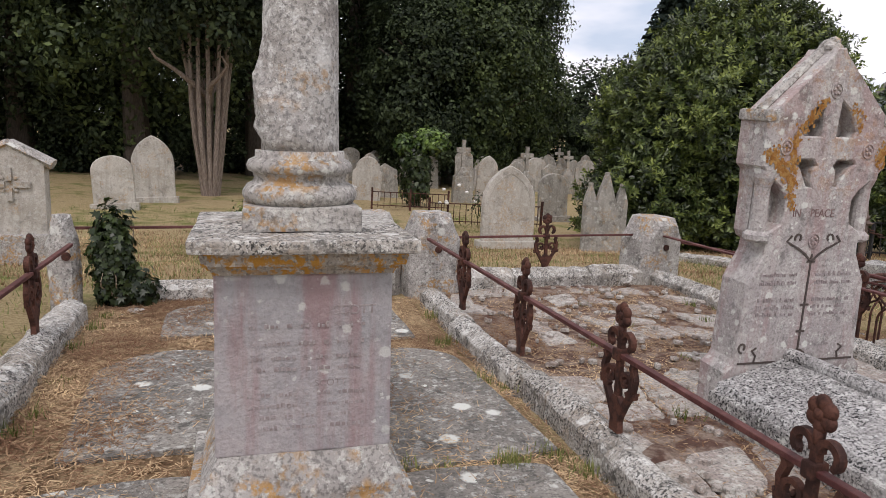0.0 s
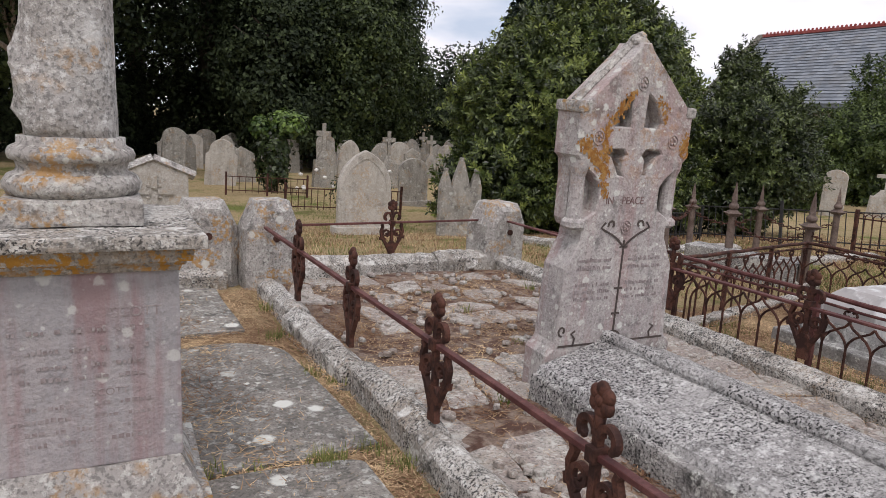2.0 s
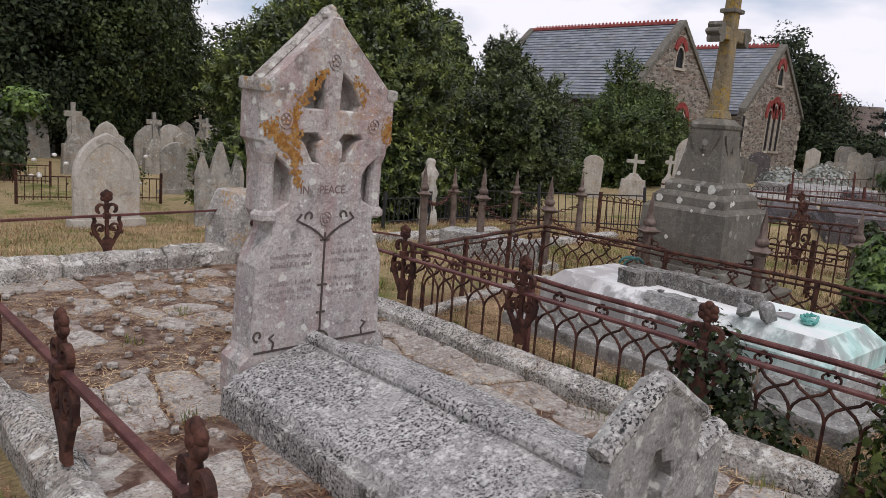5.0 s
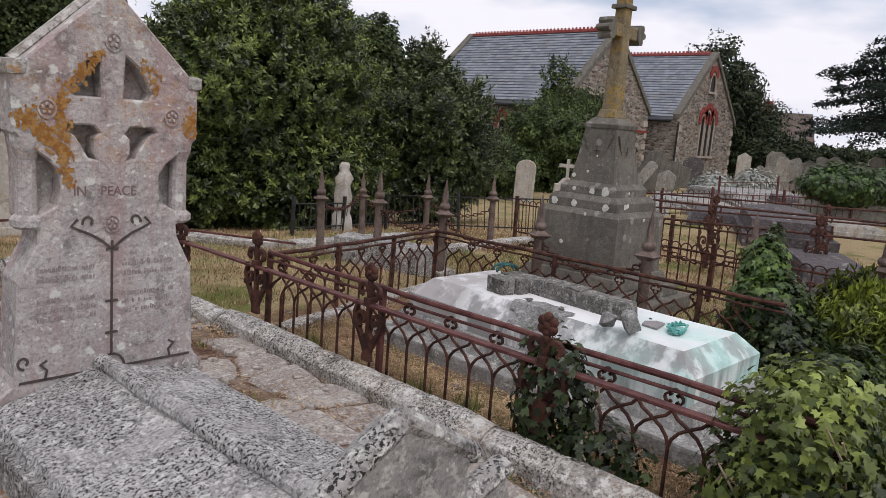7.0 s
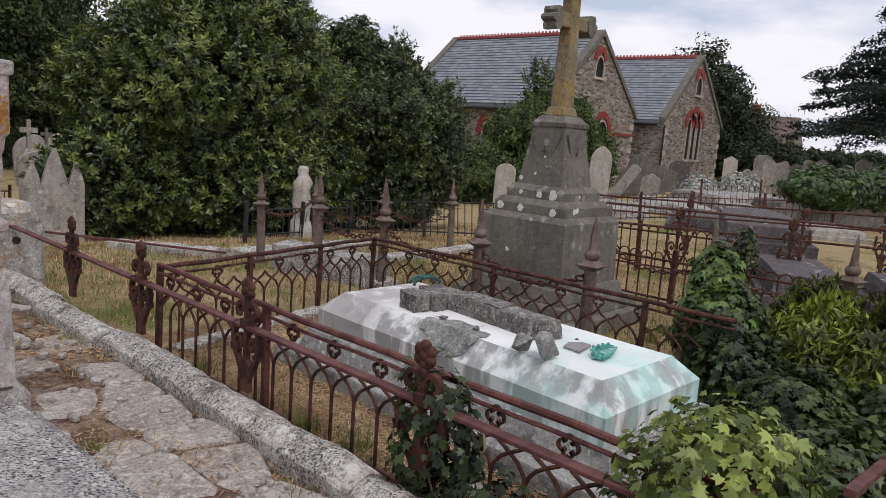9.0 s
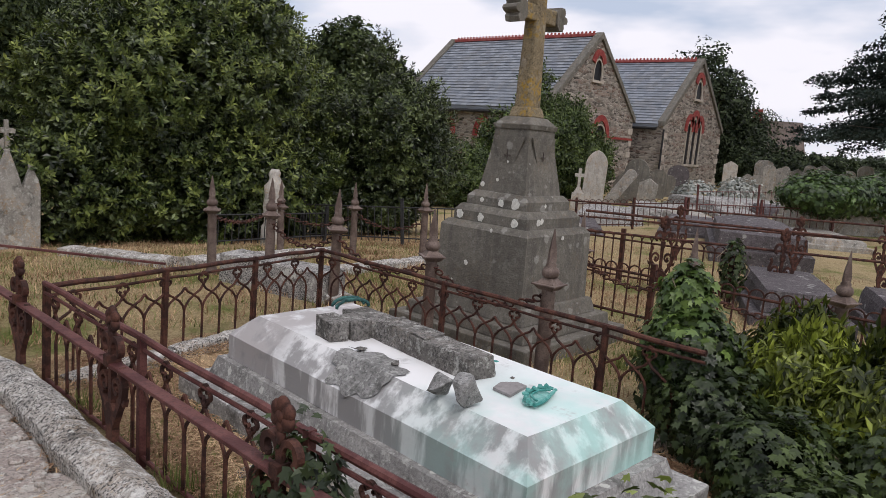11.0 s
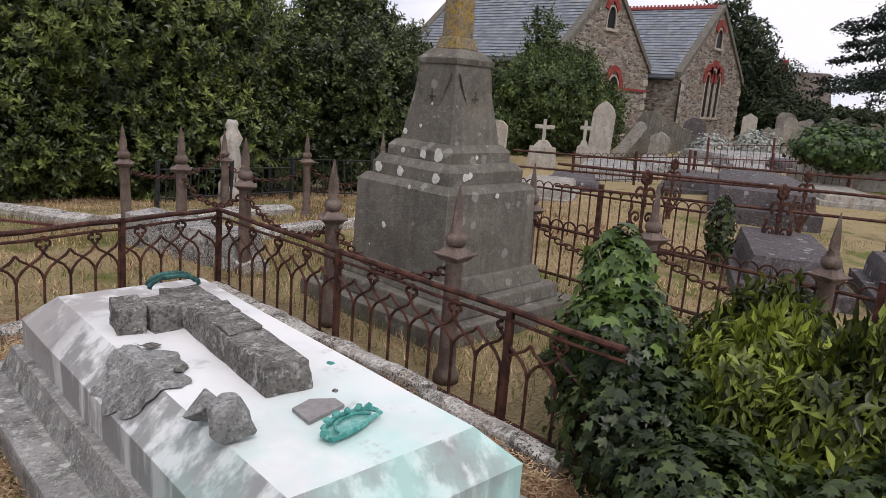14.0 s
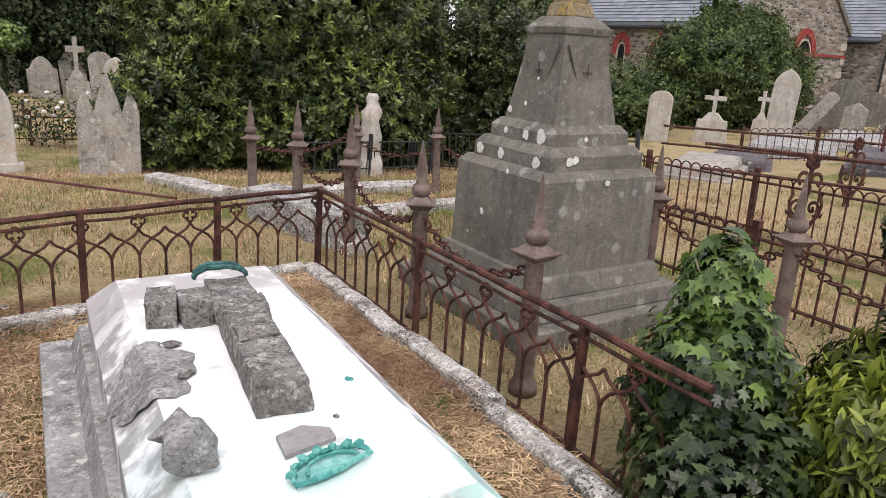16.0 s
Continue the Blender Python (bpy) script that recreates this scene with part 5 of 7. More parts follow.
    for x, y, z, r in spots:
        r *= 0.75
        bm = bmesh.new()
        n = 14
        on_x = abs(x) > abs(y)
        mid = bm.verts.new((0, 0, 0.003))
        ring = []
        for k in range(n):
            a = 2 * math.pi * k / n
            q = r * (1 + rs.uniform(-0.18, 0.18))
            ring.append(bm.verts.new((q * math.cos(a), q * math.sin(a), 0.001)))
        for k in range(n):
            bm.faces.new((mid, ring[k], ring[(k + 1) % n]))
        part("lichen_disc", bm, M_MOSSPOT, t, at=pose(x - (0.004 if on_x else 0), y - (0 if on_x else 0.004), z, 0 if on_x else 90, -90 if on_x else 0, 0))


cross_monument()


def bollard(label):
    t = thing("spiked_bollard", label, "bollard", pose(0, 0, -50), "spiked bollards round the monument plots")
    bm = bmesh.new()
    lathe(bm, [(0.07, 0.0), (0.07, 0.04), (0.052, 0.07), (0.048, 0.1), (0.044, 0.64), (0.05, 0.66)], 12)
    part("post", bm, M_BOLLARD, t, smooth=True)
    bm = bmesh.new()
    box(bm, -0.085, 0.085, -0.085, 0.085, 0.69, 0.7, 0.003)
    frustum(bm, 0, 0, 0.66, 0.69, 0.1, 0.1, 0.15, 0.15)
    frustum(bm, 0, 0, 0.7, 0.735, 0.13, 0.13, 0.07, 0.07)
    part("capital", bm, M_BOLLARD, t)
    bm = bmesh.new()
    lathe(bm, [(0.03, 0.73), (0.05, 0.745), (0.058, 0.77), (0.05, 0.795), (0.032, 0.81), (0.036, 0.82), (0.026, 0.835), (0.03, 0.845)], 14)
    part("bulb", bm, M_BOLLARD, t, smooth=True)
    bm = bmesh.new()
    lathe(bm, [(0.034, 0.845), (0.03, 0.9), (0.004, 1.05)], 4)
    part("spike", bm, M_BOLLARD, t)
    return t


BOLL = bollard("brown painted iron bollard with a spiked bulb finial")
SPOTS = {"E": (8.42, 3.06), "D": (8.44, 4.12), "C": (8.6, 5.45), "B": (8.55, 6.4), "A": (8.44, 7.3), "H": (10.1, 8.5), "F": (10.9, 7.95), "G": (11.3, 7.0), "R": (10.2, 3.94), "S": (10.06, 2.83), "T": (10.1, 1.78)}
BOLL.matrix_basis = P(*SPOTS["E"], -0.03, 4)
for bx, by in list(SPOTS.values())[1:]:
    copy_thing(BOLL, P(bx, by, -0.03, 7 * bx, RNG.uniform(-1, 1), RNG.uniform(-1, 1)))


def chain(a, b, sag=0.16, z=0.6):
    (ax, ay), (bx, by) = SPOTS[a], SPOTS[b]
    t = bmesh.new()
    ln = math.hypot(bx - ax, by - ay)
    n = int(ln / 0.055)
    ang = math.degrees(math.atan2(by - ay, bx - ax))
    for k in range(n):
        u = (k + 0.5) / n
        m = pose(u * ln, 0, z - sag * 4 * u * (1 - u), 90 * (k % 2), 0, 0)
        pts = [(0.036 * math.cos(2 * math.pi * q / 8), 0.02 * math.sin(2 * math.pi * q / 8), 0) for q in range(9)]
        tube(t, [m @ Vector(p) for p in pts], 0.0075, 5)
        if k % 2 == 0:
            for s in (-1, 1):
                tube(t, [m @ Vector((0, 0.01 * s, 0)), m @ Vector((0.0, 0.05 * s, 0.01))], 0.008, 4, 0.002)
    return tagged(part("spiked_chain", t, M_RUST, at=P(ax, ay, 0, ang)), "rusted spiked iron chain hanging between bollards", "chain", "chains between bollards")


for pair in ("ED", "DC", "CB", "AH", "HF", "RS", "ST", "FG"):
    chain(*pair)


# ---- other headstones and graves ----
def stone_outline(kind, w, h):
    a = w / 2
    if kind == "round":
        top = [(a * math.cos(radians(q)), h - a * 0.75 + a * 0.75 * math.sin(radians(q))) for q in range(0, 181, 15)]
    elif kind == "pointed":
        s = h - a * 1.414
        top = [(a * (1.5 * math.cos(radians(7.05 * k)) - 0.5), s + 1.5 * a * math.sin(radians(7.05 * k))) for k in range(11)]
        top += [(-x, z) for x, z in top[-2::-1]]
    elif kind == "shoulder":
        s = h - a * 1.0
        top = [(a, s), (a * 0.86, s + 0.03), (a * 0.8, s + 0.1)] + [(a * 0.8 * math.cos(radians(q)), s + 0.1 + (a - 0.1) * math.sin(radians(q))) for q in range(20, 161, 20)] + [(-a * 0.8, s + 0.1), (-a * 0.86, s + 0.03), (-a, s)]
    elif kind == "gable":
        top = [(a, h - a * 0.6), (0, h), (-a, h - a * 0.6)]
    elif kind == "ogee":
        s = h - a * 0.9
        top = [(a, s), (a * 0.75, s + 0.05), (a * 0.5, h - a * 0.3), (a * 0.2, h - a * 0.06), (0, h), (-a * 0.2, h - a * 0.06), (-a * 0.5, h - a * 0.3), (-a * 0.75, s + 0.05), (-a, s)]
    else:
        s = h * 0.63
        spire = lambda c, q, z0, z1: [(c + q, z0), (c + q * 0.72, z0 + (z1 - z0) * 0.36), (c + q * 0.2, z1 - 0.06), (c + 0.028, z1 - 0.05), (c + 0.028, z1 - 0.01), (c, z1), (c - 0.028, z1 - 0.01), (c - 0.028, z1 - 0.05), (c - q * 0.2, z1 - 0.06), (c - q * 0.72, z0 + (z1 - z0) * 0.36), (c - q, z0)]
        top = spire(a * 0.73, a * 0.27, s - 0.02, h * 0.86) + spire(0, a * 0.43, s, h) + spire(-a * 0.73, a * 0.27, s - 0.02, h * 0.86)
    return [(-a, -0.2), (a, -0.2)] + top


def headstone(kind, x, y, w, h, d=0.1, turn=0.0, lean=0.0, tip=0.0, material=None, label="", seed=0, plinth=True, panel=False):
    t = thing("headstone", label or "grey weathered churchyard headstone in dry grass", "headstone", P(x, y, 0, turn, lean, tip), "headstones of the churchyard")
    mat = material or M_GREY
    bm = bmesh.new()
    plate(bm, stone_outline(kind, w, h), -d / 2, d / 2)
    bmesh.ops.bevel(bm, geom=[e for e in bm.edges if len(e.link_faces) == 2 and e.calc_face_angle(0) > 1.0 and abs(e.verts[0].co.y - e.verts[1].co.y) < 1e-5], offset=min(0.015, d * 0.12), segments=1, affect='EDGES')
    worn(bm, 0.006, 5, seed)
    part("tablet", bm, mat, t)
    if plinth:
        bm = boxes((-w / 2 - 0.07, w / 2 + 0.07, -d / 2 - 0.06, d / 2 + 0.06, -0.2, 0.11), bev=0.012)
        worn(bm, 0.01, 6, seed)
        part("plinth", bm, mat, t)
    if panel:
        bm = bmesh.new()
        ribbon(bm, [(px * 0.82, 0.1 + pz * 0.84) for px, pz in stone_outline(kind, w, h)[2:]], 0.02, 0.02)
        for v in bm.verts:
            v.co.y -= d / 2
        part("raised_moulding", bm, mat, t)
    return t


headstone("pointed", 6.12, 12.1, 0.96, 1.42, 0.14, 0, -1, 0.5, M_LIGHT, "pointed grey headstone with a raised moulding", 1, panel=True)
headstone("round", 9.3, 17.2, 0.8, 1.2, 0.11, 0, 0, -2, M_GREY, "round-topped grey headstone in dry grass", 2)
headstone("triple", 7.72, 11.6, 0.8, 1.36, 0.12, -3, -2, 1.0, M_GREY, "leaning grey headstone with three pointed crests", 3, False)
headstone("round", -1.05, 17.4, 0.85, 1.15, 0.12, 0, 0, -3, M_LIGHT, "pale round-topped headstone leaning slightly", 4)
headstone("pointed", -0.45, 19.2, 0.98, 1.6, 0.14, 0, 0, -1.5, M_LIGHT, "pale pointed headstone with orange lichen", 5, panel=True)


def cross_gable_stone(x, y, w, h, turn, label, seed):
    """A gabled tablet with a heavy coping and a carved cross."""
    t = thing("gabled_headstone", label, "headstone", P(x, y, 0, turn))
    bm = bmesh.new()
    plate(bm, [(-w / 2, -0.2), (w / 2, -0.2), (w / 2, h * 0.86), (0, h), (-w / 2, h * 0.86)], -0.09, 0.09)
    worn(bm, 0.005, 6, seed)
    part("tablet", bm, M_LIGHT, t)
    for s in (-1, 1):
        bm = bmesh.new()
        tube(bm, [(0, 0, h + 0.03), (s * (w / 2 + 0.07), 0, h * 0.85)], 0.06, 6)
        for v in bm.verts:
            v.co.y *= 2.0
        part("coping", bm, M_LIME, t)
    bm = bmesh.new()
    for k in range(4):
        a = radians(90 * k)
        ribbon(bm, [(0.04 * math.cos(a), h * 0.68 + 0.04 * math.sin(a)), (0.2 * math.cos(a), h * 0.68 + 0.17 * math.sin(a))], 0.06, 0.05)
        ball(bm, 0.09 * math.cos(a + 0.785), 0, h * 0.68 + 0.09 * math.sin(a + 0.785), 0.025, 0.015, 0.025, 1)
    for v in bm.verts:
        v.co.y -= 0.095
    part("carved_cross", bm, M_LIGHT, t)
    bm = boxes((-w / 2 - 0.1, w / 2 + 0.1, -0.17, 0.17, -0.2, 0.3), bev=0.015)
    worn(bm, 0.01, 6, seed)
    part("plinth", bm, M_LIME, t)


cross_gable_stone(-0.62, 8.9, 0.66, 1.2, 0, "pale pink gabled headstone with a carved cross", 3)
cross_gable_stone(2.55, 9.1, 0.72, 1.02, 0, "pale gabled headstone with heavy coping and carved cross", 7)


def cross_stone(x, y, h, w, turn, label, seed, material=None, tip=0.0):
    mat = material or M_LIGHT
    t = thing("cross_headstone", label, "stone cross", P(x, y, 0, turn, 0, tip))
    bm = bmesh.new()
    frustum(bm, 0, 0, -0.2, h * 0.42, w * 0.95, 0.34, w * 0.8, 0.3, 0.012)
    frustum(bm, 0, 0, h * 0.42, h * 0.56, w * 0.6, 0.24, w * 0.25, 0.16, 0.012)
    worn(bm, 0.008, 6, seed)
    part("stepped_base", bm, mat, t)
    bm = bmesh.new()
    box(bm, -0.055, 0.055, -0.05, 0.05, h * 0.5, h, 0.01)
    box(bm, -w * 0.26 - 0.04, w * 0.26 + 0.04, -0.049, 0.049, h * 0.8, h * 0.88, 0.01)
    worn(bm, 0.008, 9, seed)
    part("cross", bm, mat, t)


# far lawn: rows of graves before the dark wood
FAR = random.Random(21)
kinds = ("round", "pointed", "shoulder", "gable", "ogee", "round", "pointed")
for row, (y0, x0, x1) in enumerate(((22.5, 4.0, 11.5), (25.0, 4.6, 14.0), (27.5, 4.4, 17.0), (30.5, 6.0, 20.0), (34.0, 9.0, 24.0), (38.5, 12.0, 28.0), (43.0, 15.0, 32.0))):
    x = x0
    while x < x1:
        q = FAR.random()
        y = y0 + FAR.uniform(-0.9, 0.9)
        if abs(x - 6.3 - (y - 19.9) * 0.27) > 0.9 or row > 1:
            if q < 0.1:
                cross_stone(x, y, FAR.uniform(1.5, 2.1), 0.7, FAR.uniform(-8, 8), "grey stone cross among far headstones", x, M_GREY)
            else:
                headstone(FAR.choice(kinds), x, y, FAR.uniform(0.6, 0.9), FAR.uniform(1.05, 1.6), 0.12, FAR.uniform(-12, 12), FAR.uniform(-3, 3), FAR.uniform(-4, 4),
                          FAR.choice((M_GREY, M_GREY, M_LIGHT)), "grey weathered headstone in a far churchyard row", x + y, False)
        x += FAR.uniform(0.85, 1.5)
# graves towards the chapel
headstone("round", 23.0, 15.2, 0.68, 1.45, 0.12, -58, 0, 1, M_LIGHT, "pale oval-topped headstone beside a hedge", 31, False)
headstone("pointed", 18.6, 14.5, 0.6, 1.5, 0.14, -55, 0, 3, M_LIGHT, "pale pointed headstone beside the monument", 32, False)
cross_stone(24.7, 14.6, 1.55, 1.05, -58, "pale cross on a stepped base by the hedge", 33)
cross_stone(27.0, 14.55, 1.55, 0.55, -58, "white marble cross before a pointed headstone", 34, M_LIGHT)
headstone("pointed", 27.9, 14.5, 0.8, 2.25, 0.2, -60, 0, 2, M_LIGHT, "tall pointed pale headstone beside a marble cross", 35, False)
headstone("round", 29.3, 14.8, 0.42, 1.9, 0.16, -60, 0, 34, M_GREY, "fallen headstone leaning steeply to one side", 36, False)
headstone("shoulder", 35.5, 16.7, 1.4, 2.0, 0.2, -64, 0, -2, M_OBEL, "grey shouldered headstone by the chapel", 37, False)
headstone("round", 39.6, 17.7, 0.85, 1.5, 0.2, -64, 0, 2, M_OBEL, "grey round headstone by the chapel", 38, False)
headstone("round", 44.0, 18.6, 1.2, 1.75, 0.2, -66, 0, 0, M_SLATEDARK, "dark slate headstone before silver shrubs", 39)
headstone("gable", 47.0, 16.8, 0.8, 2.2, 0.3, -68, 0, 0, M_LIGHT, "pale grey grave marker on a stepped base", 40)
headstone("round", 47.5, 14.6, 0.7, 2.1, 0.3, -70, 0, -4, M_GREY, "tall dark grey headstone beside the path", 41)
for k in range(26):
    x = 50 + 16 * FAR.random()
    y = 12.5 + (x - 50) * 0.32 + FAR.uniform(-3.5, 4.5)
    headstone(FAR.choice(kinds), x, y, FAR.uniform(0.7, 1.1), FAR.uniform(1.5, 2.5), 0.18, FAR.uniform(-85, -55), 0, FAR.uniform(-7, 7), FAR.choice((M_GREY, M_LIGHT, M_GREY)), "weathered headstone in rows beyond the path", x, False)


def flat_tomb(x, y, w, ln, h, turn, label, material, seed, coped=0.1):
    t = thing("low_tomb", label, "tomb", P(x, y, 0, turn))
    bm = boxes((-w / 2 - 0.1, w / 2 + 0.1, -ln / 2 - 0.1, ln / 2 + 0.1, -0.15, h * 0.35), bev=0.015)
    worn(bm, 0.01, 4, seed, cuts=3)
    part("base_slab", bm, material, t)
    bm = bmesh.new()
    frustum(bm, 0, 0, h * 0.35, h * 0.8, w, ln, w * 0.96, ln * 0.98)
    frustum(bm, 0, 0, h * 0.8, h, w * 0.96, ln * 0.98, w * (0.96 - coped * 3), ln * (0.98 - coped))
    worn(bm, 0.01, 4, seed + 2, cuts=3)
    part("cover", bm, material, t)


flat_tomb(13.0, 2.95, 0.78, 1.7, 0.36, -64, "dark cracked slab tomb behind railings", M_SLATEDARK, 1, 0.02)
flat_tomb(13.1, 1.7, 0.8, 1.7, 0.34, -66, "dark purplish slab tomb with lichen spots", M_SLATEDARK, 9, 0.02)
flat_tomb(18.3, 5.2, 1.4, 3.2, 0.6, -66, "grey coped stone tomb behind railings", M_SLATEDARK, 2, 0.25)
flat_tomb(26.2, 5.4, 1.4, 3.4, 0.8, 50, "grey stone chest tomb under ivy", M_GREY, 3, 0.02)
flat_tomb(23.5, 11.2, 1.8, 3.6, 0.34, -62, "pale flat stepped tomb before the chapel", M_COPED, 4, 0.02)
flat_tomb(28.5, 12.0, 2.0, 3.8, 0.34, -62, "low pale grave kerb filled with chippings", M_COPED, 5, 0.02)
flat_tomb(34.0, 11.4, 3.0, 4.5, 0.5, 60, "low pale kerbed grave with white flowers", M_COPED, 6, 0.02)
kerb((8.55, 8.1), (10.9, 8.35), 0.3, 0.1, 3, "white crusted stone kerb of the bollard plot", 41)
kerb((8.45, 8.2), (8.1, 10.4), 0.28, 0.1, 3, "white crusted stone kerb along the laurel", 43)
kerb((8.66, 5.35), (8.66, 7.3), 0.24, 0.1, 3, "white stone kerb between the bollards", 45)
kerb((9.2, 6.5), (12.2, 7.0), 0.22, 0.08, 3, "white stone kerb behind the monument", 46)


def white_block():
    t = thing("white_grave_block", "white weathered low grave block behind the railing", "grave cover", P(8.5, 6.2, 0, 14))
    bm = boxes((-0.16, 0.16, -0.7, 0.6, -0.1, 0.26), bev=0.02)
    worn(bm, 0.012, 5, 3, cuts=3)
    part("block", bm, M_COPED, t)


white_block()


def veiled_figure():
    bm = bmesh.new()
    lathe(bm, [(0.2, -0.2), (0.18, 0.3), (0.14, 0.35), (0.15, 0.45), (0.17, 0.7), (0.13, 0.95), (0.16, 1.1), (0.1, 1.22), (0.08, 1.27), (0.09, 1.34), (0.06, 1.42)], 14)
    for v in bm.verts:
        v.co.z *= 0.85
    worn(bm, 0.05, 6, 3)
    return tagged(part("statue", bm, M_LIGHT, at=P(11.2, 10.35, 0.0, 30), smooth=True), "weathered white stone figure under a bush", "statue")


veiled_figure()


# broken paving in the gothic plot: loose flat stones
PAVE = random.Random(5)


def paving_piece(seed):
    bm = bmesh.new()
    rs = random.Random(seed)
    n = rs.randint(5, 7)
    pts = [(rs.uniform(0.75, 1.1) * math.cos(2 * math.pi * k / n), rs.uniform(0.75, 1.1) * math.sin(2 * math.pi * k / n)) for k in range(n)]
    low = [bm.verts.new((x, y, -0.3)) for x, y in pts]
    mid = [bm.verts.new((x, y, 0.7)) for x, y in pts]
    top = [bm.verts.new((x * 0.86, y * 0.86, 1.0 + rs.uniform(-0.15, 0.15))) for x, y in pts]
    for a, c in ((low, mid), (mid, top)):
        for k in range(n):
            bm.faces.new((a[k], a[(k + 1) % n], c[(k + 1) % n], c[k]))
    bm.faces.new(top)
    me = bpy.data.meshes.new("paving_stone")
    bm.to_mesh(me)
    bm.free()
    me.materials.append(M_RUBBLE)
    return me


SHAPES = [paving_piece(k) for k in range(7)]
paving = thing("broken_paving", "pale broken crazy paving sunk in needle litter", "paving", P(4.4, 3.0, 0), kind="structure")
inv = P(4.4, 3.0, 0).inverted()


def crazy_stone(pts, seed):
    """One flat paving stone over four uneven corners."""
    rs = random.Random(seed)
    c = Vector((sum(p[0] for p in pts) / 4, sum(p[1] for p in pts) / 4, 0))
    bm = bmesh.new()
    loop = []
    for k in range(4):
        a, b = Vector((*pts[k], 0)), Vector((*pts[(k + 1) % 4], 0))
        for u in (0.12, 0.5, 0.88):
            p = a.lerp(b, u) + Vector((rs.uniform(-0.012, 0.012), rs.uniform(-0.012, 0.012), 0))
            loop.append(c + (p - c) * 0.95)
    low = [bm.verts.new((*p.xy, -0.04)) for p in loop]
    mid = [bm.verts.new((*p.xy, 0.012)) for p in loop]
    top = [bm.verts.new((*(c + (p - c) * 0.9).xy, 0.024 + rs.uniform(-0.004, 0.004))) for p in loop]
    for lo, hi in ((low, mid), (mid, top)):
        for k in range(12):
            bm.faces.new((lo[k], lo[(k + 1) % 12], hi[(k + 1) % 12], hi[k]))
    bm.faces.new(top)
    m = Matrix.Translation((c.x, c.y, gz(c.x, c.y) + rs.uniform(-0.006, 0.008))) @ pose(0, 0, 0, rs.uniform(-2, 2), rs.uniform(-2, 2), 0)
    bmesh.ops.translate(bm, verts=bm.verts[:], vec=(-c.x, -c.y, 0))
    return part("paving_stone", bm, M_RUBBLE, paving, at=inv @ m)


corner = {}
NX, NY = 8, 16
for i in range(NX + 1):
    for j in range(NY + 1):
        corner[i, j] = (3.3 + 2.36 * i / NX + PAVE.uniform(-0.095, 0.095), 1.15 + 5.4 * j / NY + PAVE.uniform(-0.11, 0.11))
for i in range(NX):
    for j in range(NY):
        cx, cy = corner[i, j]
        if 3.85 < cx < 4.95 and cy < 3.7:
            continue
        keep = 0.9 if cy < 3.9 else 0.36
        if PAVE.random() < keep:
            crazy_stone([corner[i, j], corner[i + 1, j], corner[i + 1, j + 1], corner[i, j + 1]], i * 40 + j)
for k in range(290):
    x, y = PAVE.uniform(3.36, 5.6), PAVE.uniform(2.6, 6.5)
    if 3.95 < x < 5.05 and y < 3.8:
        continue
    r = PAVE.uniform(0.012, 0.04)
    o = new("stone_chip", PAVE.choice(SHAPES))
    o.parent = paving
    o.matrix_basis = inv @ P(x, y, 0.03, PAVE.uniform(0, 360), PAVE.uniform(-8, 8), PAVE.uniform(-8, 8)) @ Matrix.Diagonal((r, r * PAVE.uniform(0.6, 1.2), 0.018, 1))


# far railings towards the chapel
def plain_railing(a, b, h, label, step=0.13, hoops=True, posts=2, mat=None):
    """Round bars under hoops between two rails, with square uprights."""
    m, ln = along(*a, *b)
    t = thing("iron_railing", label, "railing", m)
    mat = mat or M_RUST
    for name, z in (("top_rail", h * 0.9), ("bottom_rail", 0.1)):
        bm = bmesh.new()
        tube(bm, [(0, 0, z), (ln, 0, z)], 0.013, 6)
        part(name, bm, mat, t)
    n = int(ln / step)
    bm = bmesh.new()
    tube(bm, [(0, 0, 0.04), (0, 0, h * 0.92)], 0.009, 5)
    me = bpy.data.meshes.new("bar")
    bm.to_mesh(me)
    bm.free()
    me.materials.append(mat)
    bm = bmesh.new()
    ribbon(bm, arc(step / 2, h * 0.92, step / 2, 0, 180, 8), 0.012, 0.012)
    hoop = bpy.data.meshes.new("hoop")
    bm.to_mesh(hoop)
    bm.free()
    hoop.materials.append(mat)
    for k in range(n + 1):
        o = new("bar", me)
        o.parent, o.matrix_basis = t, pose(k * step, 0, 0)
        if hoops and k < n:
            o = new("hoop", hoop)
            o.parent, o.matrix_basis = t, pose(k * step, 0, 0)
    for k in range(posts + 1):
        bm = bmesh.new()
        x = ln * k / max(posts, 1)
        box(bm, x - 0.025, x + 0.025, -0.025, 0.025, -0.1, h * 1.12, 0.004)
        part("upright", bm, mat, t)
    return t


plain_railing((10.55, 5.2), (10.6, 1.6), 0.54, "rusted hooped iron railing behind the monument", 0.12)
plain_railing((12.68, 7.6), (12.72, 3.5), 0.62, "rusted hooped iron railing with plain bars", 0.13, posts=3)
plain_railing((12.3, 11.0), (13.8, 7.4), 0.7, "dark iron railing before the laurels", 0.13, False, 2, M_BLACKIRON)
plain_railing((9.9, 10.0), (12.3, 10.4), 0.55, "low dark iron railing under the laurels", 0.13, False, 2, M_BLACKIRON)
plain_railing((26.0, 9.6), (29.0, 7.0), 1.0, "red-brown iron railing round a far grave", 0.2, False, 2, M_RUSTRED)
plain_railing((5.6, 15.6), (8.2, 15.4), 0.55, "dark iron railing round a rose bed", 0.14, False, 2)
plain_railing((4.9, 18.9), (6.9, 18.6), 0.5, "low dark iron railing on the lawn", 0.16, False, 2)
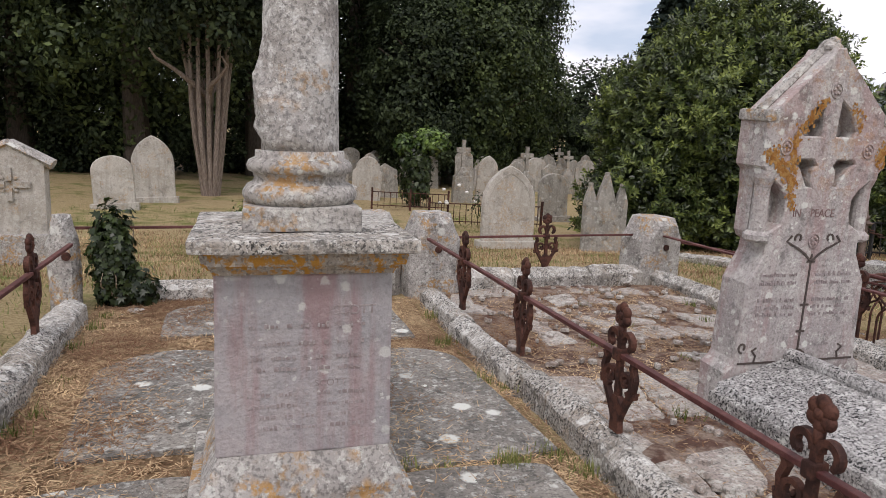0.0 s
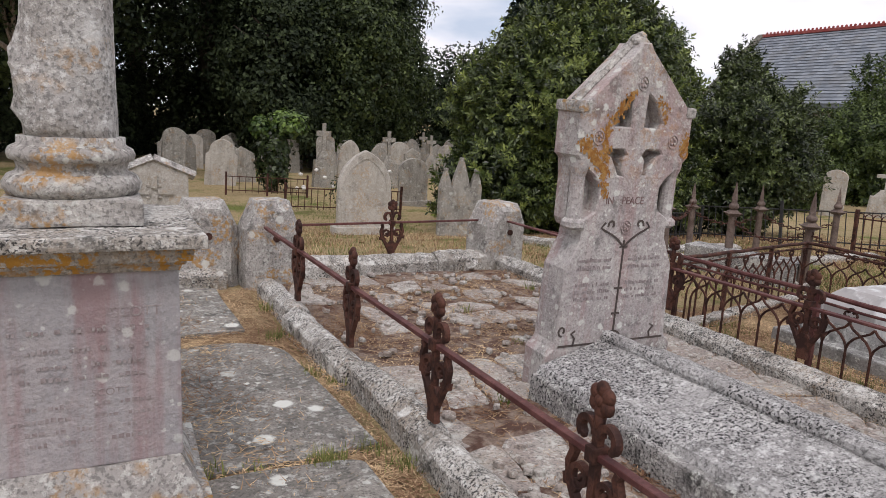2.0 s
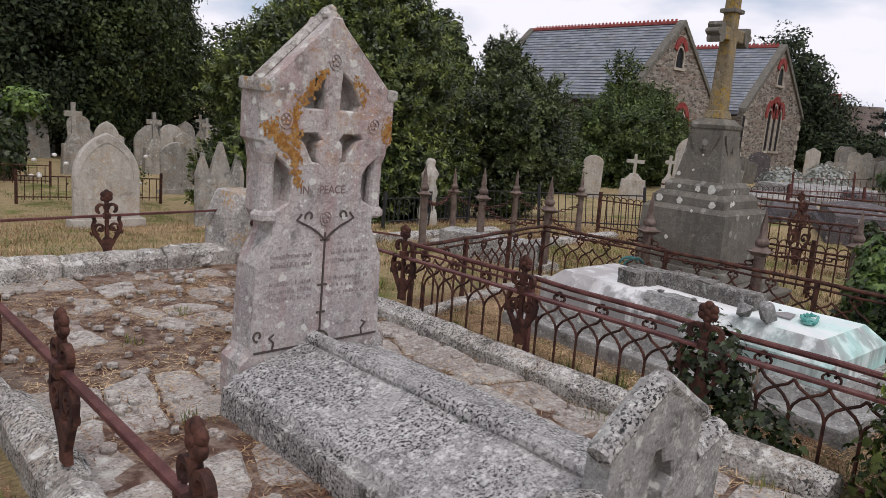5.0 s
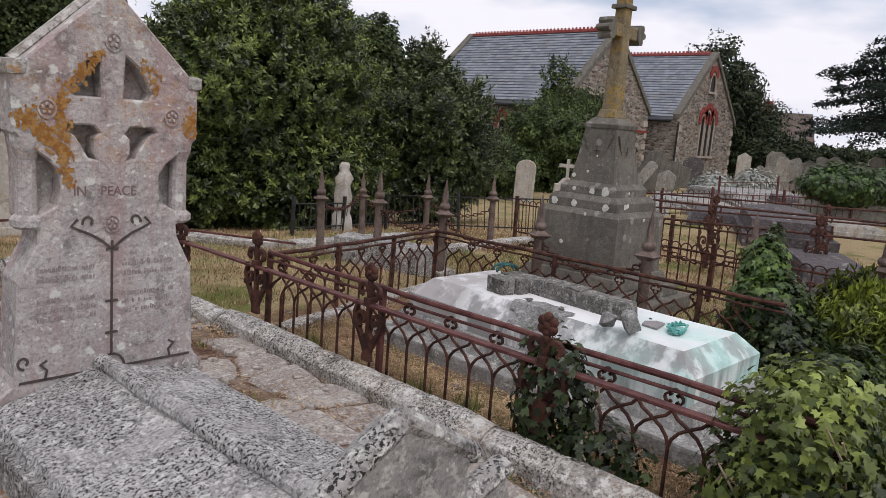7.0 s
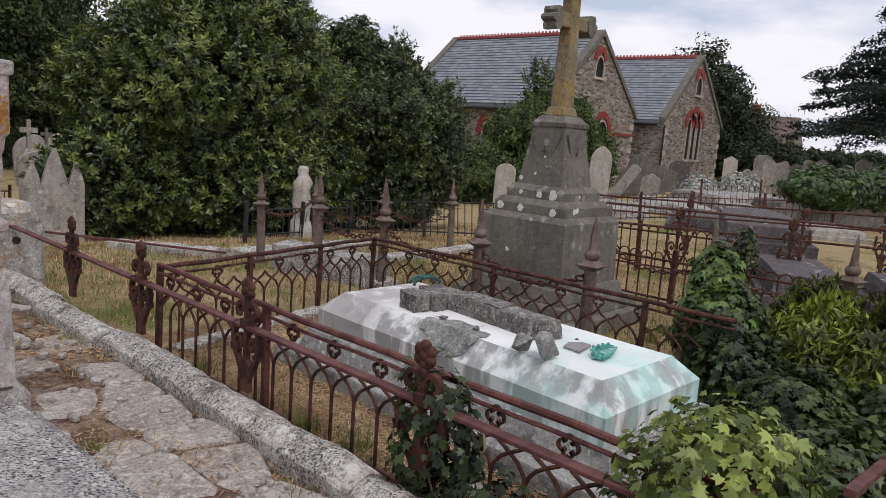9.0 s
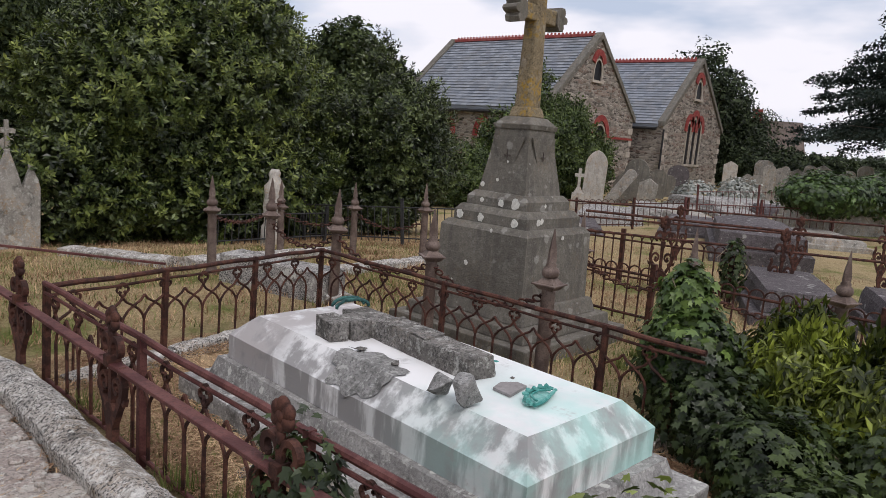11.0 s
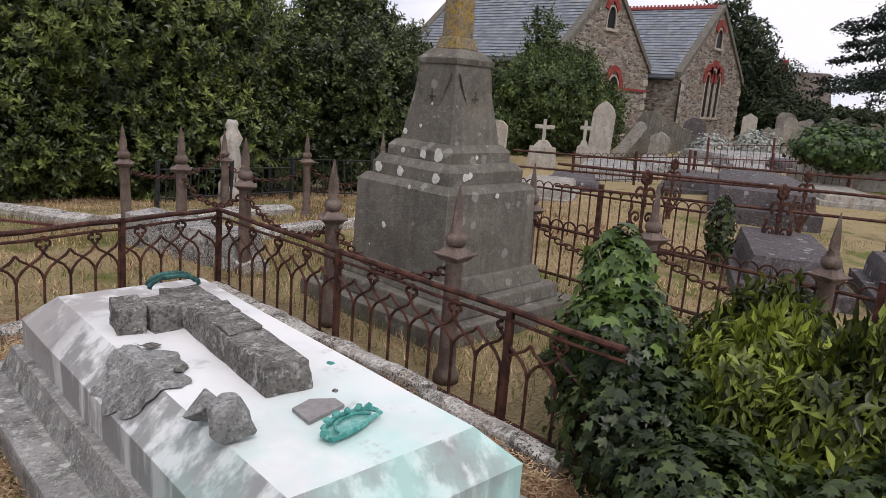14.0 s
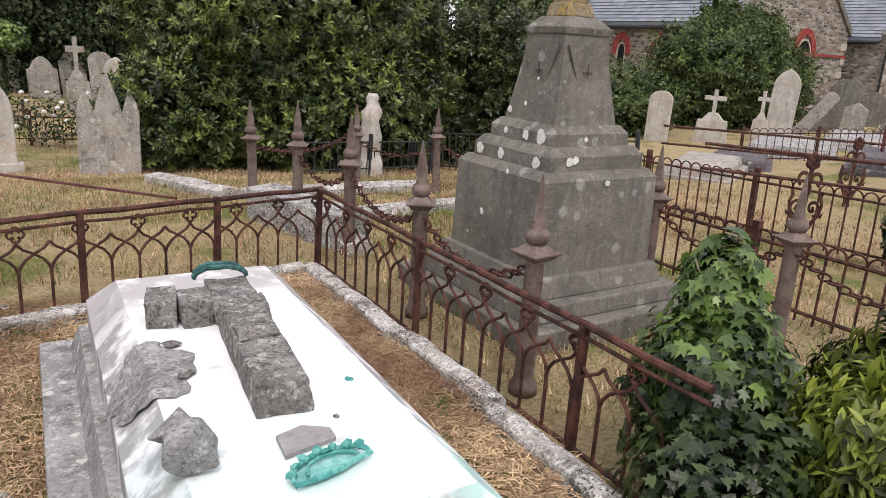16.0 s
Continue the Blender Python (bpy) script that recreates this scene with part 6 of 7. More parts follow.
for (ax, ay), (bx, by) in (((12.2, 5.15), (14.4, 1.75)), ((14.2, 7.4), (17.6, 2.5))):
    for hh in (0.86, 0.62):
        bar_rail((ax, ay), (bx, by), hh, hh, "thin rusty iron rail on ornate posts", False, 0.032)
for x, y in ((12.72, 4.35), (13.45, 3.2), (14.1, 2.2), (15.55, 5.45), (16.6, 3.95), (17.3, 2.9)):
    post = post_at(x, y, 0.0, -57)
    post.scale = (1.15, 1.15, 1.6)

# more graves between the monument and the chapel
NEAR = random.Random(33)
for k, (x, y, w, ln) in enumerate(((16.8, 8.6, 1.0, 2.1), (19.2, 9.6, 1.0, 2.2), (20.5, 7.4, 1.1, 2.2), (23.2, 8.6, 1.1, 2.3), (25.5, 12.6, 1.2, 2.4), (29.8, 9.8, 1.2, 2.4), (30.5, 12.0, 1.1, 2.3), (32.5, 9.4, 1.2, 2.4), (37.0, 9.0, 1.2, 2.4), (39.5, 13.0, 1.2, 2.4), (22.0, 5.0, 1.1, 2.2), (31.0, 6.6, 1.3, 2.6))):
    flat_tomb(x, y, w, ln, NEAR.uniform(0.16, 0.34), NEAR.uniform(-70, -55), "low weathered kerbed grave in straw-coloured grass", NEAR.choice((M_COPED, M_GREY, M_SLATEDARK)), k + 60, 0.03)
for k, (x, y, h, kind) in enumerate(((42.0, 18.3, 1.5, "round"), (33.5, 16.4, 1.6, "shoulder"), (49.0, 17.6, 1.7, "gable"), (50.5, 16.4, 1.8, "round"), (52.5, 17.6, 1.8, "pointed"), (53.0, 15.2, 2.0, "round"), (37.6, 17.4, 1.3, "round"), (33.6, 15.2, 1.5, "gable"))):
    headstone(kind, x, y, 0.8, h * 0.8, 0.16, -62 - k, 0, NEAR.uniform(-5, 5), NEAR.choice((M_OBEL, M_GREY)), "weathered headstone near the chapel", k + 80, False)
plain_railing((20.6, 7.6), (23.6, 5.2), 0.75, "red-brown iron railing round a kerbed grave", 0.18, False, 2, M_RUSTRED)
plain_railing((19.6, 9.9), (22.6, 8.4), 0.7, "rusted iron railing on a far grave kerb", 0.18, True, 2)


# ---- the twin chapels ----
def lancet(w, h):
    a = w / 2
    s = h - w * 0.95
    side = [(a * (1 - u ** 1.8), s + w * 0.95 * (1 - (1 - u) ** 1.9)) for u in [k / 6 for k in range(7)]]
    return [(-a, 0), (a, 0)] + side + [(-x, z) for x, z in side[-2::-1]]


def chapel_window(house, w, h, at, lights=1):
    win = part("window", plate(bmesh.new(), lancet(w - 0.004, h - 0.002), 0.03, 0.07), M_DARKGLASS, house, "dark lancet window", at=at)
    o = lancet(w + 0.5, h + 0.42)
    bm = bmesh.new()
    plate(bm, [(x, z - 0.02) for x, z in lancet(w + 0.16, h + 0.1)], -0.05, -0.002, [lancet(w, h)])
    part("window_frame", bm, M_PALEDRESS, win)
    bm = bmesh.new()
    top = [(x, z) for x, z in o[2:] if z > h * 0.66]
    ribbon(bm, top, 0.34, 0.07)
    bmesh.ops.translate(bm, verts=bm.verts[:], vec=(0, -0.04, 0))
    part("window_arch", bm, M_REDSTONE, win, "red brick pointed arch")
    bm = boxes((-w / 2 - 0.2, w / 2 + 0.2, -0.1, -0.002, -0.14, 0.0))
    part("window_sill", bm, M_PALEDRESS, win)
    return win


def slate_slope(house, x0, z0, x1, z1, y0, y1):
    """Courses of slates from the eaves (x0, z0) to the ridge (x1, z1)."""
    rs = random.Random(3)
    verts, faces = [], []
    rows = 24
    nx, nz = -(z1 - z0), (x1 - x0)
    ln = math.hypot(nx, nz)
    nx, nz = nx / ln, nz / ln
    if nz < 0:
        nx, nz = -nx, -nz
    for r in range(rows):
        u0, u1 = r / rows, (r + 1.12) / rows
        y = y0 - rs.uniform(0, 0.3)
        while y < y1:
            w = rs.uniform(0.32, 0.42)
            ya, yb = max(y, y0), min(y + w - 0.012, y1)
            y += w
            if yb <= ya:
                continue
            lift = 0.045 + rs.uniform(0, 0.012)
            k = len(verts)
            for u, up in ((u0, lift), (u1, 0.012)):
                for yy in (ya, yb):
                    verts.append((x0 + (x1 - x0) * u + nx * up, yy, z0 + (z1 - z0) * u + nz * up))
            for yy in (ya, yb):
                verts.append((x0 + (x1 - x0) * u0, yy, z0 + (z1 - z0) * u0))
            faces += [(k, k + 1, k + 3, k + 2), (k, k + 1, k + 5, k + 4)]
    ob = new("slate_covering", sheet_mesh("slate_covering", verts, faces, M_SLATE))
    ob.parent = house
    return tagged(ob, "blue-grey slate roof courses", kind="stuff")


def chapel(x, y, half, eave, ridge, length, label, triple, side_windows):
    g = gz(x, y) - 0.1
    t = thing("chapel", label, "chapel", pose(x, y, g))
    gable = [(-half, -0.5), (half, -0.5), (half, eave), (0, ridge), (-half, eave)]
    front = [(dx, 1.9, 0.5, 2.9 if dx == 0 else 2.6) for dx in (-0.78, 0, 0.78)] if triple else [(0.9, 1.2, 1.3, 2.6)]
    front.append((0, eave + (ridge - eave) * 0.46, 0.8, 1.1))
    bm = bmesh.new()
    plate(bm, gable, 0.0, 0.4, [[(cx + x, cz + z) for x, z in lancet(w, h)] for cx, cz, w, h in front])
    part("gable_wall", bm, M_WALL, t)
    bm = bmesh.new()
    plate(bm, gable, length - 0.4, length)
    part("back_gable_wall", bm, M_WALL, t)
    for s in (-1, 1):
        bm = bmesh.new()
        openings = [[(-yy + x, 1.3 + z) for x, z in lancet(0.5, 1.9)] for yy in side_windows] if s < 0 else []
        plate(bm, [(-length + 0.4, -0.5), (-0.4, -0.5), (-0.4, eave), (-length + 0.4, eave)], 0.0, 0.4, openings, Matrix.Translation((-half if s < 0 else half - 0.4, 0, 0)) @ pose(0, 0, 0, 0, 0, -90))
        part("side_wall", bm, M_WALL, t)
        bm = bmesh.new()
        dx, dz = -s * half, ridge - eave
        m = math.hypot(dx, dz)
        ox, oz = dx / m * 0.25, dz / m * 0.25
        quad = [(s * half - ox, eave - oz), (0, ridge), (0, ridge + 0.16), (s * half - ox, eave - oz + 0.16)]
        plate(bm, quad, 0.3, length - 0.3)
        roof = part("roof", bm, M_SLATE, t)
        slate_slope(roof, s * half - ox, eave - oz + 0.16, 0, ridge + 0.16, 0.3, length - 0.3)
        for yy in (-0.12, length - 0.35):
            bm = bmesh.new()
            quad = [(s * half - ox * 0.6, eave - oz * 0.6), (0, ridge + 0.02), (0, ridge + 0.36), (s * half - ox * 0.6, eave - oz * 0.6 + 0.28)]
            plate(bm, quad, yy, yy + 0.47)
            part("gable_coping", bm, M_OBEL, t)
        bm = bmesh.new()
        tube(bm, [(s * (half + 0.22), 0.35, eave - 0.26), (s * (half + 0.22), length - 0.3, eave - 0.26)], 0.08, 8)
        part("gutter", bm, M_BLACKIRON, t)
    bm = bmesh.new()
    box(bm, -0.14, 0.14, 0.35, length - 0.3, ridge + 0.14, ridge + 0.32, 0.03)
    ridge_ob = part("ridge", bm, M_RIDGETILE, t, "red clay ridge tiles")
    bm = bmesh.new()
    k = 0.5
    while k < length - 0.45:
        ball(bm, 0, k, ridge + 0.38, 0.05, 0.09, 0.08, 1)
        k += 0.26
    part("ridge_cresting", bm, M_RIDGETILE, ridge_ob)["kind"] = "stuff"
    for z in (0.55,) if triple else (0.55, eave * 0.72):
        bm = boxes((-half - 0.06, half + 0.06, -0.07, 0.0, z, z + 0.13))
        part("string_course", bm, M_REDSTONE if z > 1 else M_PALEDRESS, t)
    for s in (-1, 1):
        for q in range(6):
            w = 0.5 if q % 2 else 0.32
            x0, x1 = sorted((s * (half + 0.03), s * (half - w)))
            bm = boxes((x0, x1, -0.04, 0.0, q * eave / 6.2, q * eave / 6.2 + 0.34))
            part("quoin", bm, M_PALEDRESS, t)
    for cx, cz, w, h in front:
        chapel_window(t, w, h, pose(cx, 0, cz))
    for yy in side_windows:
        chapel_window(t, 0.5, 1.9, pose(-half, yy, 1.3, 0, 0, -90))
    bm = bmesh.new()
    tube(bm, [(-half - 0.1, -0.1, eave - 0.3), (-half - 0.1, -0.1, 0.0)], 0.06, 8)
    part("downpipe", bm, M_BLACKIRON, t)
    return t


chapel(39.6, 22.0, 4.6, 4.3, 8.45, 11.2, "rubble stone chapel with a slate roof and red ridge", False, (1.4, 4.1, 6.8, 9.5))
chapel(49.6, 20.5, 4.35, 4.2, 8.3, 10.0, "rubble stone chapel with three red-arched lancets", True, ())


def far_house():
    t = thing("far_house", "white gabled house with a brown roof beyond the trees", "house", pose(92, 27, gz(92, 27) - 1.5, 0, 0, 25))
    bm = bmesh.new()
    plate(bm, [(-4, -1), (4, -1), (4, 5.0), (0, 8.2), (-4, 5.0)], 0, 9)
    part("wall", bm, M_WHITEWALL, t)
    for s in (-1, 1):
        bm = bmesh.new()
        plate(bm, [(s * 4.4, 4.7), (0, 8.25), (0, 8.6), (s * 4.4, 5.05)], -0.4, 9.4)
        part("roof", bm, M_FARROOF, t)
    bm = boxes((-0.5, 0.5, 4, 5, 7.5, 9.8))
    part("chimney", bm, M_REDSTONE, t)
    t2 = copy_thing(t, pose(88, 36, gz(88, 36) - 1.0, 0, 0, 100))
    tagged(t2, "white house with a long brown roof and chimney")


far_house()


# ---- trees, shrubs, ivy ----
def trunk_mesh(bm, base, top, r0, r1, bend=0.1, seg=8, n=7, seed=0.0):
    base, top = Vector(base), Vector(top)
    pts = []
    for k in range(n):
        u = k / (n - 1)
        p = base.lerp(top, u) + Vector((noise.noise(Vector((u * 2, seed, 0))), noise.noise(Vector((u * 2, 0, seed))), 0)) * bend * u * 2
        pts.append(p)
    return tube(bm, pts, r0, seg, r1)


def shrub(name, label, category, x, y, radii, cz, clumps, per, clump_r, leaf_size, material, seed, stems=6, shape=LEAF, tris=LEAF_T, shell=0.5, bark=None, extra=(), low=-1.0, spread=0.6, sprigs=None, fresh=None):
    """A many-stemmed shrub or tree: limbs from the ground into a crown of leaf clumps."""
    rs = np.random.RandomState(seed)
    g = gz(x, y)
    t = thing(name, label, category, pose(x, y, g))
    bm = bmesh.new()
    for k in range(stems):
        a = 2 * math.pi * (k + 0.3 * rs.rand()) / stems
        q = 0.55 + 0.3 * rs.rand()
        trunk_mesh(bm, (0.12 * math.cos(a), 0.12 * math.sin(a), -0.15), (radii[0] * q * math.cos(a), radii[1] * q * math.sin(a), cz + radii[2] * rs.uniform(-0.2, 0.7)), 0.05 + 0.012 * radii[2], 0.012, 0.25, 6, 7, seed + k)
    part("limbs", bm, bark or M_DARKBARK, t)
    pieces, young = [], []
    for (c, r, share) in ((( 0, 0, cz), radii, 1.0), *extra):
        pts, out = lumpy_crown(rs, c, r, int(clumps * share), per, clump_r, shell, low=low)
        keep = pts[:, 2] > 0.02
        pieces.append(scatter_leaves(rs, pts[keep], out[keep], leaf_size, spread, shape, tris))
        if sprigs:
            count, leaves, length, size = sprigs
            pts, out = crown_shell(rs, c, r, int(count * share), 0.82)
            keep = pts[:, 2] > 0.1
            way = out[keep] + np.array((0, 0, 0.55)) + rs.normal(0, 0.35, (int(keep.sum()), 3))
            light = rs.uniform(0, 1, len(way)) < 0.42 + 0.45 * np.array([noise.noise(Vector(p) * 0.9) for p in pts[keep]])
            pieces.append(shoots(rs, pts[keep][~light], way[~light], leaves, length, size, shape=NARROW))
            young.append(shoots(rs, pts[keep][light] + 0.05 * out[keep][light], way[light], leaves, length, size, shape=NARROW))
    joined("crown", pieces, material, t)
    if young:
        joined("young_growth", young, fresh or material, t, "paler young leaf shoots")
    return t


# the laurels behind the plots
shrub("laurel_bush", "large dense dark green laurel bush", "bush", 11.1, 12.9, (2.5, 1.9, 2.5), 2.15, 700, 50, 0.23, 0.098, M_LAUREL, 11, 9, spread=0.9, shell=0.3, sprigs=(4200, 16, 0.2, 0.105), fresh=M_YOUNG,
      extra=(((-1.75, -0.3, 2.3), (1.05, 0.9, 1.3), 0.18), ((0.1, -0.2, 3.8), (1.6, 1.2, 1.1), 0.28), ((0.9, 0.2, 3.2), (1.2, 1.1, 1.2), 0.24), ((0.4, -0.9, 1.1), (1.9, 1.2, 1.1), 0.34), ((-2.1, -0.5, 1.0), (1.15, 0.95, 1.0), 0.22), ((-1.0, -0.3, 3.1), (1.1, 1.0, 0.9), 0.16)))
shrub("laurel_bush", "tall dark green laurel bush with open top", "bush", 15.0, 11.9, (1.4, 1.3, 1.65), 1.65, 420, 50, 0.22, 0.095, M_LAUREL, 12, 8, spread=0.9, shell=0.3, sprigs=(2300, 16, 0.2, 0.1),
      extra=(((-0.3, 0.1, 3.0), (0.45, 0.45, 0.95), 0.16), ((0.35, 0.1, 2.7), (0.4, 0.4, 0.8), 0.12), ((-1.9, 0.5, 1.2), (1.2, 0.9, 1.3), 0.34)))
shrub("hedge_bush", "rounded mid-green bush before the chapel wall", "bush", 29.6, 18.6, (2.6, 2.0, 2.1), 1.8, 380, 45, 0.42, 0.17, M_MIDGREEN, 13, 6, shell=0.3, sprigs=(1300, 12, 0.42, 0.17), extra=(((2.1, 0.2, 1.7), (2.1, 1.6, 2.0), 0.6), ((0.2, 0.3, 4.0), (0.6, 0.6, 1.5), 0.1), ((2.6, 0.3, 3.2), (1.0, 0.9, 1.1), 0.2), ((4.4, 0.2, 1.4), (1.3, 1.2, 1.5), 0.3)))
shrub("low_bush", "dark green low bush below the chapel", "bush", 23.5, 17.2, (2.2, 1.3, 1.1), 0.9, 200, 45, 0.35, 0.14, M_MIDGREEN, 14, 5, shell=0.3, sprigs=(500, 12, 0.3, 0.14))


# the dark wood
def wood_tree(x, y, h, r, seed, material, label, crown_low=0.25, trunks=1, leaf_size=0.225, clumps=360, bark=None, per=90):
    rs = np.random.RandomState(seed)
    t = thing("tree", label, "tree", pose(x, y, gz(x, y)))
    bm = bmesh.new()
    for k in range(trunks):
        a = 2 * math.pi * k / trunks + 0.4
        off = 0.16 if trunks > 1 else 0
        trunk_mesh(bm, (off * math.cos(a), off * math.sin(a), -0.3), (off * 6 * math.cos(a), off * 6 * math.sin(a), h * 0.8), 0.075 if trunks > 1 else 0.03 * h, 0.04, 0.3, 8, 9, seed + k)
    for k in range(9):
        z = h * rs.uniform(0.25, 0.7)
        a = rs.uniform(0, 6.28)
        trunk_mesh(bm, (0, 0, z), (r * 0.8 * math.cos(a), r * 0.8 * math.sin(a), z + h * 0.12), 0.1, 0.02, 0.3, 6, 6, seed + 20 + k)
    part("trunk", bm, bark or M_DARKBARK, t)
    cz = h * (crown_low + 1) / 2
    rad = (r, r, h * (1 - crown_low) / 2)
    pts, out = lumpy_crown(rs, (0, 0, cz), rad, clumps, per, 0.16 * r + 0.25, 0.45)
    pieces = [scatter_leaves(rs, pts, out, leaf_size, 0.6)]
    joined("crown", pieces, material, t)
    return t


WOOD = random.Random(8)
for k, (x, y, h, r) in enumerate(((-17, 30, 17, 5.5), (-11, 27, 16, 5.0), (-6.5, 31, 18, 5.5), (-2.0, 28, 17, 4.6), (2.2, 32, 18, 5.0), (6.8, 36, 19, 5.2), (11.5, 40, 19, 5.5), (-13, 38, 20, 6), (-4, 38, 20, 6), (16.5, 45, 20, 5.5), (4, 42, 20, 6), (-22, 24, 15, 5), (15.0, 56, 19, 5.0), (-28, 36, 18, 6.5), (12.6, 34, 17, 3.4), (15.4, 37, 7.8, 3.0))):
    wood_tree(x, y, h, r, 100 + k, M_WOOD if k % 3 else M_WOODLIT, "tall dark evergreen tree at the edge of the wood", 0.06 if k % 4 else 0.16)
wood_tree(0.75, 21.6, 9, 2.6, 150, M_WOOD, "many-stemmed bare-trunked yew with a dark crown", 0.4, 13, 0.17, 300, M_BARK)
wood_tree(11.6, 30.5, 9.5, 3.0, 151, M_WOODLIT, "dense mid-green tree beside the wood", 0.02, 1, 0.18, 420)
wood_tree(8.6, 29.5, 8.0, 2.4, 153, M_WOOD, "low dark evergreen beside the graves", 0.02, 1, 0.18, 320)
wood_tree(20.6, 29.4, 9.3, 1.5, 154, M_CEDAR, "dark columnar cypress behind the laurel", 0.03, 1, 0.3, 300)
wood_tree(26.0, 27.3, 7.3, 1.9, 155, M_WOODLIT, "light green young tree behind the laurel", 0.2, 1, 0.22, 220)
for k, (x, y, h, r) in enumerate(((27, 48, 8, 4), (33, 50, 9, 4), (39, 44, 10, 4), (61.5, 25.5, 11.5, 3.0), (65.5, 25.5, 9.5, 2.8), (70, 25.5, 6.5, 3.4), (76, 28, 6, 4), (78, 40, 9, 5), (90, 34, 9, 6))):
    wood_tree(x, y, h, r, 170 + k, M_WOOD, "dark tree behind the chapel", 0.05, 1, 0.3, 260, None, 40)
# dark understorey under the wood
for k, x in enumerate(range(-27, 26, 4)):
    y = 30 + 0.42 * max(0, x + 4) + (k % 3) * 1.5
    shrub("undergrowth", "dark evergreen undergrowth below the trees", "bush", x, y, (2.9, 1.8, 2.3), 1.8, 210, 80, 0.5, 0.2, M_WOOD, 200 + k, 3)
# hedge behind the far graves
for k in range(12):
    x = 62 + 4.4 * k
    shrub("far_hedge", "dark clipped evergreen hedge beyond the graves", "hedge", x, 21 - 0.9 * k, (3.0, 1.8, 1.9), 1.4, 130, 36, 0.6, 0.34, M_WOOD, 240 + k, 2)


def cedar(x, y, h, seed):
    """A broad cedar: long level boughs in separate shelves, each a fan of side twigs with short needles."""
    rs = np.random.RandomState(seed)
    t = thing("cedar_tree", "large dark cedar with flat layered boughs", "tree", pose(x, y, gz(x, y)))
    bm = bmesh.new()
    trunk_mesh(bm, (0, 0, -0.3), (0, 0, h), 0.55, 0.08, 0.2, 10, 9, seed)
    pieces = []
    for k in range(210):
        z = h * (0.2 + 0.78 * (k + rs.uniform(-1.0, 1.0)) / 210)
        a = 2.4 * k + rs.uniform(-0.3, 0.3)
        ln = ((h - z) * 0.8 + 0.7) * rs.uniform(0.62, 1.05)
        along_x, along_y = math.cos(a), math.sin(a)
        rise = rs.uniform(0.0, 0.12) * ln
        trunk_mesh(bm, (0, 0, z), (0.8 * ln * along_x, 0.8 * ln * along_y, z + 0.8 * rise), 0.09, 0.015, 0.1, 5, 5, seed + k)
        m = int(ln * 7) + 4
        u = np.sort(rs.uniform(0.22, 1.0, m))
        reach = 0.2 * ln * np.sin(np.clip(u, 0, 1) * 2.7) + 0.25
        sd = rs.choice((-1, 1), m) * reach * rs.uniform(0.3, 1.0, m)
        root = np.stack([u * ln * along_x - 0.15 * sd * along_y, u * ln * along_y + 0.15 * sd * along_x, z + u * rise - 0.09 * ln * u ** 3 + rs.normal(0, 0.06, m)], 1)
        way = np.stack([-sd * along_y + 0.5 * reach * along_x, sd * along_x + 0.5 * reach * along_y, rs.normal(0.02, 0.06, m)], 1)
        q = 17
        v = rs.uniform(0, 1, (m, q, 1))
        pts = (root[:, None, :] + v * way[:, None, :] + rs.normal(0, 0.1, (m, q, 3)) - np.array((0, 0, 0.16)) * v ** 2).reshape(-1, 3)
        out = np.tile(np.array((0.2 * along_x, 0.2 * along_y, 0.9)), (len(pts), 1))
        pieces.append(scatter_leaves(rs, pts, out, 0.21, 0.6))
    part("trunk", bm, M_DARKBARK, t)
    joined("crown", pieces, M_CEDAR, t)


cedar(56.0, 6.7, 16.8, 31)


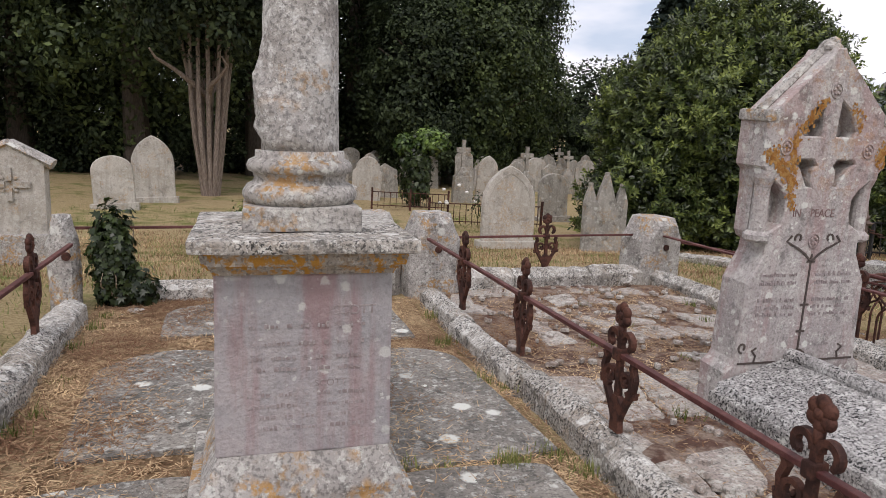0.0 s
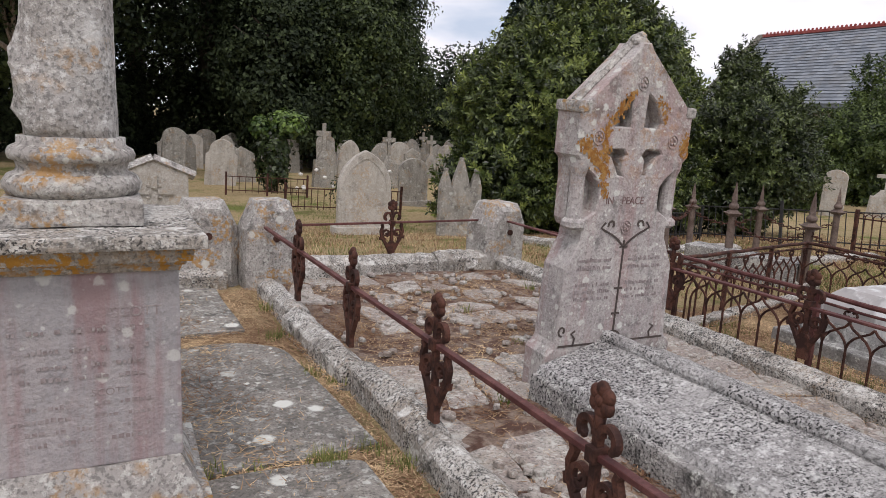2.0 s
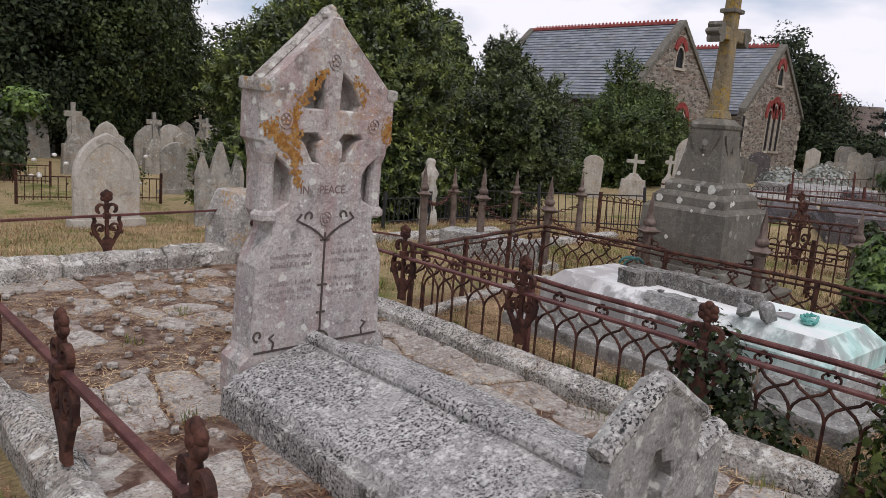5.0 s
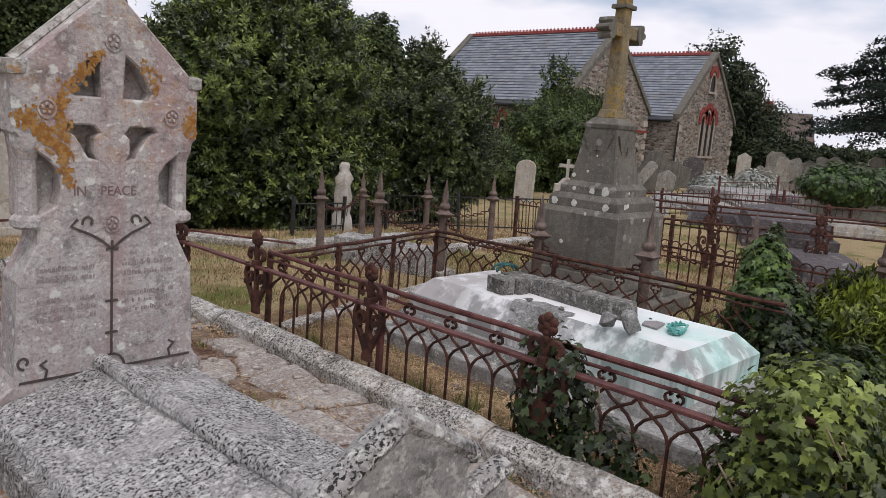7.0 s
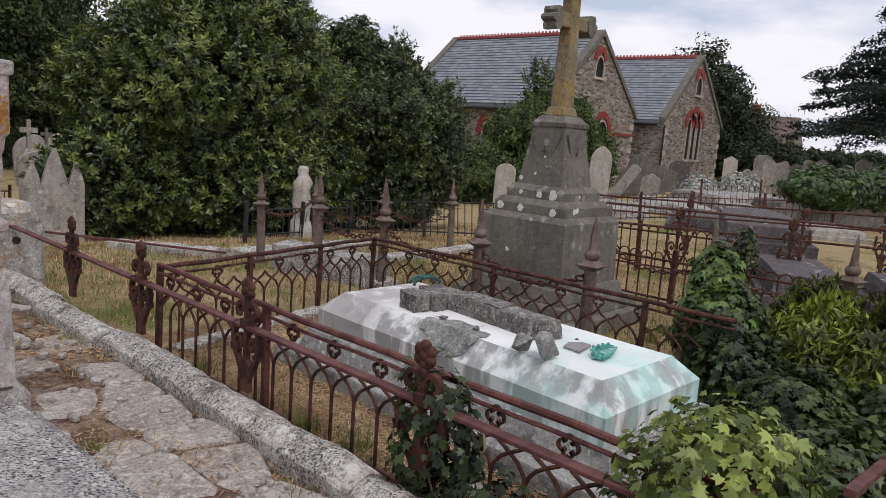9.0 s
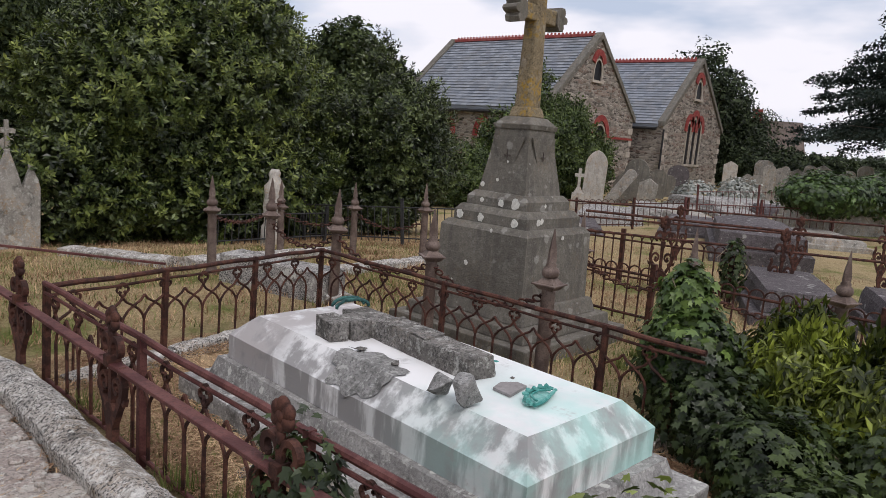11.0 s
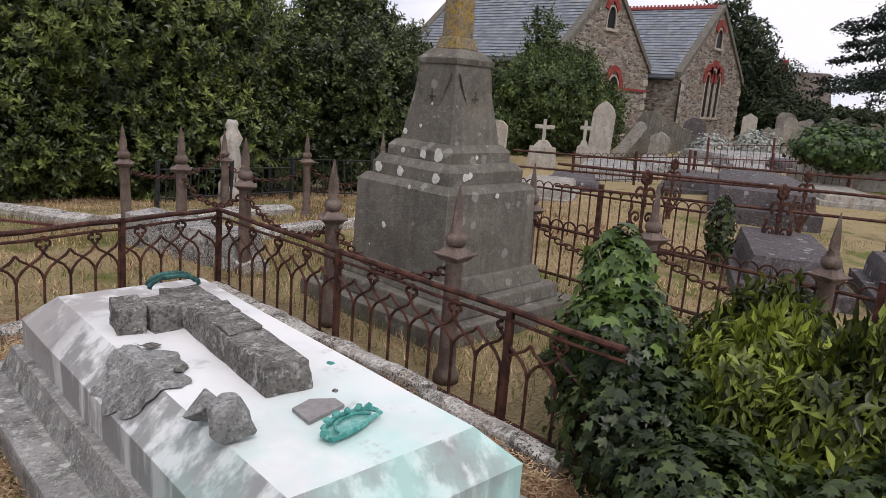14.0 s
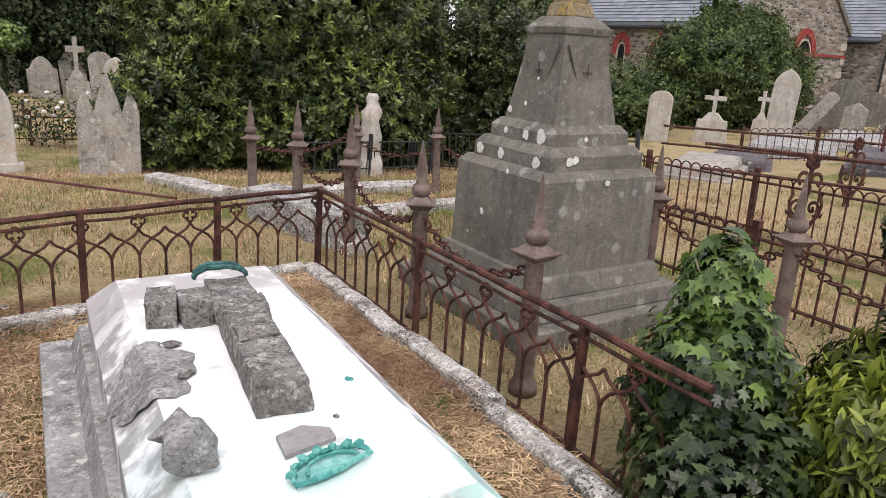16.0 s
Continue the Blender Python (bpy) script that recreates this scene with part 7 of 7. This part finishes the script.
def leaf_mound(name, label, category, blobs, material, size, count, seed, shape=IVY, tris=IVY_T, stems=True, spread=0.35, droop=0.9, stem_mat=None, sprays=0):
    """Ivy or low shrub growing over mounds: leaves lie on lumpy surfaces, with some bare stems."""
    rs = np.random.RandomState(seed)
    x0, y0 = blobs[0][0], blobs[0][1]
    t = thing(name, label, category, P(x0, y0, 0))
    pieces = []
    for x, y, z, rx, ry, rz, share in blobs:
        n = int(count * share)
        d = rs.normal(0, 1, (n, 3))
        d /= np.linalg.norm(d, axis=1, keepdims=True)
        lump = np.array([noise.noise(Vector(v) * 2.4 + Vector((x, y, z))) + 0.5 * noise.noise(Vector(v) * 5.5 + Vector((y, x, z))) for v in d])
        r = (1 + 0.34 * lump) * rs.uniform(0.72, 1.03, n)
        pts = np.array((x - x0, y - y0, z)) + d * r[:, None] * np.array((rx, ry, rz))
        keep = pts[:, 2] > 0.0
        out = d / np.array((rx, ry, rz))
        out /= np.linalg.norm(out, axis=1, keepdims=True)
        pieces.append(scatter_leaves(rs, pts[keep], out[keep] + np.array((0, 0, 0.35)), size, spread, shape, tris, droop))
    for k in range(sprays):
        x, y, z, rx, ry, rz, share = blobs[rs.randint(len(blobs))]
        a, q = rs.uniform(0, 6.28), rs.uniform(0.0, 0.95)
        root = np.array((x - x0 + q * rx * math.cos(a), y - y0 + q * ry * math.sin(a), z + rz * (1 - q * q) ** 0.5 - 0.08))
        way = np.array((rs.normal(0, 0.25), rs.normal(0, 0.25), 1.0)) * rs.uniform(0.1, 0.2)
        u = np.linspace(0, 1, 14)[:, None]
        side = rs.normal(0, 1, (14, 3)) * np.array((1, 1, 0.3))
        pieces.append(scatter_leaves(rs, root + u * way, side, size * 1.05, 0.2, shape, tris, droop))
    joined("leaves", pieces, material, t)
    if stems:
        bm = bmesh.new()
        for k in range(14):
            x, y, z, rx, ry, rz, share = blobs[rs.randint(len(blobs))]
            a, q = rs.uniform(0, 6.28), rs.uniform(0.7, 1.02)
            p0 = (x - x0 + 0.3 * rx * math.cos(a + 1), y - y0 + 0.3 * ry * math.sin(a + 1), -0.03)
            p1 = (x - x0 + q * rx * math.cos(a), y - y0 + q * ry * math.sin(a), max(0.05, z + rz * rs.uniform(-0.3, 0.7)))
            trunk_mesh(bm, p0, p1, 0.008, 0.004, 0.12, 5, 7, k + seed)
        part("stem_tangle", bm, stem_mat or M_STEM, t)
    return t


leaf_mound("ivy_bush", "yellow-green ivy mound growing over the railing corner", "ivy", ((6.0, 1.16, 0.42, 0.34, 0.26, 0.36, 0.6), (6.28, 1.2, 0.36, 0.26, 0.24, 0.32, 0.35), (5.85, 1.2, 0.25, 0.26, 0.24, 0.3, 0.3)), M_IVYLIGHT, 0.044, 3400, 41, spread=0.5, droop=1.6)
leaf_mound("ivy", "dark green ivy climbing an iron post", "ivy", ((5.9, 2.18, 0.3, 0.12, 0.22, 0.33, 0.7), (5.95, 2.0, 0.12, 0.16, 0.3, 0.18, 0.5)), M_IVYDARK, 0.045, 900, 42)
leaf_mound("ivy_shrub", "dark green ivy-covered shrub beside the railing", "ivy", ((8.56, 2.12, 0.3, 0.3, 0.3, 0.36, 0.75), (8.4, 1.9, 0.2, 0.42, 0.3, 0.28, 0.5), (8.05, 1.5, 0.16, 0.36, 0.32, 0.26, 0.5), (8.3, 1.0, 0.2, 0.4, 0.36, 0.3, 0.5), (7.65, 1.22, 0.1, 0.36, 0.28, 0.22, 0.3), (7.3, 1.12, 0.06, 0.3, 0.24, 0.15, 0.22)), M_IVYDARK, 0.05, 3600, 43, spread=0.3, droop=2.2)
leaf_mound("ivy_shrub", "bright green ivy on a tall stump by the railing", "ivy", ((8.66, 2.26, 0.66, 0.15, 0.15, 0.27, 0.9), (8.58, 2.16, 0.42, 0.27, 0.26, 0.3, 1.0)), M_IVY, 0.062, 1300, 48, spread=0.3, droop=2.2)
leaf_mound("shrub", "yellow-green spindly shrub with upright leaves", "bush", ((8.75, 1.6, 0.28, 0.36, 0.36, 0.34, 0.8), (9.25, 1.75, 0.28, 0.4, 0.36, 0.34, 0.8), (8.6, 1.2, 0.3, 0.36, 0.32, 0.38, 0.7), (9.0, 1.0, 0.36, 0.42, 0.36, 0.42, 0.6)), M_HEDGE, 0.065, 11000, 44, SLIM, LEAF_T, True, 0.45, -2.6, M_DARKBARK, 130)
leaf_mound("ivy_pillar", "dark ivy wrapped round a broken pillar", "ivy", ((0.8, 6.05, 0.36, 0.15, 0.15, 0.36, 1.0), (0.9, 6.1, 0.12, 0.2, 0.15, 0.16, 0.4)), M_IVYDARK, 0.055, 1200, 45)
leaf_mound("ivy_stump", "dark ivy-covered tree stump among the graves", "ivy", ((6.3, 19.9, 1.0, 0.46, 0.45, 1.0, 1.0),), M_IVYDARK, 0.11, 1900, 46)
leaf_mound("ivy", "fresh light green ivy crowning a stump", "ivy", ((6.68, 19.8, 1.85, 0.5, 0.45, 0.36, 0.6), (5.95, 19.8, 1.75, 0.3, 0.3, 0.28, 0.25)), M_IVY, 0.11, 1500, 54, stems=False)
leaf_mound("ivy", "dark ivy climbing a railing end post", "ivy", ((12.74, 3.5, 0.42, 0.1, 0.14, 0.34, 1.0),), M_IVYDARK, 0.06, 420, 53)
leaf_mound("ivy_hedge", "dark ivy hedge on a far tomb", "ivy", ((23.8, 5.5, 1.0, 1.7, 1.0, 0.55, 1.0), (26.4, 4.8, 1.0, 1.6, 1.0, 0.6, 0.8)), M_IVYHEDGE, 0.11, 4600, 47)
leaf_mound("rose_bush", "sparse rose bush with white blooms", "bush", ((7.2, 15.3, 0.5, 0.7, 0.4, 0.45, 1.0),), M_IVYDARK, 0.07, 700, 49, LEAF, LEAF_T)
leaf_mound("silver_shrub", "silvery grey lavender shrubs before the chapel", "bush", ((38.3, 12.9, 0.6, 1.7, 0.9, 0.8, 1.0), (35.0, 13.6, 0.5, 1.2, 0.8, 0.7, 0.7)), M_GREYLEAF, 0.2, 1500, 50, LEAF, LEAF_T)
leaf_mound("small_plant", "low green plant before the yew", "plant", ((1.9, 15.5, 0.2, 0.5, 0.3, 0.3, 1.0),), M_IVYLIGHT, 0.09, 350, 51, LEAF, LEAF_T, False)
leaf_mound("ivy_kerb", "ivy trailing over the back kerb", "ivy", ((1.75, 6.25, 0.08, 0.25, 0.12, 0.16, 1.0),), M_IVYDARK, 0.045, 300, 52)


def white_blooms(x, y, n, seed):
    rs = np.random.RandomState(seed)
    t = bmesh.new()
    for k in range(n):
        ball(t, rs.uniform(-0.7, 0.7), rs.uniform(-0.3, 0.3), rs.uniform(0.35, 1.0), 0.05, 0.05, 0.04, 1)
    return tagged(part("rose_blooms", t, M_PETAL, at=P(x, y, 0)), "white rose blooms on thin stems", "flower", kind="stuff")


white_blooms(7.2, 15.2, 12, 3)
white_blooms(6.3, 15.6, 8, 5)


# ---- grass and litter ----
def strewn(name, label, areas, size, count, material, seed, upright, lift=0.03, shape=NEEDLE):
    rs = np.random.RandomState(seed)
    total = sum(a[4] for a in areas)
    pieces = []
    for x0, x1, y0, y1, share in areas:
        n = int(count * share / total)
        x, y = rs.uniform(x0, x1, n), rs.uniform(y0, y1, n)
        dens = np.array([noise.noise(Vector((a * 1.6, b * 1.6, seed))) for a, b in zip(x, y)])
        k = dens > rs.uniform(-0.6, 0.35, n)
        x, y = x[k], y[k]
        z = np.array([gz(a, b) for a, b in zip(x, y)]) + (lift * rs.uniform(0.2, 1, len(x)) if not upright else -0.02)
        pts = np.stack([x, y, z], 1)
        n = len(x)
        ang = rs.uniform(0, 6.28, n)
        tilt = rs.uniform(0.5, 1.3, n) if upright else rs.normal(0, 0.16, n)
        tip = np.stack([np.cos(ang) * np.cos(tilt), np.sin(ang) * np.cos(tilt), np.sin(tilt)], 1)
        side = np.stack([-np.sin(ang), np.cos(ang), np.zeros(n)], 1)
        s = size * rs.uniform(0.5, 1.4, n)
        wide = 0.004 if upright else 0.003
        co = np.stack([pts - side * wide, pts + side * wide, pts + tip * s[:, None]], 1).reshape(-1, 3)
        pieces.append((co, np.arange(3 * n).reshape(-1, 3)))
    ob = joined(name, pieces, material)
    return tagged(ob, label, "ground cover", kind="stuff")


strewn("dry_needle_litter", "dry straw and needles strewn over the graves", ((0.7, 3.1, 1.0, 6.2, 1.6), (3.3, 5.7, 1.0, 6.6, 0.9), (6.0, 8.2, 1.1, 5.0, 1.2), (-1, 9, -1.0, 1.1, 0.5)), 0.055, 300000, M_STRAW, 61, False, 0.03)
strewn("grass", "short dry green and straw-coloured grass", ((-2, 6, 6.8, 12, 1.5), (6, 13, 5.3, 10, 1.6), (8.4, 11, 2.6, 6.6, 0.9), (6.0, 6.6, 1.2, 4.6, 0.5), (-2.5, 0.5, 1.5, 7, 0.7), (5.6, 8, 12, 18, 0.6), (-2, 5, 12, 18, 0.8)), 0.07, 50000, M_GRASS, 62, True)
strewn("straw_grass", "dry straw-coloured grass on the lawn", ((-2, 6, 6.8, 14, 1.5), (6, 14, 5.3, 12, 1.6), (8.4, 14, 2.6, 7.6, 0.9), (11, 17, 3, 12, 0.8)), 0.06, 120000, M_STRAW, 63, True)


def tuft(x, y, n, h, seed, label):
    rs = np.random.RandomState(seed)
    pts = np.stack([rs.normal(0, 0.035, n), rs.normal(0, 0.035, n), np.full(n, -0.02)], 1)
    ang, tilt = rs.uniform(0, 6.28, n), rs.uniform(0.8, 1.5, n)
    tip = np.stack([np.cos(ang) * np.cos(tilt), np.sin(ang) * np.cos(tilt), np.sin(tilt)], 1)
    side = np.stack([-np.sin(ang), np.cos(ang), np.zeros(n)], 1) * 0.0035
    s = h * rs.uniform(0.5, 1.2, n)
    co = np.stack([pts - side, pts + side, pts + tip * s[:, None]], 1).reshape(-1, 3)
    ob = joined("grass_tuft", [(co, np.arange(3 * n).reshape(-1, 3))], M_GRASS)
    ob.matrix_basis = P(x, y, 0.03)
    return tagged(ob, label, "grass tuft", kind="stuff")


for k, (x, y, n, h) in enumerate(((3.0, 2.42, 60, 0.17), (3.02, 2.6, 40, 0.1), (2.98, 3.3, 40, 0.07), (3.0, 4.2, 40, 0.08), (2.96, 4.9, 50, 0.09), (5.15, 3.45, 40, 0.08), (3.85, 3.6, 40, 0.07), (5.98, 3.1, 60, 0.15), (6.05, 2.8, 50, 0.14), (6.02, 4.1, 60, 0.13), (4.0, 4.8, 40, 0.06), (0.85, 3.1, 40, 0.08), (0.8, 4.0, 40, 0.08), (9.6, 3.0, 60, 0.12), (9.2, 2.9, 60, 0.13))):
    tuft(x, y, n, h, 300 + k, "green grass tuft at the foot of a kerb")

EDGE = random.Random(77)
for k in range(46):
    y = EDGE.uniform(1.3, 6.0)
    x, y = EDGE.choice(((3.07 + EDGE.uniform(-0.03, 0.02), y), (0.78 + EDGE.uniform(-0.04, 0.05), y), (EDGE.uniform(1.9, 2.2), EDGE.uniform(4.2, 5.2)), (EDGE.uniform(2.1, 3.05), 3.24 + EDGE.uniform(-0.03, 0.03)), (5.6 + EDGE.uniform(-0.05, 0.03), y), (EDGE.uniform(3.5, 5.5), EDGE.uniform(4.2, 6.4))))
    tuft(x, y, EDGE.randint(25, 60), EDGE.uniform(0.035, 0.08), 400 + k, "short green and dry grass in a joint")
rock(5.28, 6.6, 0.02, 0.09, "pale stacked broken stone by the back kerb", 11.3, M_KERB)
rock(5.27, 6.62, 0.1, 0.05, "small pale stone lying on another", 12.7, M_KERB)
for k, (x, y, r) in enumerate(((4.55, 5.6, 0.07), (4.85, 5.5, 0.06), (3.75, 4.9, 0.08), (4.1, 5.2, 0.05), (5.3, 4.6, 0.05), (0.95, 5.85, 0.08), (6.35, 4.9, 0.05))):
    rock(x, y, 0.015, r, "flat pale limestone flake in needle litter", 13.1 + k, M_KERB, 0.16)
